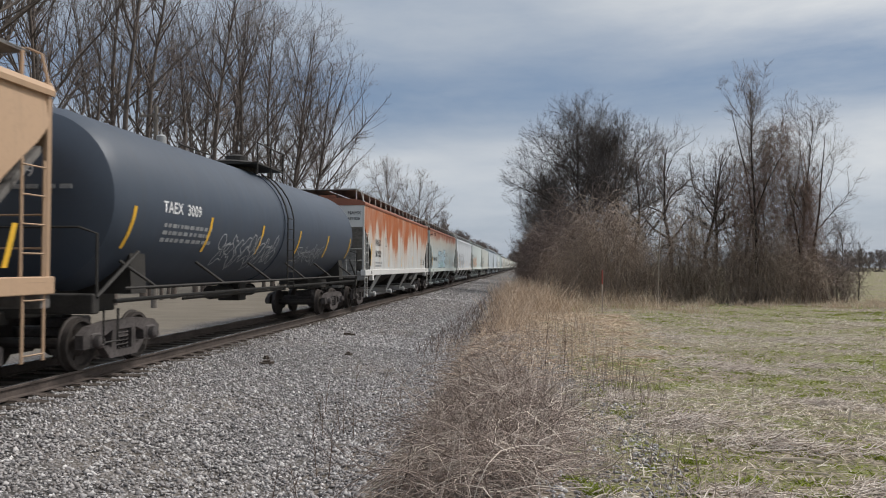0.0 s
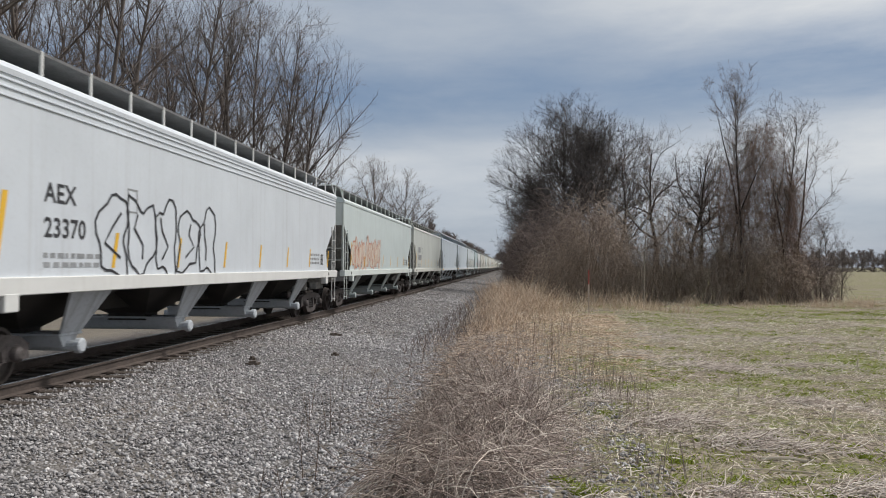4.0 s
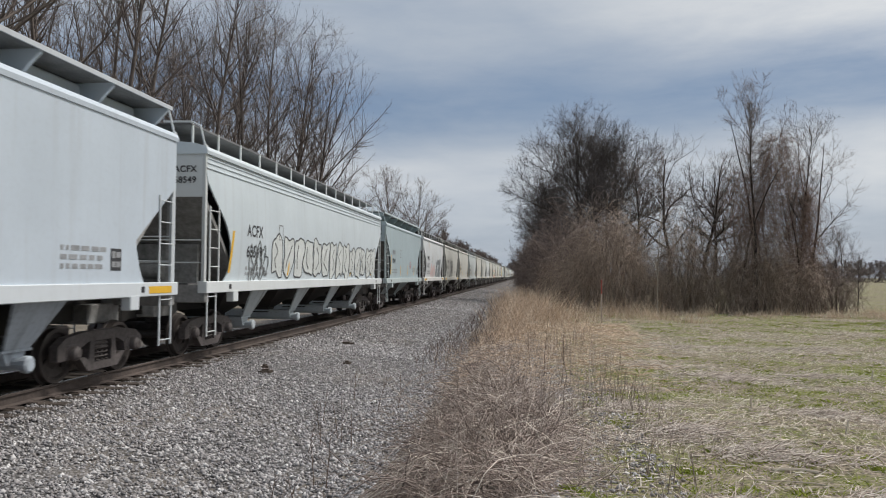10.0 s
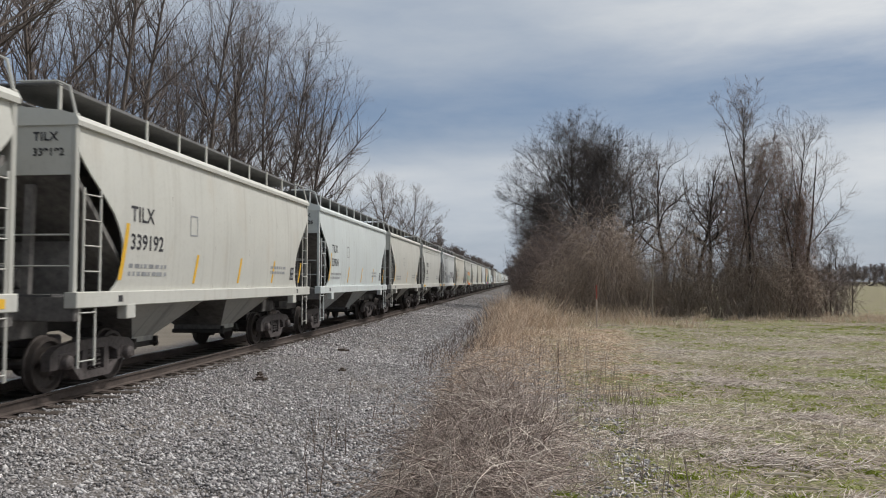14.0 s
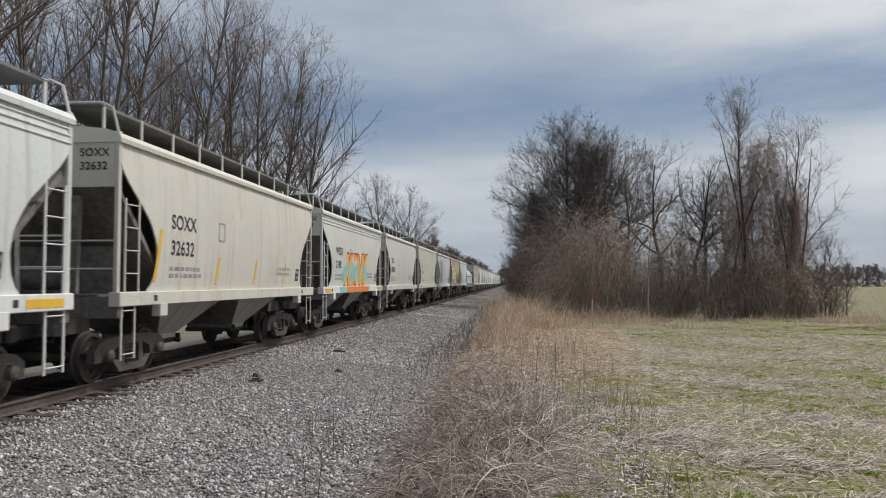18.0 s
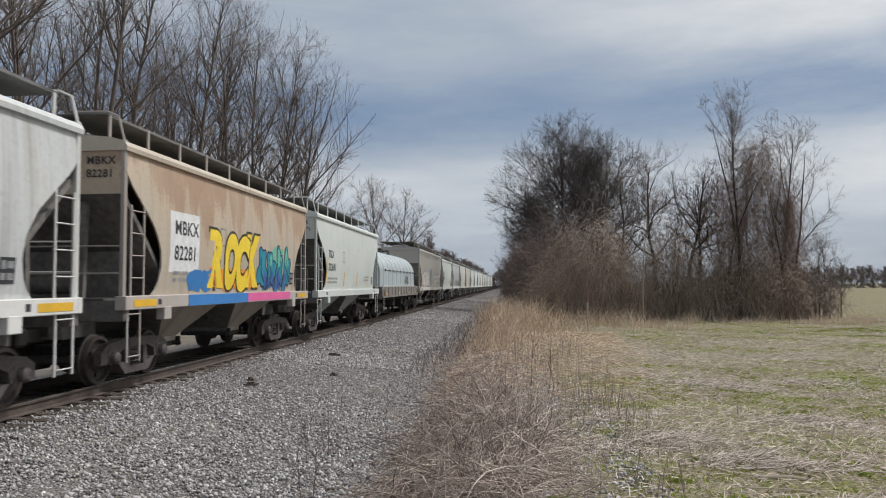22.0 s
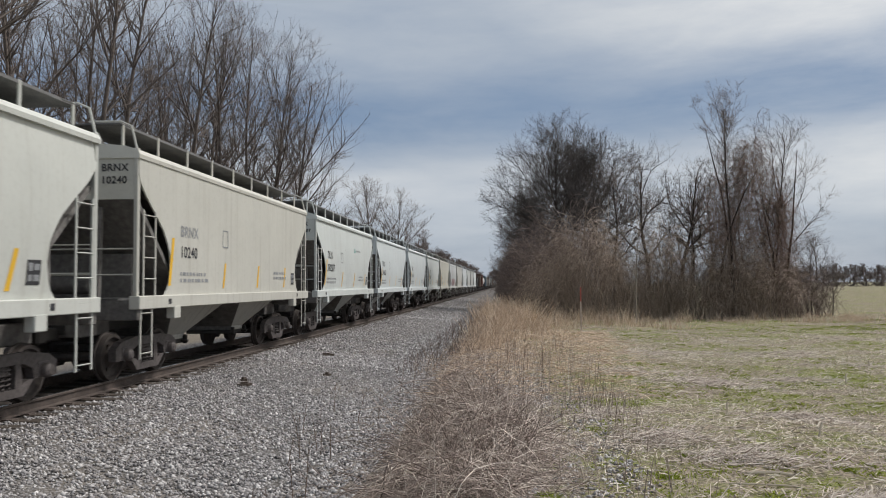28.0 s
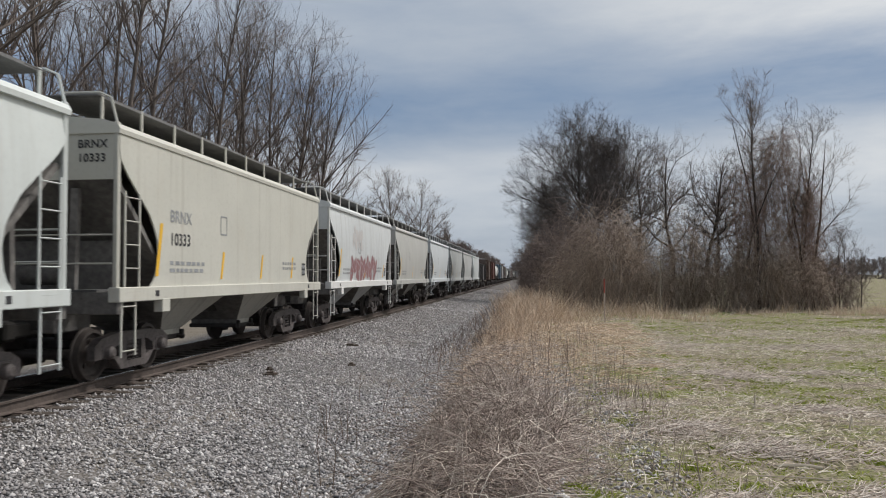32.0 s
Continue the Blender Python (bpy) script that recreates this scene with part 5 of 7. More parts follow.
WAGONS = [
    # u0, u1, kind, colour, sill, rust, grime, patch, mark, number, label
    (-3.0, 10.0, TWO_BAY, (0.52, 0.34, 0.21), None, 0.0, 0.4, 0, "", "", "orange tan covered hopper wagon"),
    (28.3, 48.7, FOUR, (0.62, 0.61, 0.57), WHITE, 1.0, 0.4, 0.45, "NAHX", "581020", "white covered hopper wagon streaked with orange rust"),
    (48.7, 68.2, FOUR, (0.50, 0.56, 0.54), (0.58, 0.63, 0.60), 0.95, 0.4, 0.1, "XOMX 69173", "", "pale green covered hopper wagon with a rusty top and graffiti"),
    (68.2, 88.45, FOUR, (0.66, 0.675, 0.68), WHITE, 0.0, 0.2, 0, "AEX", "23370", "white covered hopper wagon with black outline graffiti"),
    (88.45, 108.57, FOUR, (0.60, 0.645, 0.61), (0.66, 0.71, 0.68), 0.0, 0.15, 0, "", "", "pale mint covered hopper wagon with orange outline graffiti"),
    (108.57, 128.09, FOUR, (0.60, 0.605, 0.545), (0.64, 0.645, 0.595), 0.0, 0.25, 0, "DAKX", "385558", "cream covered hopper wagon with grey mark panels"),
    (128.09, 147.77, FOUR_SHELF, BLUEW, (0.60, 0.64, 0.67), 0.0, 0.15, 0, "DAKX", "", "pale blue grey covered hopper wagon"),
    (147.77, 167.21, FOUR_SHELF, BLUEW, (0.62, 0.66, 0.69), 0.0, 0.2, 0, "DAKX", "395090", "pale blue grey covered hopper wagon with grey marks"),
    (167.21, 186.61, FOUR_R, (0.61, 0.65, 0.645), (0.68, 0.71, 0.71), 0.0, 0.15, 0, "ACFX", "68549", "white covered hopper wagon with a long band of graffiti"),
    (186.61, 199.3, TWO_SHELF, (0.43, 0.50, 0.50), (0.50, 0.57, 0.57), 0.0, 0.25, 0, "BRNX", "10049", "pale blue green covered hopper wagon"),
    (199.3, 211.78, TWO_BAY, (0.68, 0.68, 0.65), WHITE, 0.0, 0.3, 0.6, "MBKX", "82345", "white stained covered hopper wagon with grey graffiti"),
    (211.78, 224.5, TWO_BAY, CREAM, None, 0.0, 0.35, 0.15, "WSSX", "2305", "cream covered hopper wagon with a dull grey graffiti tag"),
    (224.5, 237.55, TWO_BAY, CREAM, None, 0.0, 0.3, 0.1, "TILX", "339192", "cream covered hopper wagon"),
    (237.55, 250.55, TWO_BAY, PALE, None, 0.0, 0.3, 0, "TILX", "33926", "pale covered hopper wagon"),
    (250.55, 262.58, TWO_BAY, CREAM, None, 0.0, 0.3, 0.15, "", "", "cream covered hopper wagon"),
    (262.58, 274.96, TWO_BAY, (0.63, 0.61, 0.54), None, 0.0, 0.35, 0.05, "WSSX", "2198", "cream covered hopper wagon"),
    (274.96, 287.25, TWO_BAY, (0.66, 0.66, 0.62), WHITE, 0.0, 0.45, 0.15, "CEFX", "80269", "white covered hopper wagon with black scrawls"),
    (287.25, 299.9, TWO_BAY, (0.63, 0.59, 0.50), None, 0.0, 0.35, 0.5, "SOXX", "32632", "cream covered hopper wagon with rusty runs"),
    (299.9, 312.0, TWO_BAY, (0.62, 0.60, 0.53), WHITE, 0.0, 0.3, 0.05, "WSSX", "2188", "cream covered hopper wagon with orange and teal graffiti"),
    (312.0, 324.33, TWO_BAY, (0.60, 0.58, 0.51), None, 0.0, 0.3, 0.05, "TILX", "338786", "cream covered hopper wagon"),
    (324.33, 336.8, TWO_FLAT, (0.60, 0.565, 0.47), None, 0.0, 0.25, 0.05, "BRNX", "10266", "yellowish cream covered hopper wagon"),
    (336.8, 349.07, TWO_BAY, (0.60, 0.60, 0.57), WHITE, 0.0, 0.6, 0.1, "MBKX", "101031", "grey white covered hopper wagon streaked with dirt"),
    (349.07, 361.27, TWO_BAY, (0.54, 0.46, 0.36), (0.46, 0.42, 0.39), 0.55, 0.6, 0.3, "MBKX", "82281", "tan covered hopper wagon with bright coloured graffiti"),
    (361.27, 373.75, TWO_BAY, (0.63, 0.65, 0.59), None, 0.0, 0.15, 0.0, "TILX", "332691", "pale covered hopper wagon"),
    (388.8, 406.0, THREE, (0.44, 0.41, 0.355), (0.48, 0.45, 0.395), 0.0, 0.45, 0.1, "", "", "dull tan covered hopper wagon with white graffiti"),
    (406.0, 418.05, TWO_BAY, (0.62, 0.64, 0.58), None, 0.0, 0.2, 0, "TILX", "332820", "pale covered hopper wagon"),
    (418.05, 430.0, TWO_BAY, (0.55, 0.55, 0.53), WHITE, 0.0, 0.45, 0, "TILX", "", "grey covered hopper wagon with pale graffiti"),
    (430.0, 441.93, TWO_BAY, (0.61, 0.60, 0.53), None, 0.0, 0.3, 0, "TILX", "338465", "cream covered hopper wagon"),
    (441.93, 454.2, TWO_FLAT, (0.59, 0.56, 0.48), None, 0.0, 0.3, 0, "BRNX", "10240", "cream covered hopper wagon with yellow tape"),
    (454.2, 466.1, TWO_BAY, (0.63, 0.64, 0.59), None, 0.0, 0.2, 0, "TILX", "330507", "pale covered hopper wagon"),
    (466.1, 478.1, TWO_BAY, (0.66, 0.68, 0.65), None, 0.0, 0.15, 0, "TILX", "341653", "white covered hopper wagon"),
    (478.1, 490.07, TWO_BAY, (0.66, 0.68, 0.65), None, 0.0, 0.15, 0, "TILX", "341641", "white covered hopper wagon"),
    (490.07, 501.83, TWO_BAY, (0.64, 0.65, 0.60), None, 0.0, 0.2, 0, "TILX", "334007", "pale covered hopper wagon"),
    (501.83, 514.33, TWO_FLAT, (0.585, 0.555, 0.47), None, 0.0, 0.3, 0.05, "BRNX", "10333", "yellowish cream covered hopper wagon with yellow tape"),
    (514.33, 526.43, TWO_BAY, (0.64, 0.64, 0.61), WHITE, 0.0, 0.35, 0, "", "", "white covered hopper wagon with dull red graffiti"),
    (526.43, 539.43, TWO_BAY, (0.53, 0.51, 0.46), None, 0.0, 0.3, 0, "", "", "greyish covered hopper wagon"),
    (539.43, 552.03, TWO_BAY, (0.66, 0.67, 0.65), None, 0.0, 0.2, 0, "", "", "white covered hopper wagon"),
    (552.03, 564.63, TWO_BAY, (0.50, 0.50, 0.47), None, 0.0, 0.3, 0, "", "", "grey covered hopper wagon"),
    (564.63, 577.13, TWO_BAY, (0.50, 0.49, 0.46), None, 0.0, 0.3, 0, "", "", "grey covered hopper wagon"),
    (577.13, 589.63, TWO_BAY, (0.64, 0.65, 0.62), None, 0.0, 0.2, 0, "", "", "white covered hopper wagon"),
]
CARS = []   # every wagon with its middle along the train


def reflectors(car, d, col=YELLOW, every=2.6):
    H, sh = d["half"], d["shape"]
    patch(car, "reflector", [(-H + 1.20, -H + 1.31, 1.70, 2.62, 0.16)], col, sh)
    y = -H + 1.62 + every
    while y < H - 0.9:
        patch(car, "reflector", [(y, y + 0.10, 1.64, 2.20, 0.13)], col, sh)
        y += every


def small_print(car, sh, y, z, seed, mat=INK_PALE, lines=2, width=1.1):
    rng = random.Random(seed)
    rects = []
    for i in range(lines):
        x = y
        while x < y + width:
            w = rng.uniform(0.06, 0.2)
            rects.append((x, x + w, z - 0.13 * i, z - 0.13 * i + 0.07))
            x += w + rng.uniform(0.03, 0.08)
    patch(car, "small_print", rects, mat, sh)


def label_panel(car, sh, y, z):
    patch(car, "label_panel", [(y, y + 0.30, z, z + 0.34)], INK, sh, 0.006)
    patch(car, "label_panel_line", [(y + 0.03, y + 0.12, z + 0.05, z + 0.14), (y + 0.15, y + 0.27, z + 0.05, z + 0.14), (y + 0.03, y + 0.12, z + 0.19, z + 0.30), (y + 0.15, y + 0.27, z + 0.20, z + 0.29)], INK_PALE, sh, 0.009)


def decorate(car, d, i, w):
    u0, u1, kind, col, sill, rust, grime, ptch, mark, num, label = w
    H, sh = d["half"], d["shape"]
    long_ = kind[0] > 2
    ink = INK_PALE if mark == "DAKX" else INK
    ty = -H + ((1.75 if mark.startswith("XOMX") else 2.2) if long_ else {"TILX": 1.50, "BRNX": 1.72}.get(mark, 1.80))
    zt = 2.62 if not long_ else 2.0 if mark.startswith("XOMX") else 2.50
    size = {"BRNX": 0.31, "DAKX": 0.31, "TILX": 0.36}.get(mark, 0.38)
    if mark:
        letters(car, mark, ty, zt + 0.05, size, INK_PALE if mark == "BRNX" else ink, sh, bold=size * 0.018)
        letters(car, mark, 0.86, 3.72, 0.18, ink, sh, end=-H + 0.02, bold=0.004)
    if num:
        letters(car, num, ty, zt - 0.05 - size, size, ink, sh, bold=size * 0.018)
        letters(car, num, 0.86, 3.50, 0.18 if len(num) < 6 else 0.155, ink, sh, end=-H + 0.02, bold=0.004)
    small_print(car, sh, ty, zt - 0.72, i, INK_PALE, 2, 1.3)
    small_print(car, sh, H - 3.4, 2.0, i + 50, INK_PALE, 3 if long_ else 2, 1.0)
    label_panel(car, sh, H - 1.75 - (0.4 if long_ else 0), 1.72)
    patch(car, "notice", [(ty + 2.2, ty + 2.23, 2.55, 2.95), (ty + 2.5, ty + 2.53, 2.55, 2.95), (ty + 2.2, ty + 2.53, 2.92, 2.95), (ty + 2.2, ty + 2.53, 2.55, 2.58)], INK_PALE, sh)
    if mark in ("TILX", "BRNX", "SOXX") or label.startswith("pale mint") or mark == "AEX" or label.startswith("orange") or u0 == 108.57:
        reflectors(car, d, YELLOW, 2.3)
    elif mark in ("WSSX", "CEFX", "MBKX", "DAKX"):
        for a in (-H + 0.25, H - 1.05):
            sill_patch(car, "reflector", [(a, a + 0.8, 1.34, 1.46)], YELLOW)
    else:
        reflectors(car, d, YELLOW, 3.6)
    for r in ((-H + 1.12, -H + 1.24, 1.36, 1.46), (H - 1.3, H - 1.2, 1.36, 1.46)):
        sill_patch(car, "sill_mark", [r], INK)


BLACKS, GREYS = (0.03, 0.03, 0.035), (0.20, 0.21, 0.22)
ART = {   # sprayed forms by the wagon's start along the train
    48.7: [(33, -3.7, 1.54, 3.7, 0.5, 5, (0.27, 0.47, 0.44), None, 0.2)],
    68.2: [(5, -6.0, 1.54, 4.6, 1.25, 5, None, BLACKS, 0.30)],
    88.45: [(6, -5.2, 1.56, 3.6, 1.3, 5, (0.62, 0.56, 0.48), (0.55, 0.15, 0.06), 0.45), (35, -8.0, 1.56, 2.6, 1.2, 4, (0.62, 0.56, 0.48), (0.55, 0.16, 0.07), 0.45)],
    167.21: [(7, -5.2, 1.53, 12.9, 1.25, 14, (0.63, 0.66, 0.64), (0.075, 0.08, 0.085), 0.22), (8, -6.7, 1.58, 1.2, 0.75, 3, None, (0.12, 0.13, 0.13), 0.6)],
    199.3: [(10, -2.2, 1.55, 2.4, 0.8, 4, (0.66, 0.50, 0.48), None, 0.5)],
    274.96: [(12, -4.1, 3.15, 0.8, 0.6, 2, None, (0.42, 0.41, 0.38), 0.7)],
    299.9: [(15, -2.5, 1.56, 4.4, 0.9, 5, (0.26, 0.56, 0.52), None, 0.3)],
    336.8: [(17, -3.6, 2.95, 1.0, 0.5, 4, None, (0.34, 0.33, 0.32), 0.6)],
    349.07: [(20, -3.0, 1.55, 1.2, 0.5, 2, (0.04, 0.20, 0.50), None, 0.2), (31, -2.1, 1.55, 3.0, 0.6, 5, (0.80, 0.30, 0.04), None, 0.2), (19, 1.0, 1.55, 2.7, 1.1, 4, (0.03, 0.26, 0.36), (0.01, 0.03, 0.08), 0.45), (21, 1.9, 2.1, 1.7, 0.6, 3, (0.14, 0.48, 0.38), None, 0.5), (32, 1.4, 1.55, 2.0, 0.5, 4, (0.06, 0.14, 0.34), None, 0.5)],
    388.8: [(22, -6.2, 1.55, 4.4, 1.15, 5, (0.68, 0.67, 0.63), (0.13, 0.035, 0.06), 0.35), (29, -1.3, 1.56, 1.0, 1.5, 2, (0.16, 0.19, 0.19), None, 0.5), (24, -1.0, 2.55, 1.1, 0.36, 5, (0.16, 0.22, 0.50), None, 0.3)],
    418.05: [(25, -2.6, 1.5, 4.6, 0.8, 7, None, (0.28, 0.28, 0.28), 0.6)],
    514.33: [(26, -2.6, 1.52, 4.6, 0.95, 6, (0.30, 0.15, 0.16), (0.45, 0.42, 0.42), 0.5), (28, -2.3, 2.7, 1.6, 0.8, 4, (0.52, 0.50, 0.49), None, 0.7)],
}
TAGS = {   # sprayed letters: text, y, z, width, height, fill, outline, seed, lean, outline width, boldness
    48.7: [("ZINE", -4.5, 1.56, 4.5, 1.22, (0.40, 0.54, 0.62), (0.05, 0.07, 0.10), 1, 0.2, 0.045, 0.05), ("DMAK 12", 0.5, 2.42, 1.5, 0.34, (0.16, 0.18, 0.18), None, 2, 0.1, 0, -0.012), ("SKERA", 0.45, 2.05, 0.7, 0.20, (0.09, 0.10, 0.11), None, 3, 0.2, 0, -0.01), ("ESER", 0.45, 1.78, 0.6, 0.20, (0.09, 0.10, 0.11), None, 4, 0.2, 0, -0.01), ("WPS", 1.5, 1.80, 1.0, 0.34, (0.36, 0.39, 0.38), None, 5, 0.2, 0, -0.01)],
    199.3: [("MTRE", 0.7, 1.56, 2.7, 1.20, (0.19, 0.21, 0.22), (0.46, 0.49, 0.50), 6, 0.1, 0.05, 0.07)],
    211.78: [("ENRO", -1.9, 1.60, 2.5, 1.20, (0.40, 0.40, 0.38), (0.07, 0.07, 0.07), 7, 0.0, 0.06, 0.08)],
    274.96: [("DAIME", 0.9, 2.02, 2.3, 0.50, (0.04, 0.04, 0.045), None, 8, 0.15, 0, 0.0), ("EOTS", -2.6, 1.54, 3.2, 0.72, (0.36, 0.38, 0.40), (0.60, 0.61, 0.61), 9, 0.1, 0.04, 0.08)],
    299.9: [("KINK", -2.1, 1.56, 3.7, 1.25, (0.80, 0.37, 0.05), (0.40, 0.05, 0.03), 10, 0.22, 0.06, 0.06)],
    349.07: [("ROCK", -2.0, 1.60, 3.0, 1.25, (0.84, 0.62, 0.05), (0.05, 0.05, 0.03), 11, 0.05, 0.06, 0.07)],
    388.8: [("SIENCE", 1.3, 1.56, 4.0, 0.98, (0.68, 0.67, 0.63), (0.15, 0.045, 0.07), 12, 0.1, 0.05, 0.05)],
}
EAVE_RIBS = (68.2, 167.21, 262.58, 274.96, 299.9, 388.8)   # wagons with pressed lines below the eave
SEAM = plain("dirty_weld_seam", (0.40, 0.385, 0.35), 0.7, 0, 0.3, 12)


def build_hoppers():
    for i, w in enumerate(WAGONS):
        u0, u1, kind, col, sill, rust, grime, ptch, mark, num, label = w
        col = (col[0] * 0.93, col[1] * 0.965, col[2] * 1.02)
        L = u1 - u0
        eave = 4.10 if kind[0] > 2 else 3.96
        body = paint("wagon_paint", col, rust, grime, patch=ptch, seed=i * 1.37, rust_low={28.3: 2.85, 349.07: 3.1}.get(u0, 3.52), rust_run=1.4 if u0 == 48.7 else 5.0, rust_col=(0.22, 0.125, 0.075) if u0 > 100 else (0.21, 0.062, 0.030) if u0 == 48.7 else (0.31, 0.095, 0.033))
        s = paint("sill_paint", sill or tuple(min(1, c * 1.06) for c in col), 0, grime * 0.6, seed=i * 2.1) if sill else body
        frame_m = paint("frame_paint", tuple(c * 0.86 for c in (sill or col)), 0, grime, seed=i + 0.5)
        roof = paint("roof_paint", tuple(min(0.8, c * 1.06) for c in col) if rust < 0.9 else (0.26, 0.10, 0.06), 0, grime * 0.7, seed=i)
        # body colour darkened for the shadow below the sill, plus dark grime runs
        bay = paint("shaded_bay_paint", tuple(c * (0.80 if kind[0] > 2 else 0.74) for c in col), 0, 0.75, seed=i + 9.1, streak_col=(0.05, 0.042, 0.036))
        d = hopper_meshes(L, kind, (body, s, frame_m, roof, bay), eave)
        car = hopper(d, extras=u0 < 520)
        tagged(car, label, "hopper wagon", "wagons of the train")
        if u0 < 560:
            decorate(car, d, i, w)
        for a in ART.get(u0, ()):
            seed, y, z, wd, ht, n, fill, line, spike = a
            graffiti(car, d["shape"], seed, y, z, wd, ht, n, fill and spray(fill), line and spray(line), spike)
        for k, (text, y, z, wd, ht, fill, line, seed, tilt, thick, fat) in enumerate(TAGS.get(u0, ())):
            tag_letters(car, text, y, z, wd, ht, fill and spray(fill), line and spray(line), d["shape"], seed, tilt, thick, fat)
        if u0 in EAVE_RIBS:
            for q in (0.10, 0.20, 0.31):
                x = d["shape"].x(eave - q)
                part("eave_rib", Build().box(x - 0.02, x + 0.02, -d["half"] + 0.06, d["half"] - 0.06, eave - q, eave - q + 0.028, 0.006).mesh("eave_rib", body), car)
        if kind is TWO_BAY and u0 < 480:
            for k in range(1, 5):
                y = -d["half"] + 1.0 + (2 * d["half"] - 2.0) * k / 5
                patch(car, "weld_seam", [(y, y + 0.018, 1.53, eave - 0.03)], SEAM, d["shape"], 0.003)
        if u0 == 454.2:
            patch(car, "emblem", [(0.9, 1.02, 3.05, 3.22, 0.10), (1.05, 1.17, 3.05, 3.22, -0.10)], spray((0.05, 0.33, 0.30)), d["shape"], label="small green emblem")
            small_print(car, d["shape"], 1.3, 3.10, 71, INK_PALE, 1, 0.9)
        if u0 == 349.07:
            patch(car, "number_panel", [(-d["half"] + 1.62, -d["half"] + 2.92, 1.95, 3.10)], INK_WHITE, d["shape"], 0.003, "white number panel")
            sill_patch(car, "graffiti", [(-3.1, 0.2, 1.30, 1.52)], spray((0.05, 0.22, 0.55)))
            sill_patch(car, "graffiti", [(0.2, 3.6, 1.32, 1.52)], spray((0.75, 0.14, 0.36)))
        if u0 == 299.9:
            sill_patch(car, "graffiti", [(-3.1, -2.0, 1.30, 1.52)], spray((0.26, 0.56, 0.52)))
            sill_patch(car, "graffiti", [(-2.0, 2.0, 1.30, 1.52)], spray((0.78, 0.24, 0.07)))
            sill_patch(car, "graffiti", [(2.0, 2.3, 1.30, 1.52)], spray((0.26, 0.56, 0.52)))
        if u0 == 388.8:
            sill_patch(car, "graffiti", [(-6.3, -1.8, 1.31, 1.51)], spray((0.62, 0.61, 0.56)))
            sill_patch(car, "graffiti", [(1.2, 4.9, 1.31, 1.51)], spray((0.62, 0.61, 0.56)))
        if u0 == 186.61:
            ring = [(1.5 + 0.2 * math.cos(k * math.pi / 12), 2.2 + 0.2 * math.sin(k * math.pi / 12)) for k in range(24)]
            b = Build()
            for r, off in ((0.82, 0.006), (1.0, 0.006)):
                b.v += [on_side(d["shape"], 1.5 + (y - 1.5) * r, 2.2 + (z - 2.2) * r, off) for y, z in ring]
            b.f += [(k, (k + 1) % 24, 24 + (k + 1) % 24, 24 + k) for k in range(24)]
            b.v += [on_side(d["shape"], 1.5 + q, 2.2 + w, 0.007) for q, w in ((-0.13, 0.10), (-0.10, 0.13), (0.13, -0.10), (0.10, -0.13))]
            b.f.append((48, 49, 50, 51))
            part("warning_ring", b.mesh("warning_ring", spray((0.62, 0.05, 0.09))), car, "red ring sign with a stroke across")
        if u0 == 108.57:
            patch(car, "mark_panel", [(-d["half"] + 2.4, -d["half"] + 3.6, 2.62, 2.98), (-d["half"] + 2.4, -d["half"] + 4.1, 2.10, 2.46)], INK_PALE, d["shape"], label="grey mark panels")
        CARS.append((car, (u0 + u1) / 2))


build_hoppers()


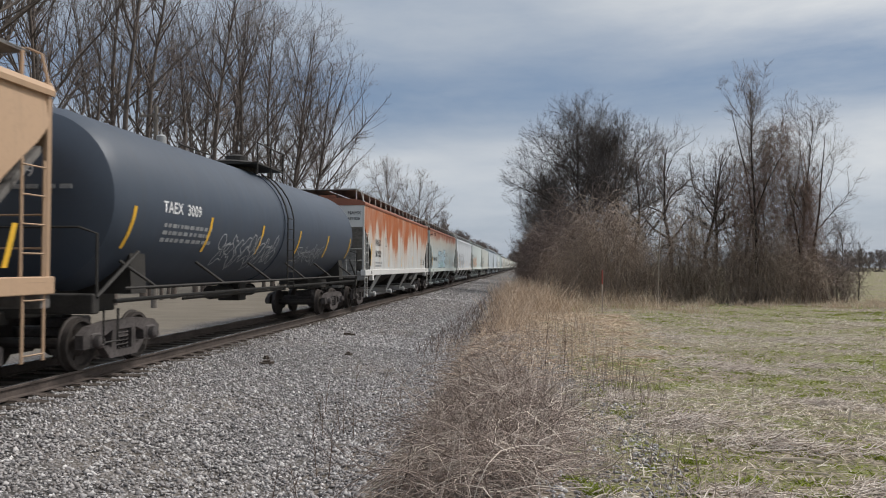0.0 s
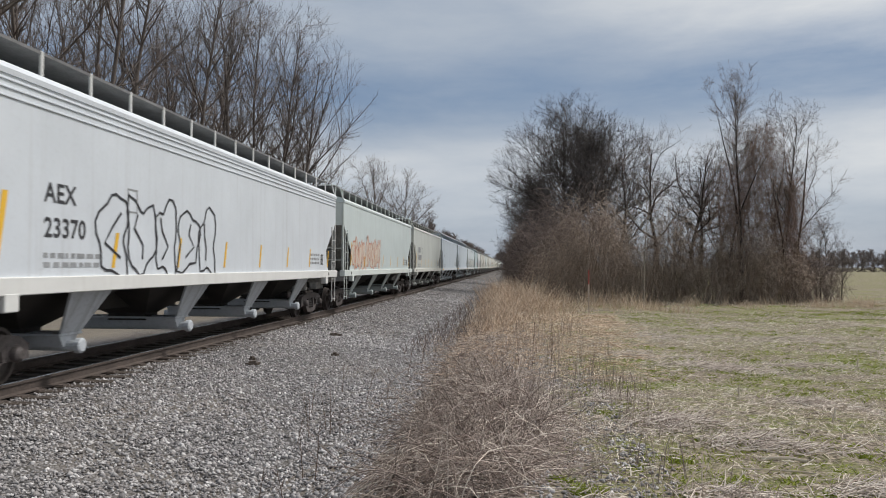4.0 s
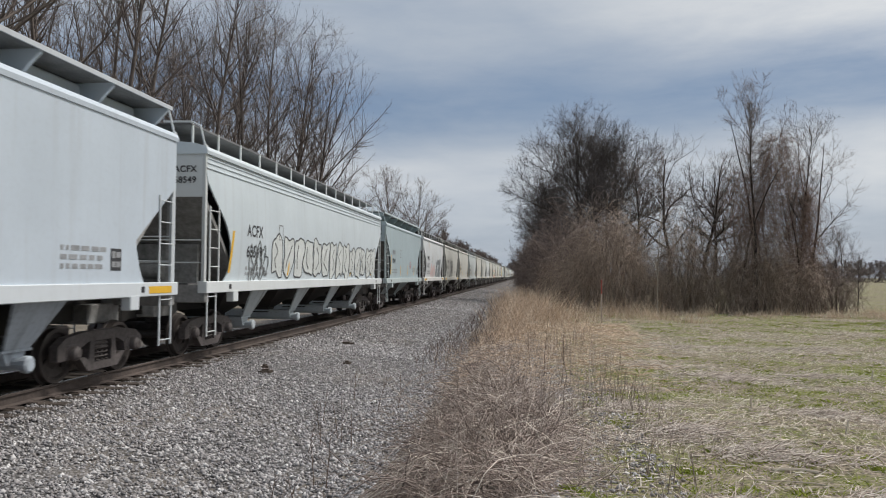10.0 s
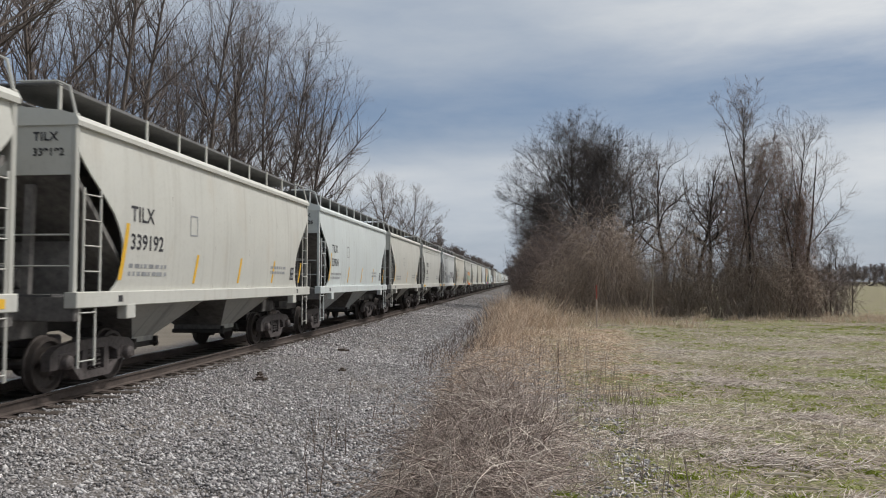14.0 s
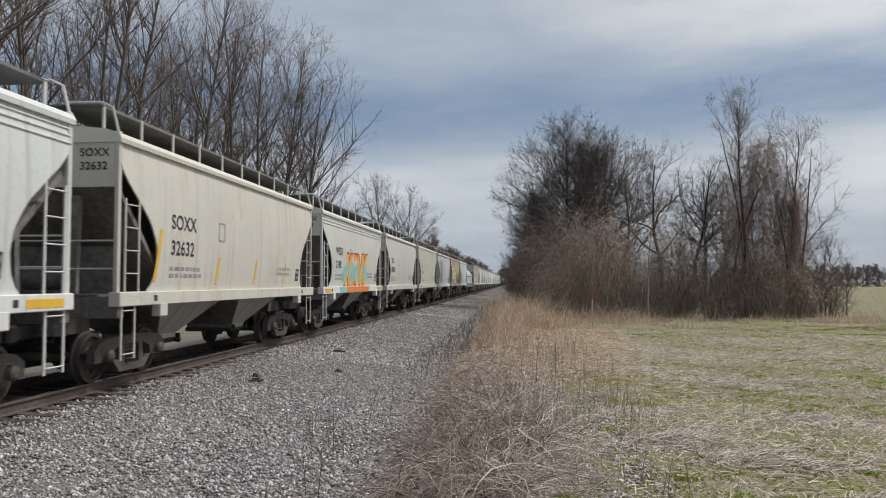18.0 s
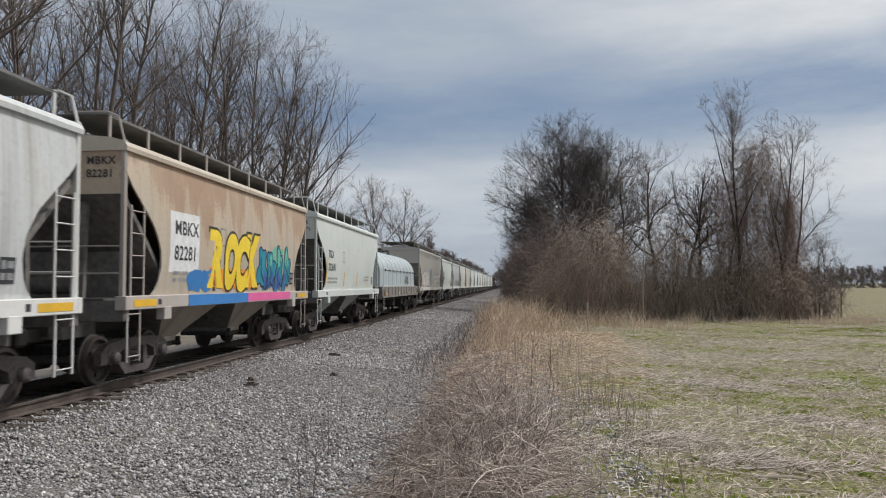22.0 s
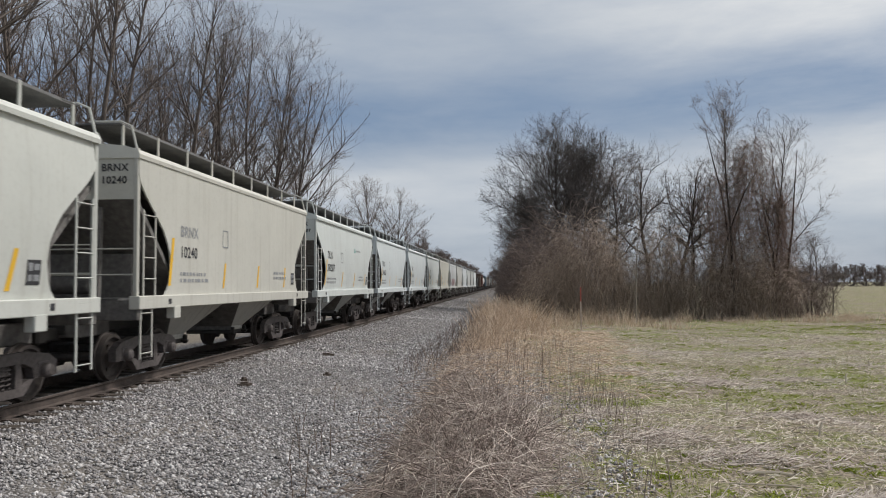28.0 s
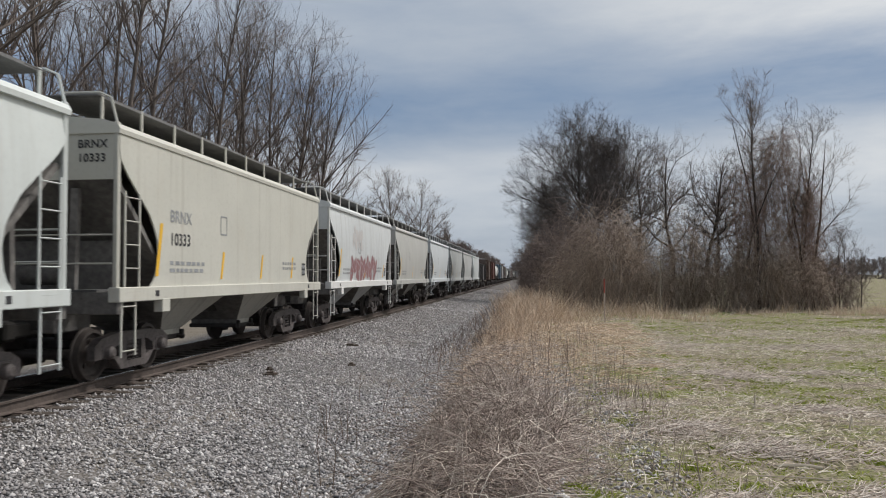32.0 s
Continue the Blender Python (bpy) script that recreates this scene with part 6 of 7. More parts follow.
def build_tank(u0, u1, col, label, detail=True):
    L = u1 - u0
    H = L / 2 - 0.62
    car = tagged(new("tank_wagon"), label, "tank wagon", "wagons of the train")
    mat = paint("tank_paint", col, 0, 0.35, rough=0.5, streak_col=(0.07, 0.07, 0.07) if sum(col) < 0.5 else (0.2, 0.16, 0.12), seed=u0)
    R, zc = 1.53, 2.74
    ends = [(-H + 0.35, 0.2), (-H + 0.40, 0.7), (-H + 0.52, 1.15), (-H + 0.70, 1.42), (-H + 0.95, R)]
    rings = ends + [(q, R) for q in (-H / 2, 0.02)] + [(0.02, R + 0.02), (0.12, R + 0.02), (0.12, R)] + [(-a, r) for a, r in reversed(ends)]
    tank = part("tank", Build().lathe(rings, "y", (0, 0, zc), 48).mesh("tank", mat, True), car, "smooth dull tank barrel")
    b = Build().lathe([(zc + R - 0.1, 0.62), (zc + R + 0.16, 0.62), (zc + R + 0.2, 0.55)], "z", (0, 0.25, 0), 20)
    b.lathe([(zc + R + 0.2, 0.3), (zc + R + 0.34, 0.3), (zc + R + 0.4, 0.12)], "z", (0.1, 0.25, 0), 14)
    part("manway", b.mesh("manway", STEEL_DARK), car)
    b = Build().box(-1.05, 1.05, -0.75, 1.25, zc + R + 0.02, zc + R + 0.06)
    for x in (-1.05, 1.05):
        for y in (-0.75, 0.25, 1.25):
            b.tube([(x, y, zc + R - 0.25), (x, y, zc + R + 0.55)], 0.02)
        b.tube([(x, -0.75, zc + R + 0.55), (x, 1.25, zc + R + 0.55)], 0.02)
    part("top_platform", b.mesh("top_platform", STEEL_DARK), car)
    for x in (-1, 1):
        b = Build()
        pts = [(1.62 * x, 0, 1.1), (1.62 * x, 0, 2.9)] + [((R + 0.10) * math.cos(a) * x, 0, zc + (R + 0.10) * math.sin(a)) for a in np.linspace(0.15, 1.0, 6)]
        for s in (0.0, 0.5):
            b.tube([(p[0], s, p[2]) for p in pts], 0.022)
        for k in range(7):
            b.tube([(1.62 * x, 0, 1.25 + 0.28 * k), (1.62 * x, 0.5, 1.25 + 0.28 * k)], 0.014)
        part("ladder", b.mesh("ladder", STEEL_DARK), car)
        part("side_handrail", Build().tube([(1.66 * x, -H + 0.6, 1.32), (1.66 * x, H - 0.6, 1.32)], 0.025).tube([(1.5 * x, -H + 0.6, 1.12), (1.5 * x, H - 0.6, 1.12)], 0.04).mesh("side_handrail", STEEL_DARK), car)
        for k in range(6):
            y = -H + 1.6 + k * (2 * H - 3.2) / 5
            part("handrail_bracket", Build().tube([(1.66 * x, y, 1.32), (1.2 * x, y - 0.35, 1.75)], 0.03).mesh("handrail_bracket", STEEL_DARK), car)
    for s in (-1, 1):
        b = Build().box(-1.5, 1.5, s * (H - 0.1) - 0.1, s * (H - 0.1) + 0.1, 0.95, 1.25, 0.02)
        b.box(-0.35, 0.35, min(s * H, s * (H - 2.6)), max(s * H, s * (H - 2.6)), 0.86, 1.3, 0.02)
        b.prism([(-1.3, 1.2), (1.3, 1.2), (1.25, 2.1), (0.9, 1.55), (0, 1.28), (-0.9, 1.55), (-1.25, 2.1)], "y", s * (H - 1.7) - 0.25, s * (H - 1.7) + 0.25)
        part("stub_sill", b.mesh("stub_sill", STEEL_DARK), car)
        b = Build()
        for x in (-1.5, 1.5):
            b.tube([(x, s * (H - 0.1), 1.2), (x, s * (H - 0.1), 2.15), (x * 0.8, s * (H - 0.1), 2.25), (0, s * (H - 0.1), 2.25)], 0.022)
            b.tube([(x, s * (H - 0.1), 1.2), (x, s * (H - 1.3), 1.9)], 0.03)
            b.tube([(x, s * (H - 0.3), 1.0), (x, s * (H - 0.3), 0.5), (x, s * (H - 0.7), 0.5), (x, s * (H - 0.7), 1.0)], 0.02)
        part("end_railing", b.mesh("end_railing", STEEL_DARK), car)
        add_truck(car, s * (H - 1.7))
    b = Build().tube([(0, -1.2, 1.0), (0, 1.6, 1.0)], 0.17, 12).box(-0.3, 0.3, 0.0, 0.5, 0.75, 1.3, 0.03).tube([(0.4, -3.5, 0.95), (0.4, 3.5, 0.95)], 0.03)
    part("outlet_gear", b.mesh("outlet_gear", STEEL_DARK), car)
    add_ends(car, H)
    if detail:
        sh = Shape(4.2, True)
        sh.x = lambda z: math.sqrt(max(0.01, R * R - (z - zc) ** 2))
        for y in np.linspace(-H + 1.0, H - 1.4, 6):
            patch(car, "reflector", [(y, y + 0.10, 1.95, 2.65, 0.10)], YELLOW, sh, 0.012)
        letters(car, "TAEX  3009", -H + 2.1, 2.62, 0.29, INK_WHITE, sh, bold=0.005)
        small_print(car, sh, -H + 2.2, 2.36, 3, INK_PALE, 3, 2.0)
        graffiti(car, sh, 41, -H + 4.8, 1.75, 3.6, 0.55, 7, None, spray((0.42, 0.44, 0.46)), 0.8, 0.03)
        graffiti(car, sh, 42, 1.6, 1.8, 2.4, 0.4, 5, None, spray((0.36, 0.38, 0.40)), 0.9, 0.025)
        # the mark on the domed end
        letters(car, "TAEX 3009", -1.0, 3.05, 0.26, INK_WHITE, sh, end=-H + 0.34)
        small_print_end = Build()
        for k in range(7):
            small_print_end.box(-0.95 + 0.28 * k, -0.75 + 0.28 * k, -H + 0.335, -H + 0.345, 2.86, 2.93)
        part("small_print", small_print_end.mesh("small_print", INK_PALE), car)
    CARS.append((car, (u0 + u1) / 2))


build_tank(9.8, 28.5, (0.058, 0.074, 0.102), "black tank wagon with yellow tape and pale scrawls")


def build_coil(u0, u1):
    """A coil wagon under a rounded white hood."""
    L = u1 - u0
    H = L / 2 - 0.62
    car = tagged(new("coil_wagon"), "steel coil wagon under a rounded white hood", "coil wagon", "wagons of the train")
    hood = paint("hood_paint", (0.47, 0.53, 0.555), 0, 0.25, rough=0.4, seed=3.3)
    fr = paint("coil_frame_paint", (0.25, 0.235, 0.22), 0, 0.9, seed=4.1, streak_col=(0.10, 0.075, 0.06))
    arch = [(1.42, 1.62), (1.42, 2.45)] + [(1.42 * math.cos(a), 2.45 + 1.15 * math.sin(a)) for a in np.linspace(0.12, math.pi - 0.12, 17)] + [(-1.42, 2.45), (-1.42, 1.62)]
    b = Build()
    rings = [(-H + 0.55, 0.80), (-H + 0.62, 0.93), (-H + 0.85, 1.0), (H - 0.85, 1.0), (H - 0.62, 0.93), (H - 0.55, 0.80)]
    rows = [[(x * k, y, 1.62 + (z - 1.62) * k) for x, z in arch] for y, k in rings]
    b.grid(rows)
    b.f += [tuple(range(len(arch))), tuple(range(len(b.v) - 1, len(b.v) - len(arch) - 1, -1))]
    part("hood", b.mesh("hood", hood, True), car, "rounded white steel hood")
    n = 9
    seam = Build().prism([(x * 1.006, 1.62 + (z - 1.62) * 1.006) for x, z in arch], "y", -0.025, 0.025).mesh("hood_seam", hood)
    for i in range(n):
        q = part("hood_seam", seam, car)
        q.location = (0, -H + 1.1 + i * (2 * H - 2.2) / (n - 1), 0)
    clip = Build().box(1.41, 1.47, -0.07, 0.07, 2.44, 2.52, 0.01).tube([(1.45, -0.5, 2.46), (1.45, 0.5, 2.46)], 0.012).mesh("hood_clip", STEEL_DARK)
    for i in range(n):
        q = part("hood_clip", clip, car)
        q.location = (0, -H + 1.6 + i * (2 * H - 3.2) / (n - 1), 0)
    for y in (-1.2, 1.2):
        b = Build()
        for s in (-1, 1):
            b.tube([(0.5 * s, y + 0.35, 3.3), (0.5 * s, y, 3.75)], 0.05)
            b.tube([(0.5 * s, y - 0.35, 3.3), (0.5 * s, y, 3.75)], 0.05)
        b.tube([(-0.5, y, 3.75), (0.5, y, 3.75)], 0.05)
        part("lifting_bracket", b.mesh("lifting_bracket", STEEL_DARK), car)
    for s in (-1, 1):
        b = Build().box(s * 1.36 if s > 0 else -1.55, 1.55 if s > 0 else -1.36, -H, H, 1.10, 1.62, 0.015)
        b.box(s * 1.5 if s > 0 else -1.6, 1.6 if s > 0 else -1.5, -H, H, 1.06, 1.14)
        part("side_sill", b.mesh("side_sill", fr), car)
        e = Build().box(-1.5, 1.5, s * (H - 0.1) - 0.1, s * (H - 0.1) + 0.1, 1.0, 1.5, 0.02).box(-1.4, 1.4, s * (H - 0.35) - 0.25, s * (H - 0.35) + 0.25, 1.5, 1.54)
        part("end_sill", e.mesh("end_sill", fr), car)
        add_truck(car, s * (H - 1.7))
        for x in (-1, 1):
            st = part("step", ladder_mesh(fr, 0.42, 1.5, 0.42, 3), car)
            st.location = (x * 1.56, s * (H - 0.4), 0)
    part("deck", Build().box(-1.4, 1.4, -H, H, 1.5, 1.62).mesh("deck", fr), car)
    part("centre_sill", Build().box(-0.35, 0.35, -H, H, 0.8, 1.5).mesh("centre_sill", STEEL_DARK), car)
    part("brake_cylinder", Build().tube([(1.0, -1.6, 0.75), (1.0, -0.5, 0.75)], 0.2, 12).mesh("brake_cylinder", STEEL_DARK), car)
    add_ends(car, H)
    sh = Shape(2.45, False)
    sh.x = lambda z: 1.42
    graffiti(car, sh, 52, 1.8, 1.75, 1.5, 0.45, 4, None, spray(BLACKS), 0.9, 0.035)
    for y in (-H + 1, -1.5, 2.6, H - 1.2):
        sill_patch(car, "reflector", [(y, y + 0.35, 1.20, 1.32)], YELLOW).location.x = -0.04
    stake = Build().box(1.55, 1.575, -0.05, 0.05, 1.15, 1.58).mesh("stake_rib", fr)
    for i in range(12):
        part("stake_rib", stake, car).location = (0, -H + 0.8 + i * (2 * H - 1.6) / 11, 0)
    part("brake_pipe", Build().tube([(1.3, -H + 0.5, 0.95), (1.3, H - 0.5, 0.95)], 0.03).mesh("brake_pipe", STEEL_DARK), car)
    for y in (-2.4, 0.8, 2.2):
        part("brake_gear", Build().box(0.7, 1.35, y, y + 0.8, 0.55, 1.05, 0.05).mesh("brake_gear", STEEL_DARK), car)
    part("hood_skirt", Build().box(1.40, 1.46, -H + 0.8, H - 0.8, 1.60, 1.70, 0.01).mesh("hood_skirt", hood), car)
    CARS.append((car, (u0 + u1) / 2))


build_coil(373.75, 388.8)


def build_boxcar(u0, u1, col, h, label, name="box_wagon"):
    L = u1 - u0
    H = L / 2 - 0.62
    car = tagged(new(name), label, "freight wagon", "wagons of the train")
    mat = paint("box_paint", col, 0, 0.4, seed=u0)
    b = Build().box(-1.5, 1.5, -H, H, 1.1, h, 0.03)
    part("body", b.mesh("body", mat), car)
    rib = Build().box(1.5, 1.57, -0.06, 0.06, 1.12, h - 0.05).mesh("rib", mat)
    for i in range(11):
        q = part("rib", rib, car)
        q.location = (0, -H + 0.3 + i * (2 * H - 0.6) / 10, 0)
    if h > 3:
        part("door", Build().box(1.5, 1.6, -1.5, 1.5, 1.2, h - 0.2, 0.01).mesh("door", mat), car)
        part("roof", Build().prism([(-1.55, h - 0.02), (1.55, h - 0.02), (0, h + 0.25)], "y", -H, H).mesh("roof", GALV), car)
    for s in (-1, 1):
        add_truck(car, s * (H - 1.8))
    add_ends(car, H)
    CARS.append((car, (u0 + u1) / 2))


def build_far():
    """The rest of the train, which never comes near."""
    u = 589.63
    rng = random.Random(17)
    order = ["dark", "brown", "red", "tank", "blue", "grey", "brown", "grey", "tank", "dark", "grey", "red", "grey", "brown", "tank", "grey", "grey", "dark", "blue", "grey", "grey", "brown"]
    for k in order:
        if k == "tank":
            build_tank(u, u + 17, (0.62, 0.62, 0.6), "white tank wagon far down the train", False)
            u += 17
        elif k in ("dark", "grey"):
            n = 16.0
            build_boxcar(u, u + n, (0.06, 0.06, 0.062) if k == "dark" else (0.33, 0.33, 0.32), 3.4 if k == "dark" else 4.2, "dark open wagon far down the train" if k == "dark" else "grey covered wagon far down the train", "open_wagon" if k == "dark" else "box_wagon")
            u += n
        else:
            c = {"brown": (0.10, 0.070, 0.058), "red": (0.13, 0.060, 0.050), "blue": (0.08, 0.12, 0.16)}[k]
            build_boxcar(u, u + 16.5, c, 4.3, "%s box wagon far down the train" % k)
            u += 16.5


build_far()
finish_letters()


# ---- line side and field: stones, briars, straw, stalks ----
def scatter(rng, n, x0, x1, y0, y1, power=1.0):
    """Places over a strip, thicker near the camera."""
    x = rng.uniform(x0, x1, n)
    y = y0 + (y1 - y0) * rng.uniform(0, 1, n) ** power
    return x, y


def build_stones():
    rng = np.random.default_rng(1)
    groups = [(60000, -6.9, -1.3, 3.0, 22, 1.6, 0.012, 0.026), (6000, -1.6, 1.2, 3.0, 13, 1.2, 0.010, 0.024), (5500, -7.0, -1.3, 3.0, 14, 1.2, 0.024, 0.038), (14000, -6.8, -1.9, 19, 46, 1.3, 0.020, 0.040), (12000, -6.6, -1.6, 44, 110, 1.5, 0.030, 0.055), (500, 0.15, 1.15, 3.6, 11, 1.2, 0.010, 0.022), (2600, -0.6, 0.7, 10, 19, 1.0, 0.014, 0.030), (200, 0.5, 1.25, 4.6, 9.0, 1.0, 0.018, 0.030)]
    base_v = np.array([[1, 0, 0], [-1, 0, 0], [0, 1, 0], [0, -1, 0], [0, 0, 1], [0, 0, -1]], dtype=float)
    base_f = np.array([[0, 2, 4], [2, 1, 4], [1, 3, 4], [3, 0, 4], [2, 0, 5], [1, 2, 5], [3, 1, 5], [0, 3, 5]])
    vs, fs, k = [], [], 0
    for n, x0, x1, y0, y1, pw, s0, s1 in groups:
        x, y = scatter(rng, n, x0, x1, y0, y1, pw)
        z = ground_z(x, y)
        s = rng.uniform(s0, s1, n)
        v = base_v[None] * (1 + rng.normal(0, 0.28, (n, 6, 3))) + rng.normal(0, 0.22, (n, 6, 3))
        a = rng.uniform(0, 6.283, n)
        c, q = np.cos(a), np.sin(a)
        w = np.stack([v[..., 0] * c[:, None] - v[..., 1] * q[:, None], v[..., 0] * q[:, None] + v[..., 1] * c[:, None], v[..., 2] * 0.75], -1)
        w = w * s[:, None, None] + np.stack([x, y, z + s * 0.25], 1)[:, None, :]
        vs.append(w.reshape(-1, 3))
        fs.append((base_f[None] + (np.arange(n) * 6)[:, None, None]).reshape(-1, 3) + k)
        k += n * 6
    tagged(new("ballast_stones", np_mesh("ballast_stones", np.concatenate(vs), np.concatenate(fs), STONE)), "loose grey and white crushed stone ballast", "gravel", kind="stuff")


build_stones()


def build_briars():
    """Low heaps of arching dry canes along the edge of the field."""
    def heap(seed, x, y, rx, ry, h, n0, label="matted heap of dry arching bramble canes", r=0.0050, long_=1.0):
        rng = np.random.default_rng(seed)
        n = int(n0 * 0.7)
        a, q = rng.uniform(0, 6.283, n), np.sqrt(rng.uniform(0, 1, n))
        px, py = x + rx * q * np.cos(a), y + ry * q * np.sin(a)
        z = ground_z(px, py) + h * (1 - q ** 2) * rng.uniform(0.0, 0.9, n)
        way = np.stack([rng.normal(0, 1, n), rng.normal(0, 1, n), rng.uniform(-0.3, 0.75, n)], 1)
        ln = rng.uniform(0.2, 1.1, n) * long_
        P, R = arcs(rng, np.stack([px, py, z], 1), way, ln, rng.uniform(0.6, 3.4, n), 7, r, 0.26)
        P[..., 2] = np.maximum(P[..., 2], ground_z(P[..., 0], P[..., 1]) + 0.006)
        m = n // 22
        up = stems(rng, np.stack([px[:m], py[:m], ground_z(px[:m], py[:m])], 1), np.stack([rng.normal(0, 0.3, m), rng.normal(0, 0.3, m), np.ones(m)], 1), rng.uniform(0.25, 0.6, m), 5, 0.0, 0.08, np.full(m, r * 0.9))
        P[..., 0] -= x; P[..., 1] -= y; up[0][..., 0] -= x; up[0][..., 1] -= y
        ob = new("bramble_heap")
        part("cane_mat", np_mesh("cane_mat", *tubes([(P, R), up], 3), BRAMBLE), ob)
        # darker canes low inside, added as the heap's inner shade
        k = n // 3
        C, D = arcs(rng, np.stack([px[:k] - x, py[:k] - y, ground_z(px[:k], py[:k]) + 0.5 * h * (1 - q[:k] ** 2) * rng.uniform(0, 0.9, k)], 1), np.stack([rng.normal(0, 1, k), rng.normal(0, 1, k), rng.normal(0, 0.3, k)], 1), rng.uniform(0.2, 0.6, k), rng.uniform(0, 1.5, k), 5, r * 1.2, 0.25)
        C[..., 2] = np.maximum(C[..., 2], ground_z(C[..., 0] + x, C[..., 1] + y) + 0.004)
        tagged(part("cane_shade", np_mesh("cane_shade", *tubes([(C, D)], 3), VINE_DARK), ob, "dark inner canes standing for the shade in the heap"), kind="stuff")
        # a few long canes that arch over the heap
        for k in range(6):
            i = k * 7
            w = np.array([[rng.normal(0, 1), rng.normal(-0.2, 0.6), rng.uniform(0.5, 1.1)]])
            Q, S = arcs(rng, P[i:i + 1, 0] + np.array([0, 0, 0.02]), w, np.array([rng.uniform(0.9, 1.5) * long_]), np.array([rng.uniform(2.2, 3.6)]), 12, 0.0058, 0.07)
            Q[..., 2] = np.maximum(Q[..., 2], ground_z(Q[..., 0] + x, Q[..., 1] + y) + 0.008)
            part("cane", np_mesh("cane", *tubes([(Q, S)], 5), BRAMBLE), ob)
        ob.location = (x, y, 0)
        tagged(ob, label, "brambles", "bramble heaps by the field")

    heap(301, -0.32, 8.0, 0.70, 1.45, 0.40, 3300, long_=1.1, r=0.0044)
    heap(302, -0.45, 6.1, 0.60, 0.95, 0.26, 2000, r=0.0040)
    heap(303, -0.40, 10.4, 0.55, 1.2, 0.24, 900, r=0.0046)
    heap(304, -0.75, 13.2, 0.5, 1.4, 0.22, 460, long_=0.9, r=0.0042)
    heap(305, 0.15, 6.6, 0.4, 1.1, 0.10, 500, r=0.0036)
    heap(306, -0.8, 16.4, 0.6, 2.0, 0.24, 320, long_=0.9, r=0.0042)


build_briars()


def blades(rng, x, y, h, lean, r=0.0035, n=4):
    m = len(x)
    a = rng.uniform(0, 6.283, m)
    way = np.stack([np.cos(a) * lean, np.sin(a) * lean, np.ones(m)], 1)
    return arcs(rng, np.stack([x, y, ground_z(x, y) - 0.02], 1), way, h, rng.uniform(0.1, 1.1, m), n, r, 0.06)


def build_grass():
    rng = np.random.default_rng(7)
    # tall dead grass before the copse, and along the line's edge
    patches = [(1300, -0.9, 1.6, 20, 31, 0.62, 0.0060), (200, -0.9, 1.5, 15, 21, 0.22, 0.0040), (1300, -1.1, 1.2, 24, 34, 0.92, 0.0065), (1300, 1.5, 6.0, 26, 33, 0.62, 0.0055), (1500, 5.5, 15.5, 30, 34.5, 0.34, 0.006), (1200, -1.4, 1.2, 32, 50, 0.85, 0.011), (300, -1.9, 0.1, 12, 21, 0.34, 0.0034)]
    for n, x0, x1, y0, y1, h, r in patches:
        cx, cy = rng.uniform(x0, x1, n // 22), rng.uniform(y0, y1, n // 22)
        tuft = rng.uniform(0.4, 1.5, n // 22)
        k = rng.integers(0, len(cx), n)
        x, y = cx[k] + rng.normal(0, 0.22, n), cy[k] + rng.normal(0, 0.25, n)
        P, R = blades(rng, x, y, h * tuft[k] * rng.uniform(0.45, 1.2, n), 0.55, r)
        tagged(new("dry_grass", np_mesh("dry_grass", *tubes([(P, R)], 3), STRAW)), "stand of tall straw-coloured dead grass", "grass", kind="stuff")
    # low dark weeds along the foot of the ballast
    n = 1500
    x, y = rng.uniform(-2.7, -0.7, n), 18 + 50 * rng.uniform(0, 1, n) ** 1.3
    P, R = blades(rng, x, y, rng.uniform(0.12, 0.5, n), 0.45, 0.0065)
    tagged(new("dark_weeds", np_mesh("dark_weeds", *tubes([(P, R)], 3), VINE_DARK)), "low dark dead weeds at the foot of the ballast", "weeds", kind="stuff")
    # straw matted down on the verge
    n = 6500
    x, y = rng.uniform(-1.3, 3.2, n), 10.5 + 14 * rng.uniform(0, 1, n) ** 0.8
    keep = x < 0.4 + 0.12 * y + rng.normal(0, 0.5, n)
    x, y = x[keep], y[keep]
    n = len(x)
    a = rng.uniform(0, 6.283, n)
    P, R = arcs(rng, np.stack([x, y, ground_z(x, y) + rng.uniform(0.01, 0.07, n)], 1), np.stack([np.cos(a), np.sin(a), rng.uniform(-0.1, 0.45, n)], 1), rng.uniform(0.15, 0.5, n), rng.uniform(0.2, 1.2, n), 4, 0.0050, 0.08)
    P[..., 2] = np.maximum(P[..., 2], ground_z(P[..., 0], P[..., 1]) + 0.006)
    tagged(new("matted_straw", np_mesh("matted_straw", *tubes([(P, R)], 3), STRAW)), "pale straw matted down along the verge", "grass", kind="stuff")
    # short reddish stalks on the verge
    n = 420
    x, y = rng.uniform(-0.3, 1.6, n), rng.uniform(8, 19, n)
    P, R = blades(rng, x, y, rng.uniform(0.2, 0.55, n), 0.12, 0.0035)
    m = 300
    x2, y2 = rng.uniform(0.55, 1.7, m), 4.7 + 6.5 * rng.uniform(0, 1, m) ** 1.2
    P2, R2 = blades(rng, x2, y2, rng.uniform(0.08, 0.34, m), 0.22, 0.0030)
    tagged(new("verge_stalks", np_mesh("verge_stalks", *tubes([(P2, R2)], 3), BRAMBLE)), "short dark dead stalks at the field's edge", "weeds", kind="stuff")
    tagged(new("verge_stalks", np_mesh("verge_stalks", *tubes([(P, R)], 3), BRAMBLE)), "short reddish dead stalks on the verge", "weeds", kind="stuff")


build_grass()


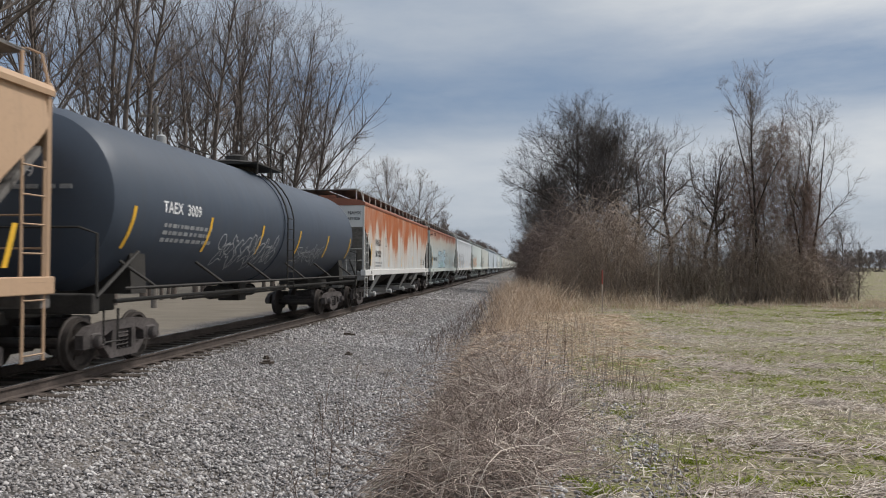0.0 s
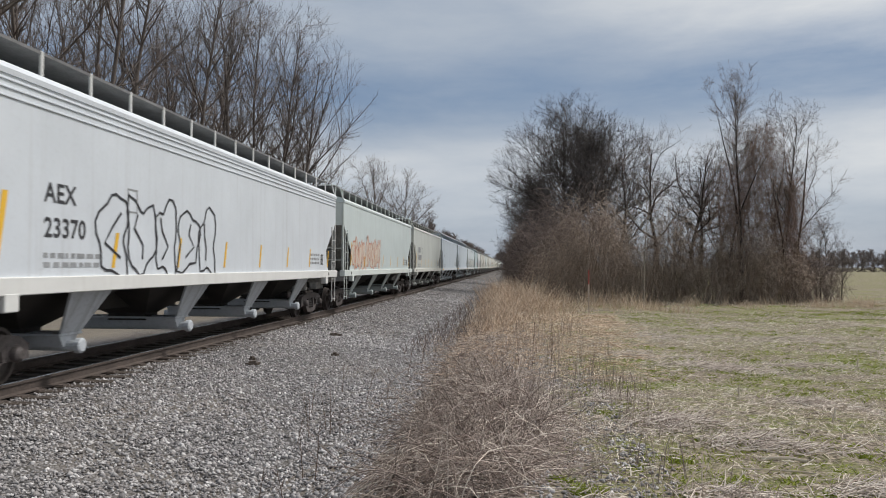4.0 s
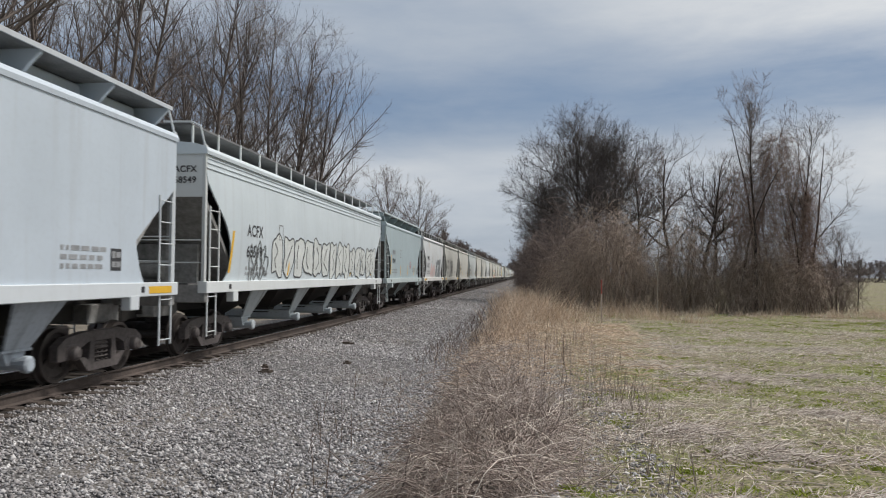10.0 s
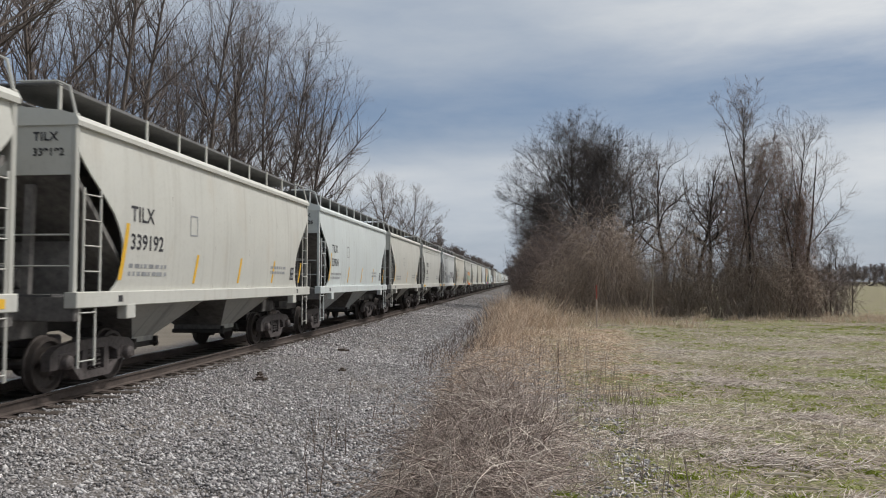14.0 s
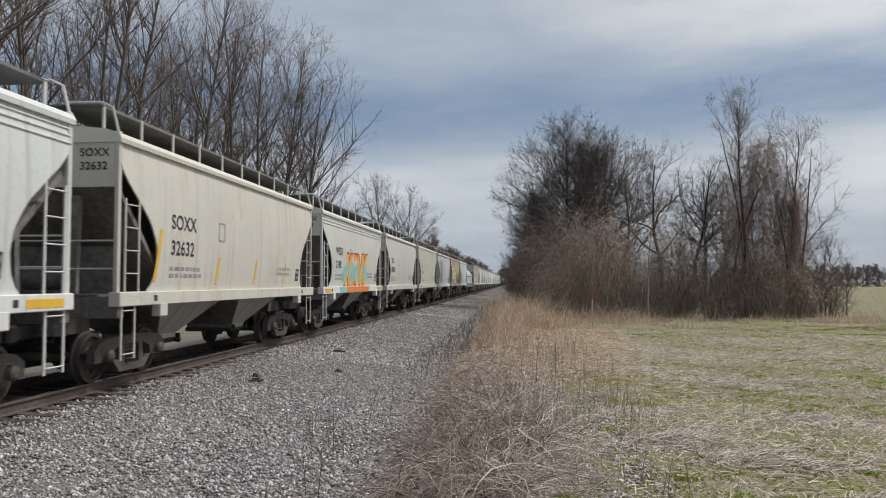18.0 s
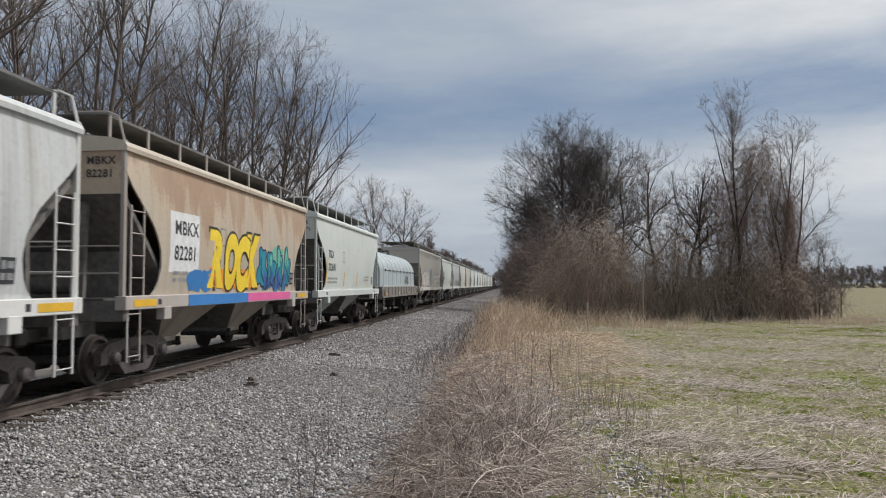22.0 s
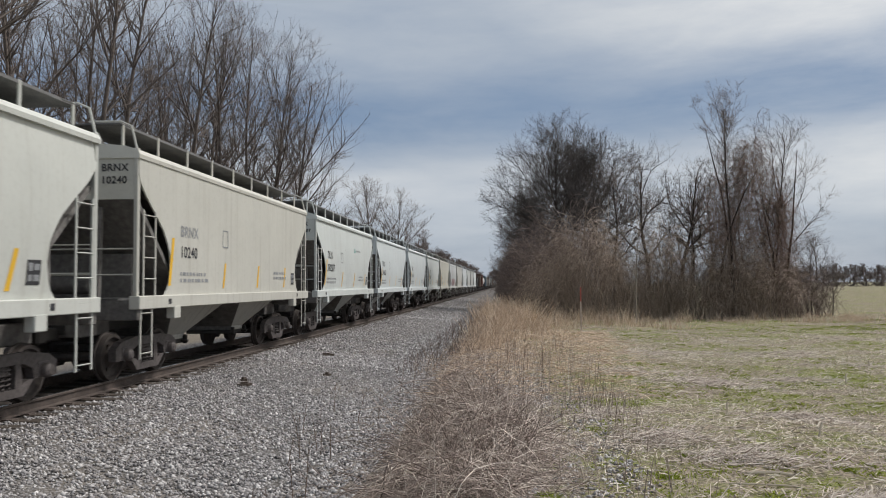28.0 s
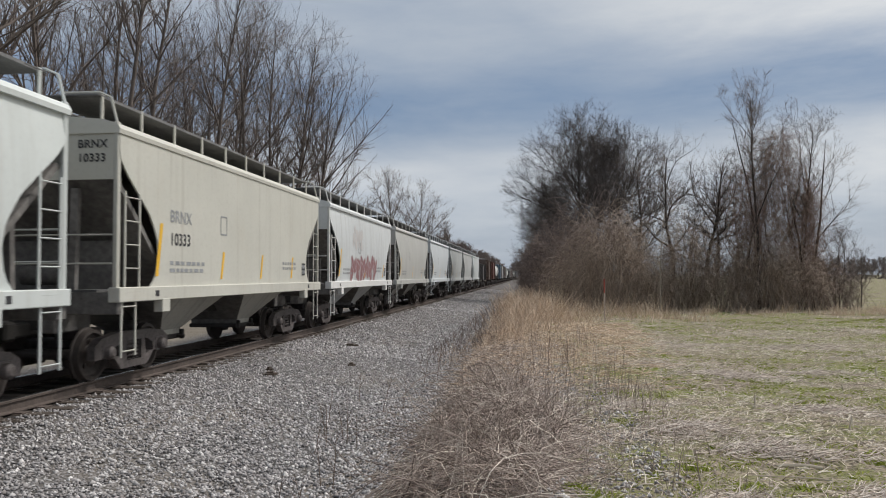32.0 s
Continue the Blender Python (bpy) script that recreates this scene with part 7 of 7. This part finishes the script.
def build_stalks():
    """Single dead weeds that stand in the swale, each with side twigs."""
    rng = np.random.default_rng(12)
    spots = [(-2.55, 9.2, 0.55), (-2.42, 9.6, 0.50), (-2.30, 9.3, 0.62), (-2.75, 9.9, 0.5), (-2.62, 8.9, 0.36), (-2.95, 10.8, 0.5), (-2.1, 9.0, 0.45), (-2.25, 11.4, 0.6), (-1.9, 11.2, 0.55), (-2.9, 12.6, 0.55), (-2.05, 7.2, 0.5), (-1.85, 6.9, 0.6), (-1.95, 13.8, 0.8), (-1.75, 14.2, 0.7), (-1.6, 15.0, 0.9), (-1.45, 16.0, 0.8), (0.1, 11.2, 0.9), (0.3, 12.0, 1.0), (0.55, 11.6, 0.8), (1.15, 6.0, 0.30), (1.05, 5.7, 0.24), (1.0, 6.3, 0.30), (1.3, 5.9, 0.30), (0.95, 9.6, 0.35), (1.25, 9.9, 0.3), (2.62, 5.55, 0.16), (-1.75, 5.7, 0.5), (-2.2, 6.3, 0.42), (-1.2, 19.0, 0.9), (-1.5, 21.0, 0.9)]
    for x, y, h in spots:
        z = float(ground_z(x, y))
        st = stems(rng, np.zeros((1, 3)), np.array([[rng.normal(0, 0.12), rng.normal(0, 0.1), 1.0]]), np.array([h]), 6, 0.1, 0.05, np.array([0.0062]))
        tw = sprout(rng, *st, 5, 0.3, 0.95, 32, 0.34, 3, 0.3, 0.08, 0.6, 0.0030)
        ob = new("dead_weed", np_mesh("dead_weed", *tubes([st, tw], 3), BRAMBLE if x > 0.8 else WEED_STEM))
        ob.location = (x, y, z - 0.02)
        tagged(ob, "thin dead weed stalk standing by the gravel", "weed", "dead weed stalks")


build_stalks()


def lie(x, y):
    """Where the weeds stand (above nought) and where the residue has drifted together (below)."""
    return np.sin(0.9 * x + 1.7 * np.sin(0.5 * y)) * np.sin(1.1 * y + 0.6 * x) + 0.4 * np.sin(2.3 * x + 1.0) * np.sin(2.9 * y)


def build_field():
    rng = np.random.default_rng(21)
    # flattened maize leaves and stalks
    n = 34000
    x, y = scatter(rng, n, 0.3, 22, 3.2, 38, 1.5)
    keep = (x < 0.9 + y * 0.72) & (rng.uniform(0, 1, n) < np.where(lie(x, y) < 0.05, 1.0, 0.3))
    x, y = x[keep], y[keep]
    n = len(x)
    a = rng.uniform(-1.6, 1.6, n)
    way = np.stack([np.cos(a), np.sin(a), rng.normal(0.20, 0.36, n)], 1)
    ln = rng.uniform(0.03, 0.17, n) * rng.uniform(0.5, 1.2, n)
    P, R = arcs(rng, np.stack([x, y, ground_z(x, y) + rng.uniform(0.004, 0.05, n)], 1), way, ln, rng.uniform(0.0, 0.5, n), 3, 0.0038, 0.09)
    P[..., 2] = np.maximum(P[..., 2], ground_z(P[..., 0], P[..., 1]) + 0.004)
    tagged(new("maize_residue", np_mesh("maize_residue", *tubes([(P, R)], 3), RESIDUE)), "bleached maize stalks and leaves strewn on the field", "crop residue", kind="stuff")
    # windrows of grey-brown trash, and loose coarse pieces
    for x0, y0, rx, ry, turn, n in ((1.57, 7.9, 0.62, 0.42, -0.5, 520), (2.2, 7.0, 0.60, 0.26, -0.3, 380), (2.55, 5.5, 0.36, 0.20, -0.1, 240), (3.1, 11.9, 0.9, 0.45, -0.2, 420), (1.15, 9.2, 0.42, 0.36, 0.4, 240), (1.5, 5.4, 0.40, 0.18, -0.1, 200), (4.6, 12.6, 0.9, 0.35, 0.0, 320), (2.2, 13.5, 0.8, 0.5, 0.2, 320), (5.6, 17.0, 1.3, 0.5, 0.0, 380), (3.4, 9.0, 0.5, 0.2, -0.2, 220), (7.2, 14.5, 1.1, 0.4, 0.1, 320), (3.4, 17.5, 1.2, 0.5, 0.0, 320), (4.2, 7.4, 0.5, 0.2, 0.1, 220)):
        n = int(n * 1.5)
        a, q = rng.uniform(0, 6.283, n), rng.uniform(0, 1.25, n) ** 0.7
        bay = 1 + 0.35 * np.sin(3 * a + x0) + 0.2 * np.sin(5 * a + y0)
        dx, dy = rx * bay * q * np.cos(a), ry * bay * q * np.sin(a)
        px, py = x0 + dx * math.cos(turn) - dy * math.sin(turn), y0 + dx * math.sin(turn) + dy * math.cos(turn)
        th = turn + rng.normal(0, 1.1, n)
        P, R = arcs(rng, np.stack([px, py, ground_z(px, py) + 0.015 + 0.055 * np.maximum(0, 1 - q ** 2) * rng.uniform(0, 1, n)], 1), np.stack([np.cos(th), np.sin(th), rng.normal(0.08, 0.30, n)], 1), rng.uniform(0.04, 0.22, n), rng.uniform(0, 0.5, n), 3, 0.0048, 0.14)
        P[..., 2] = np.maximum(P[..., 2], ground_z(P[..., 0], P[..., 1]) + 0.005)
        P -= np.array([x0, y0, 0])
        ob = new("residue_windrow", np_mesh("residue_windrow", *tubes([(P, R)], 3), TRASH))
        ob.location = (x0, y0, 0)
        tagged(ob, "low heap of grey-brown crop trash washed together", "crop residue", "heaps of crop trash", kind="stuff")
    n = 3000
    x, y = scatter(rng, n, 0.6, 16, 3.4, 26, 1.6)
    keep = x < 0.9 + y * 0.72
    x, y = x[keep], y[keep]
    n = len(x)
    th = rng.normal(0, 1.0, n)
    P, R = arcs(rng, np.stack([x, y, ground_z(x, y) + rng.uniform(0.01, 0.05, n)], 1), np.stack([np.cos(th), np.sin(th), rng.normal(0.20, 0.32, n)], 1), rng.uniform(0.04, 0.17, n), rng.uniform(0, 0.5, n), 3, 0.0062, 0.09)
    P[..., 2] = np.maximum(P[..., 2], ground_z(P[..., 0], P[..., 1]) + 0.006)
    tagged(new("coarse_residue", np_mesh("coarse_residue", *tubes([(P, R)], 4), PALE_STALK)), "coarse pale maize stalk pieces on the field", "crop residue", kind="stuff")
    # curled dry leaves: bent strips
    n = 32000
    x, y = scatter(rng, n, 0.5, 14, 3.2, 24, 1.5)
    keep = (x < 0.9 + y * 0.72) & (rng.uniform(0, 1, n) < np.where(lie(x, y) < 0.08, 1.0, 0.25))
    x, y = x[keep], y[keep]
    n = len(x)
    a = rng.uniform(0, 6.283, n)
    L, W = rng.uniform(0.015, 0.085, n), rng.uniform(0.002, 0.006, n)
    t = np.linspace(-1, 1, 4)
    d, s = np.stack([np.cos(a), np.sin(a), rng.normal(0.05, 0.2, n)], 1), np.stack([-np.sin(a), np.cos(a), rng.normal(0, 0.4, n)], 1)
    mid = np.stack([x, y, ground_z(x, y) + 0.02], 1)
    rows = mid[:, None] + d[:, None] * (L[:, None] * t)[..., None] + np.array([0, 0, 1.0]) * (0.014 * (1 - t ** 2) * rng.uniform(0, 1, (n, 1)))[..., None]
    v = np.stack([rows - s[:, None] * W[:, None, None], rows + s[:, None] * W[:, None, None]], 2).reshape(-1, 3)
    i = np.arange(n)[:, None] * 8 + np.arange(3)[None] * 2
    f = np.stack([i, i + 1, i + 3, i + 2], -1).reshape(-1, 4)
    tagged(new("dry_leaves", np_mesh("dry_leaves", v, f, RESIDUE)), "curled pale maize leaves on the field", "leaves", kind="stuff")
    # short broken bits
    n = 85000
    x, y = scatter(rng, n, 0.4, 16, 3.2, 26, 1.7)
    keep = (x < 0.9 + y * 0.72) & (rng.uniform(0, 1, n) < np.where(lie(x, y) < 0.08, 1.0, 0.3))
    x, y = x[keep], y[keep]
    n = len(x)
    a = rng.uniform(0, 6.283, n)
    st = np.stack([x, y, ground_z(x, y) + rng.uniform(0.0, 0.03, n)], 1)
    tip = st + np.stack([np.cos(a), np.sin(a), rng.normal(0.15, 0.25, n)], 1) * rng.uniform(0.02, 0.10, n)[:, None]
    tagged(new("residue_bits", np_mesh("residue_bits", *cones(np.stack([st, tip], 1), np.repeat(rng.uniform(0.002, 0.006, n)[:, None], 2, 1)), TRASH)), "short broken bits of dry crop residue", "crop residue", kind="stuff")
    # green weed in drifts: low mossy clumps of short blades
    m = 8000
    x, y = scatter(rng, m * 3, 0.7, 17, 3.2, 33, 1.75)
    drift = lie(x, y) + rng.normal(0, 0.2, m * 3)
    keep = (drift > 0.12) & (x < 0.9 + y * 0.72)
    x, y = x[keep][:m], y[keep][:m]
    k = np.repeat(np.arange(len(x)), 18)
    q, a = rng.uniform(0.03, 0.13, len(x))[k] * np.sqrt(rng.uniform(0, 1, len(k))), rng.uniform(0, 6.283, len(k))
    tall = rng.uniform(0.4, 1.2, len(x))[k]
    P, R = blades(rng, x[k] + q * np.cos(a) * 1.4, y[k] + q * np.sin(a), tall * rng.uniform(0.025, 0.075, len(k)), 1.1, 0.0058, 3)
    tagged(new("green_weeds", np_mesh("green_weeds", *tubes([(P, R)], 3), WEED)), "low green weeds in drifts between the residue", "weeds", kind="stuff")
    # single larger pieces
    for x, y, ln, a, r in ((2.06, 6.56, 0.36, -0.12, 0.022), (1.75, 6.2, 0.7, -0.25, 0.010), (2.75, 6.9, 0.3, 0.5, 0.012), (3.5, 9.0, 0.8, -0.05, 0.010), (2.3, 8.4, 0.5, -0.3, 0.012), (4.6, 10.4, 0.9, 0.1, 0.010), (3.9, 7.4, 0.5, 0.3, 0.011), (1.4, 8.1, 0.45, 0.8, 0.010), (4.9, 14.0, 0.9, 0.05, 0.012), (3.1, 12.3, 0.7, -0.1, 0.010), (2.2, 5.9, 0.8, 0.02, 0.009)):
        z, r = float(ground_z(x, y)), r * 0.65
        b = Build().tube([(0, 0, r), (ln * 0.35 * math.cos(a), ln * 0.35 * math.sin(a), r + 0.012), (ln * 0.7 * math.cos(a + 0.08), ln * 0.7 * math.sin(a + 0.08), r + 0.01), (ln * math.cos(a), ln * math.sin(a), r * 0.8)], r, 7)
        b.tube([(ln * 0.35 * math.cos(a), ln * 0.35 * math.sin(a), r + 0.01), (ln * 0.5 * math.cos(a + 0.5), ln * 0.5 * math.sin(a + 0.5), r * 1.5)], r * 0.45, 5)
        ob = new("maize_stalk", b.mesh("maize_stalk", RESIDUE, True))
        ob.location = (x, y, z)
        tagged(ob, "broken pale maize stalk lying on the field", "stalk", "broken maize stalks")
    for x, y, h, k in ((3.22, 7.99, 0.13, 0.04), (2.68, 9.27, 0.15, 0.0), (5.4, 12.4, 0.16, 0.02), (4.3, 10.8, 0.1, -0.03), (6.6, 14.2, 0.15, 0.0)):
        b = Build().tube([(0, 0, -0.03), (k * 0.5, 0, h * 0.5), (k, 0.01, h)], 0.011, 7)
        b.tube([(k * 0.5, 0, h * 0.5), (k * 0.5 - 0.03, 0.01, h * 0.75)], 0.006, 5)
        ob = new("maize_stub", b.mesh("maize_stub", RESIDUE, True))
        ob.location = (x, y, float(ground_z(x, y)))
        tagged(ob, "upright pale stub of a cut maize stalk", "stubble", "upright maize stubs")


build_field()


def build_tufts():
    """Fresh green weed tufts at the foot of the brambles."""
    rng = np.random.default_rng(77)
    for x, y, r, n in ((0.50, 5.45, 0.13, 420), (0.34, 5.7, 0.08, 200), (1.35, 6.35, 0.10, 200), (2.9, 6.6, 0.08, 120), (1.0, 8.4, 0.10, 160)):
        q, a = r * np.sqrt(rng.uniform(0, 1, n)), rng.uniform(0, 6.283, n)
        P, R = blades(rng, x + q * np.cos(a), y + q * np.sin(a), rng.uniform(0.03, 0.08, n), 0.9, 0.005, 3)
        P -= np.array([x, y, 0])
        ob = new("weed_tuft", np_mesh("weed_tuft", *tubes([(P, R)], 3), WEED))
        ob.location = (x, y, 0)
        tagged(ob, "fresh green weed tuft among dry residue", "weed", "green weed tufts")


build_tufts()


def build_line_side():
    # splintered pieces of old sleeper on the ballast
    for x, y, a, ln in ((-5.22, 14.7, 0.4, 0.15), (-5.45, 15.3, -0.5, 0.09), (-4.11, 17.1, 0.1, 0.09), (-5.1, 21.1, 0.1, 0.22)):
        z = float(ground_z(x, y))
        b = Build().prism([(-ln, 0.0), (-ln * 0.6, -0.05), (ln * 0.5, -0.045), (ln, 0.01), (ln * 0.6, 0.055), (-ln * 0.5, 0.06)], "z", 0.0, 0.05)
        b.prism([(-ln * 0.5, -0.02), (ln * 0.4, -0.03), (ln * 0.5, 0.03), (-ln * 0.4, 0.04)], "z", 0.045, 0.085)
        ob = new("wood_splinter", b.mesh("wood_splinter", OLD_WOOD))
        ob.location, ob.rotation_euler = (x, y, z), (0.06, -0.05, a)
        tagged(ob, "dark splintered piece of sleeper on the ballast", "wood", "sleeper splinters")
    # marker post
    post = tagged(new("marker_post"), "slim white marker post with a red top", "post")
    x, y = 2.6, 26.0
    part("shaft", Build().box(-0.022, 0.022, -0.01, 0.01, 0, 1.02, 0.003).mesh("shaft", plain("weathered_white_plastic", (0.50, 0.40, 0.34), 0.5)), post)
    part("red_top", Build().box(-0.024, 0.024, -0.012, 0.012, 1.02, 1.50, 0.004).mesh("red_top", plain("faded_red_plastic", (0.36, 0.085, 0.065), 0.45)), post, "faded red top")
    post.location = (x, y, float(ground_z(x, y)))
    # pale sapling before the copse
    rng = np.random.default_rng(33)
    st = stems(rng, np.zeros((1, 3)), np.array([[0.0, 0, 1.0]]), np.array([4.3]), 9, 0.1, 0.03, np.array([0.032]), 0.2)
    br = sprout(rng, *st, 12, 0.25, 0.95, 42, 0.35, 5, 0.4, 0.1, 0.5, 0.010)
    tw = sprout(rng, *br, 4, 0.3, 1.0, 36, 0.45, 3, 0.2, 0.1, 0.5, 0.006)
    pale = plain("pale_sapling_bark", (0.30, 0.255, 0.21), 0.9, 0, 0.3)
    sap = tagged(new("sapling"), "slim pale sapling before the briars", "tree")
    part("trunk", np_mesh("trunk", *tubes([st], 6), pale), sap)
    part("crown", np_mesh("crown", *tubes([br, tw], 3), pale), sap)
    sap.location = (5.05, 29.5, float(ground_z(5.05, 29.5)) - 0.05)
    # bleached fallen branches at the thicket's foot
    for x, y, a in ((8.2, 31.6, 0.2), (9.0, 31.9, 2.4), (6.2, 31.4, 1.0)):
        st = stems(rng, np.zeros((1, 3)), np.array([[math.cos(a), 0.2, 0.5]]), np.array([1.0]), 6, 0.1, 0.2, np.array([0.02]))
        br = sprout(rng, *st, 4, 0.3, 0.9, 45, 0.5, 4, 0.2, 0.15, 0.6, 0.008)
        ob = new("fallen_branch", np_mesh("fallen_branch", *tubes([st, br], 4), pale))
        ob.location = (x, y, float(ground_z(x, y)) + 0.02)
        tagged(ob, "bleached fallen branch at the thicket's foot", "branch", "fallen branches")
    # utility pole with a transformer beyond the line
    pole = tagged(new("utility_pole"), "grey wooden utility pole with a transformer can", "utility pole")
    wood = plain("grey_pole_wood", (0.20, 0.18, 0.16), 0.9, 0, 0.3)
    part("pole", Build().lathe([(0, 0.17), (6, 0.14), (11.2, 0.11)], "z", (0, 0, 0), 10).mesh("pole", wood, True), pole)
    part("crossarm", Build().box(-0.9, 0.9, -0.06, 0.06, 10.6, 10.72, 0.01).mesh("crossarm", wood), pole)
    tr = part("transformer", Build().lathe([(8.7, 0.2), (8.75, 0.27), (9.5, 0.27), (9.58, 0.18)], "z", (0.36, -0.1, 0), 14).mesh("transformer", plain("grey_transformer_paint", (0.36, 0.37, 0.38), 0.5), True), pole)
    part("bushing", Build().lathe([(9.55, 0.04), (9.65, 0.07), (9.75, 0.04), (9.85, 0.03)], "z", (0.36, -0.1, 0), 8).mesh("bushing", GALV, True), tr)
    for x in (-0.8, 0.0, 0.8):
        part("insulator", Build().lathe([(10.7, 0.03), (10.78, 0.06), (10.88, 0.03)], "z", (x, 0, 0), 8).mesh("insulator", GALV, True), pole)
    pole.location = (-20.0, 38.5, float(ground_z(-20, 38.5)) - 0.2)


build_line_side()


def motions():
    """The train rolls towards the camera at one speed; its wheels turn with it."""
    for car, mid in CARS:
        walk(car, [(t, pose(TRACK_X, mid - SPEED * t, RAIL_Z)) for t in (0.0, 8.0, 16.0, 24.0, 32.0)])
    rows = [(k / 30, pose(0, 0, 0, math.degrees(SPEED * k / 30 / WHEEL_R) % 360)) for k in range(32 * 30 + 1)]
    first = WHEELSETS[0]
    walk(first, rows)
    act, slot = first.animation_data.action, first.animation_data.action_slot
    for w in WHEELSETS[1:]:
        w.rotation_mode = "QUATERNION"
        w.animation_data_create()
        w.animation_data.action = act
        w.animation_data.action_slot = slot


motions()
